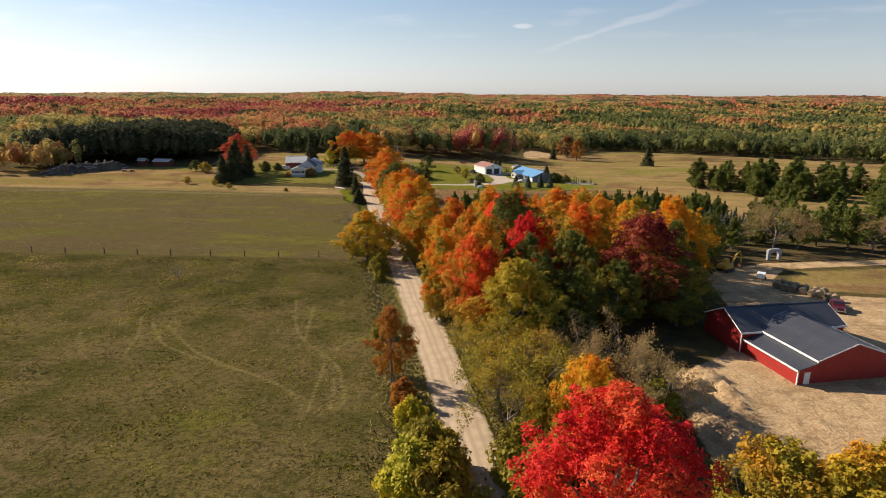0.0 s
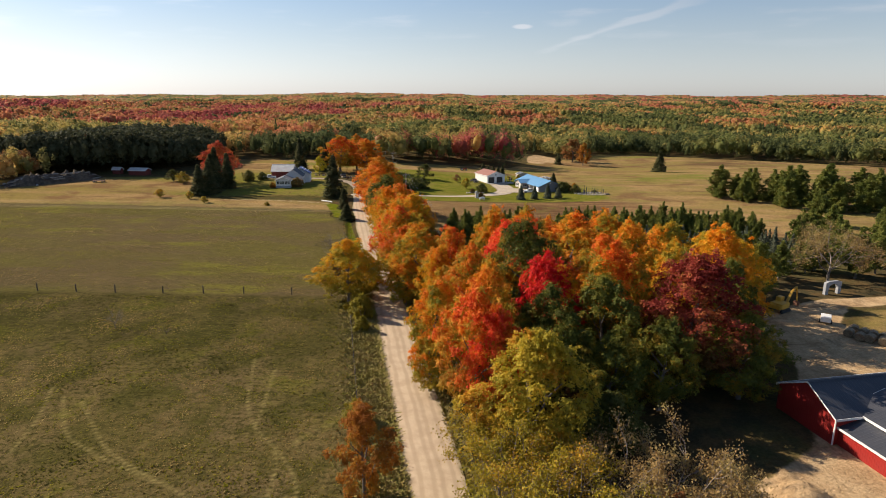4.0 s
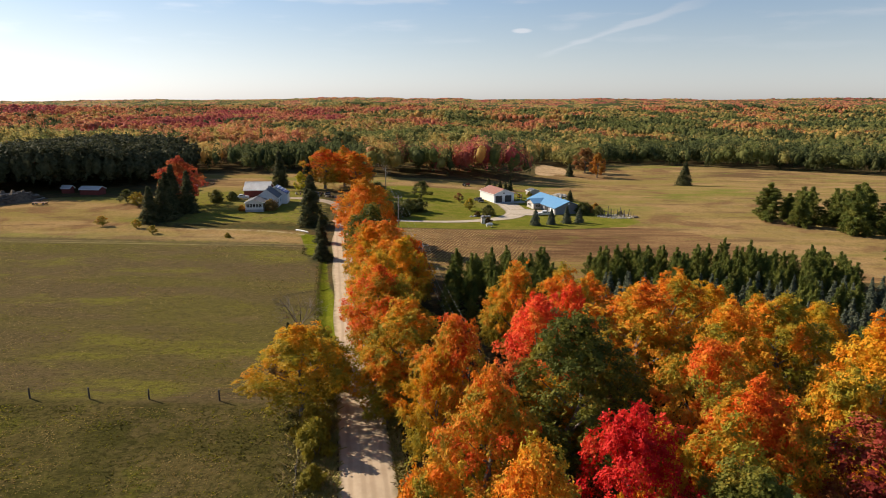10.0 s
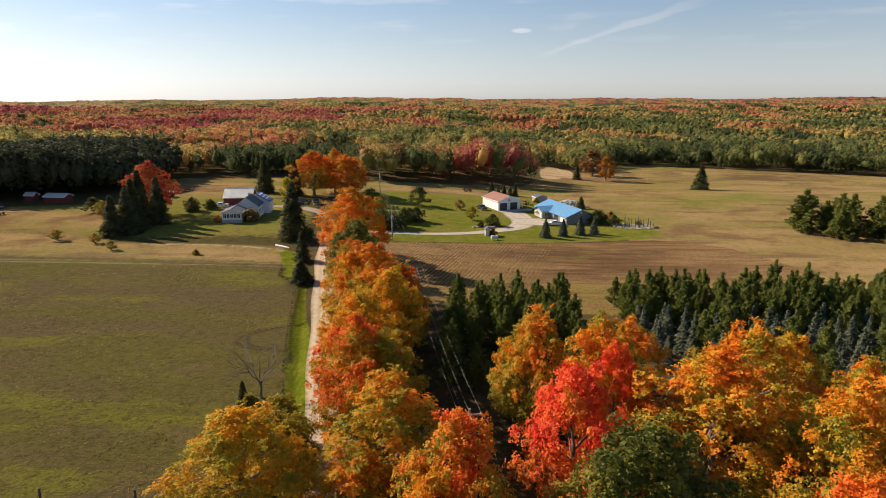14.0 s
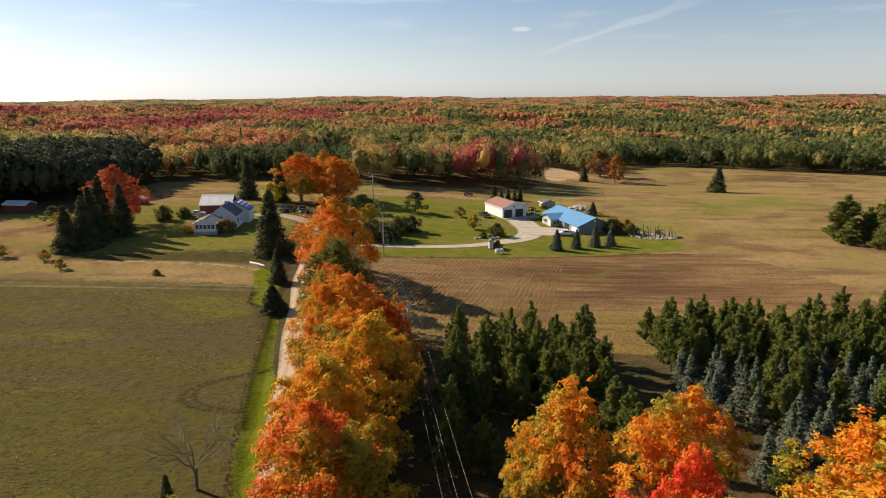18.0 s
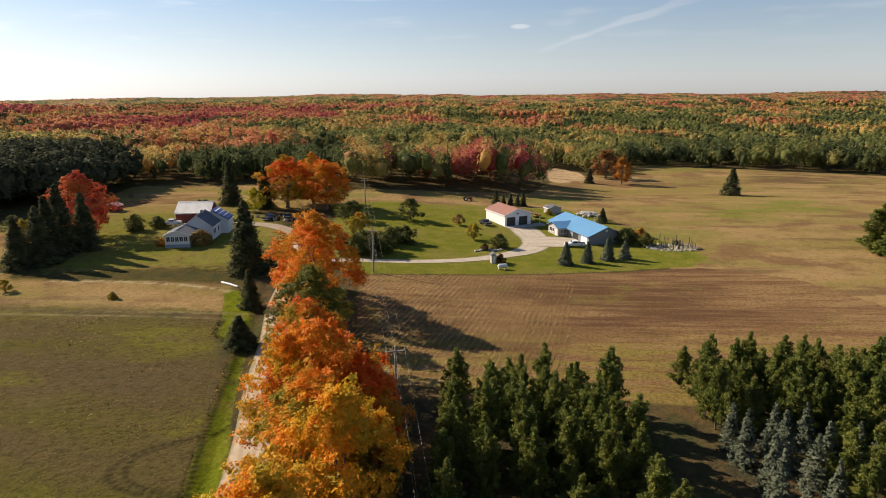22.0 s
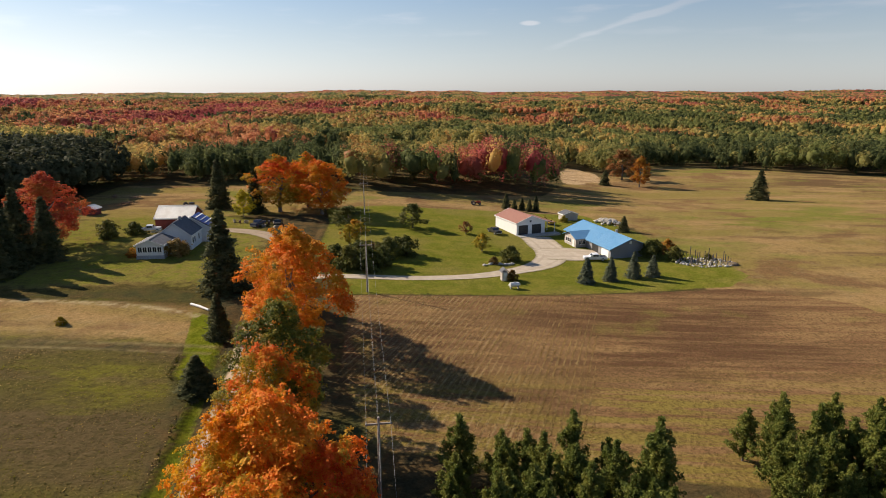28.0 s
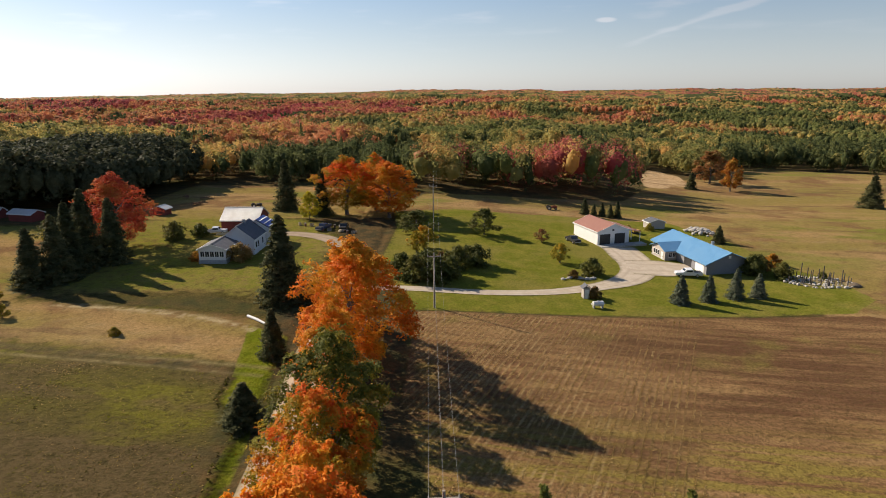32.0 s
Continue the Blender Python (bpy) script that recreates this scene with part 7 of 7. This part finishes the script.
implement(-117.7, 352.5, 30, "rusty old hay rake standing in the dry field")
implement(-126.1, 353.9, 110, "rusty old hay rake beside the field fence")
implement(-114.5, 341.7, 70, "rusty old hay rake near the small shed")
stack = thing("lumber_stack", "stack of pale sawn boards beside the farmhouse", "lumber", at(-84.5, 302.9, 35))
for k in range(12):
    part("board", boxed(-1.9 + 0.1 * (k % 3), -0.55 + 0.38 * (k % 3), 0.02 + 0.09 * (k // 3), 1.9 + 0.1 * (k % 2), -0.2 + 0.38 * (k % 3), 0.10 + 0.09 * (k // 3), None, 0.01), DRY_BOARD, stack)
for k, (x, y) in enumerate([(-59.5, 310.0), (-57.7, 314.6), (-52.1, 308.4), (-66.4, 315.1)]):
    bar = thing("barrel", "rusty steel barrel in the farmyard", "barrel", at(x, y, k * 50), "farmyard barrels")
    part("drum", tube(bmesh.new(), [(0, 0, 0), (0, 0, 0.3), (0, 0, 0.32), (0, 0, 0.6), (0, 0, 0.62), (0, 0, 0.9)], [0.29, 0.29, 0.3, 0.29, 0.3, 0.29], 14), RUST, bar)
    part("lid", tube(bmesh.new(), [(0, 0, 0.9), (0, 0, 0.93)], [0.3, 0.3], 14), STEEL, bar)
    cr = thing("crate", "weathered slatted wooden crate in the farmyard", "crate", at(x + 1.6, y + 0.7, k * 33), "farmyard crates")
    for z_ in (0.05, 0.3, 0.55):
        for q in range(4):
            part("slat", boxed(-0.5, -0.52, z_, 0.5, -0.48, z_ + 0.16, pose(0, 0, 0, 0, 0, 90 * q)), WEATHERED, cr)
    part("bottom", boxed(-0.47, -0.47, 0.0, 0.47, 0.47, 0.04), WEATHERED, cr)
    fp = thing("firewood_pile", "low pile of split firewood in the farmyard", "firewood", at(x - 2.2, y + 1.5, k * 70), "firewood piles")
    for q in range(14):
        zz = 0.14 + 0.24 * (q // 5)
        part("split_log", tube(bmesh.new(), [(-0.3, -0.6 + 0.3 * (q % 5), zz), (0.3, -0.6 + 0.3 * (q % 5), zz)], [0.14, 0.13], 5), DRY_BOARD if q % 2 else WEATHERED, fp)

# ---- grass ----
def grass_cover(name, poly, n, size, colors, label, seed, bare=0.0, rows=0.0, lean=0.5, paths=()):
    """Blades and clumps of grass standing on the ground inside an outline, thicker in patches."""
    rng = np.random.default_rng(seed)
    px, py = np.array([q[0] for q in poly]), np.array([q[1] for q in poly])
    x, y = rng.uniform(px.min(), px.max(), n * 3), rng.uniform(py.min(), py.max(), n * 3)
    if rows:
        a = radians(15.5)
        s_ = np.round((x * math.cos(a) - y * math.sin(a)) / rows) * rows + rng.normal(0, 0.09, n * 3)
        u_ = x * math.sin(a) + y * math.cos(a)
        x, y = s_ * math.cos(a) + u_ * math.sin(a), -s_ * math.sin(a) + u_ * math.cos(a)
    keep = inside(poly, x, y, 0.3) > 0.5
    x, y = x[keep], y[keep]
    for line in paths:
        q = along(line, 0.8)
        clear = np.ones(len(x), bool)
        for v in q:
            clear &= (x - v.x) ** 2 + (y - v.y) ** 2 > 0.16
        x, y = x[clear], y[clear]
    thick = patches(x, y, 3.5, 3.0, 2.2) + 0.8 * patches(x, y, 14, 11, 5.2) + 0.3 * rng.normal(size=len(x))
    keep = thick > bare
    x, y, thick = x[keep][:n], y[keep][:n], thick[keep][:n]
    n = len(x)
    z = gz(x, y)
    big_ = size * rng.uniform(0.5, 1.3, n) * np.clip(0.7 + 0.5 * thick, 0.5, 1.4)
    a = rng.uniform(0, math.tau, (n, 2))
    P = np.stack([x, y, z - 0.02], 1)[:, None] + np.zeros((n, 2, 3))
    side = np.stack([np.cos(a), np.sin(a), np.zeros_like(a)], 2) * big_[:, None, None] * 0.75
    top = np.stack([lean * rng.normal(size=(n, 2)), lean * rng.normal(size=(n, 2)), np.ones((n, 2))], 2) * big_[:, None, None]
    V = np.stack([P - side, P + side, P + top], 2).reshape(-1, 3)
    me = big_mesh(name, V, np.arange(n * 6).reshape(-1, 3))
    for c in colors:
        me.materials.append(LEAF[c])
    kind_ = (np.clip(patches(x, y, 9, 7, 8.8) * 0.9 + 0.5 + 0.22 * rng.normal(size=n), 0, 0.999) * len(colors)).astype(np.int32)
    me.polygons.foreach_set("material_index", np.repeat(kind_, 2))
    tagged(part(name, me, None), label, "grass", kind="stuff")


for key_, st in {"grass_dark": [(0.1, (0.045, 0.044, 0.010)), (0.6, (0.070, 0.066, 0.014)), (1.0, (0.105, 0.09, 0.022))], "grass_green": [(0.1, (0.156, 0.163, 0.016)), (0.6, (0.215, 0.202, 0.021)), (1.0, (0.273, 0.234, 0.034))], "grass_dry": [(0.1, (0.234, 0.169, 0.058)), (0.6, (0.325, 0.234, 0.091)), (1.0, (0.442, 0.338, 0.143))], "stubble": [(0.1, (0.338, 0.221, 0.091)), (0.6, (0.494, 0.351, 0.156)), (1.0, (0.624, 0.468, 0.221))]}.items():
    LEAF[key_] = leaf_mat("blade_" + key_, st, None, 0.3, 0.6, 0.03, False)
grass_cover("pasture_grass", [(-84, 46), (-2, 46), (-13, 112), (-17, 138), (-118, 138)], 70000, 0.14, ["grass_dark", "grass_green", "grass_dry"], "tussocky olive and brown pasture grass", 51, -0.45, 0, 0.9, trails)
grass_cover("meadow_grass", [(-28, 141), (-118, 141), (-190, 226), (-42, 226), (-31, 190)], 66000, 0.11, ["grass_dry", "grass_dark", "grass_dry", "grass_green"], "short dry meadow grass in olive patches", 52, -0.6, 0, 1.0, ruts_edge_shadow)
grass_cover("hay_stubble", [(-18, 222), (-11, 206), (14, 204), (26, 263), (8, 260), (-22, 255)], 26000, 0.11, ["stubble", "stubble", "grass_dry"], "pale cut hay stubble lying in faint rows", 53, -0.5, 0.95, 1.2)
grass_cover("field_edge_grass", [(-42.6, 225.4), (-41.2, 219.2), (-36.0, 213.7), (-32.5, 196.6), (-30.1, 185), (-27.5, 174.4), (-23.0, 158), (-22.4, 158), (-26.8, 174.4), (-29.4, 185), (-31.8, 196.6), (-35.2, 213.6), (-40.5, 218.9), (-42.0, 225.4)], 3600, 0.2, ["grass_dark", "grass_dark", "grass_dry"], "tall dark grass at the edge of the mown strip", 56, -2, 0, 0.5)
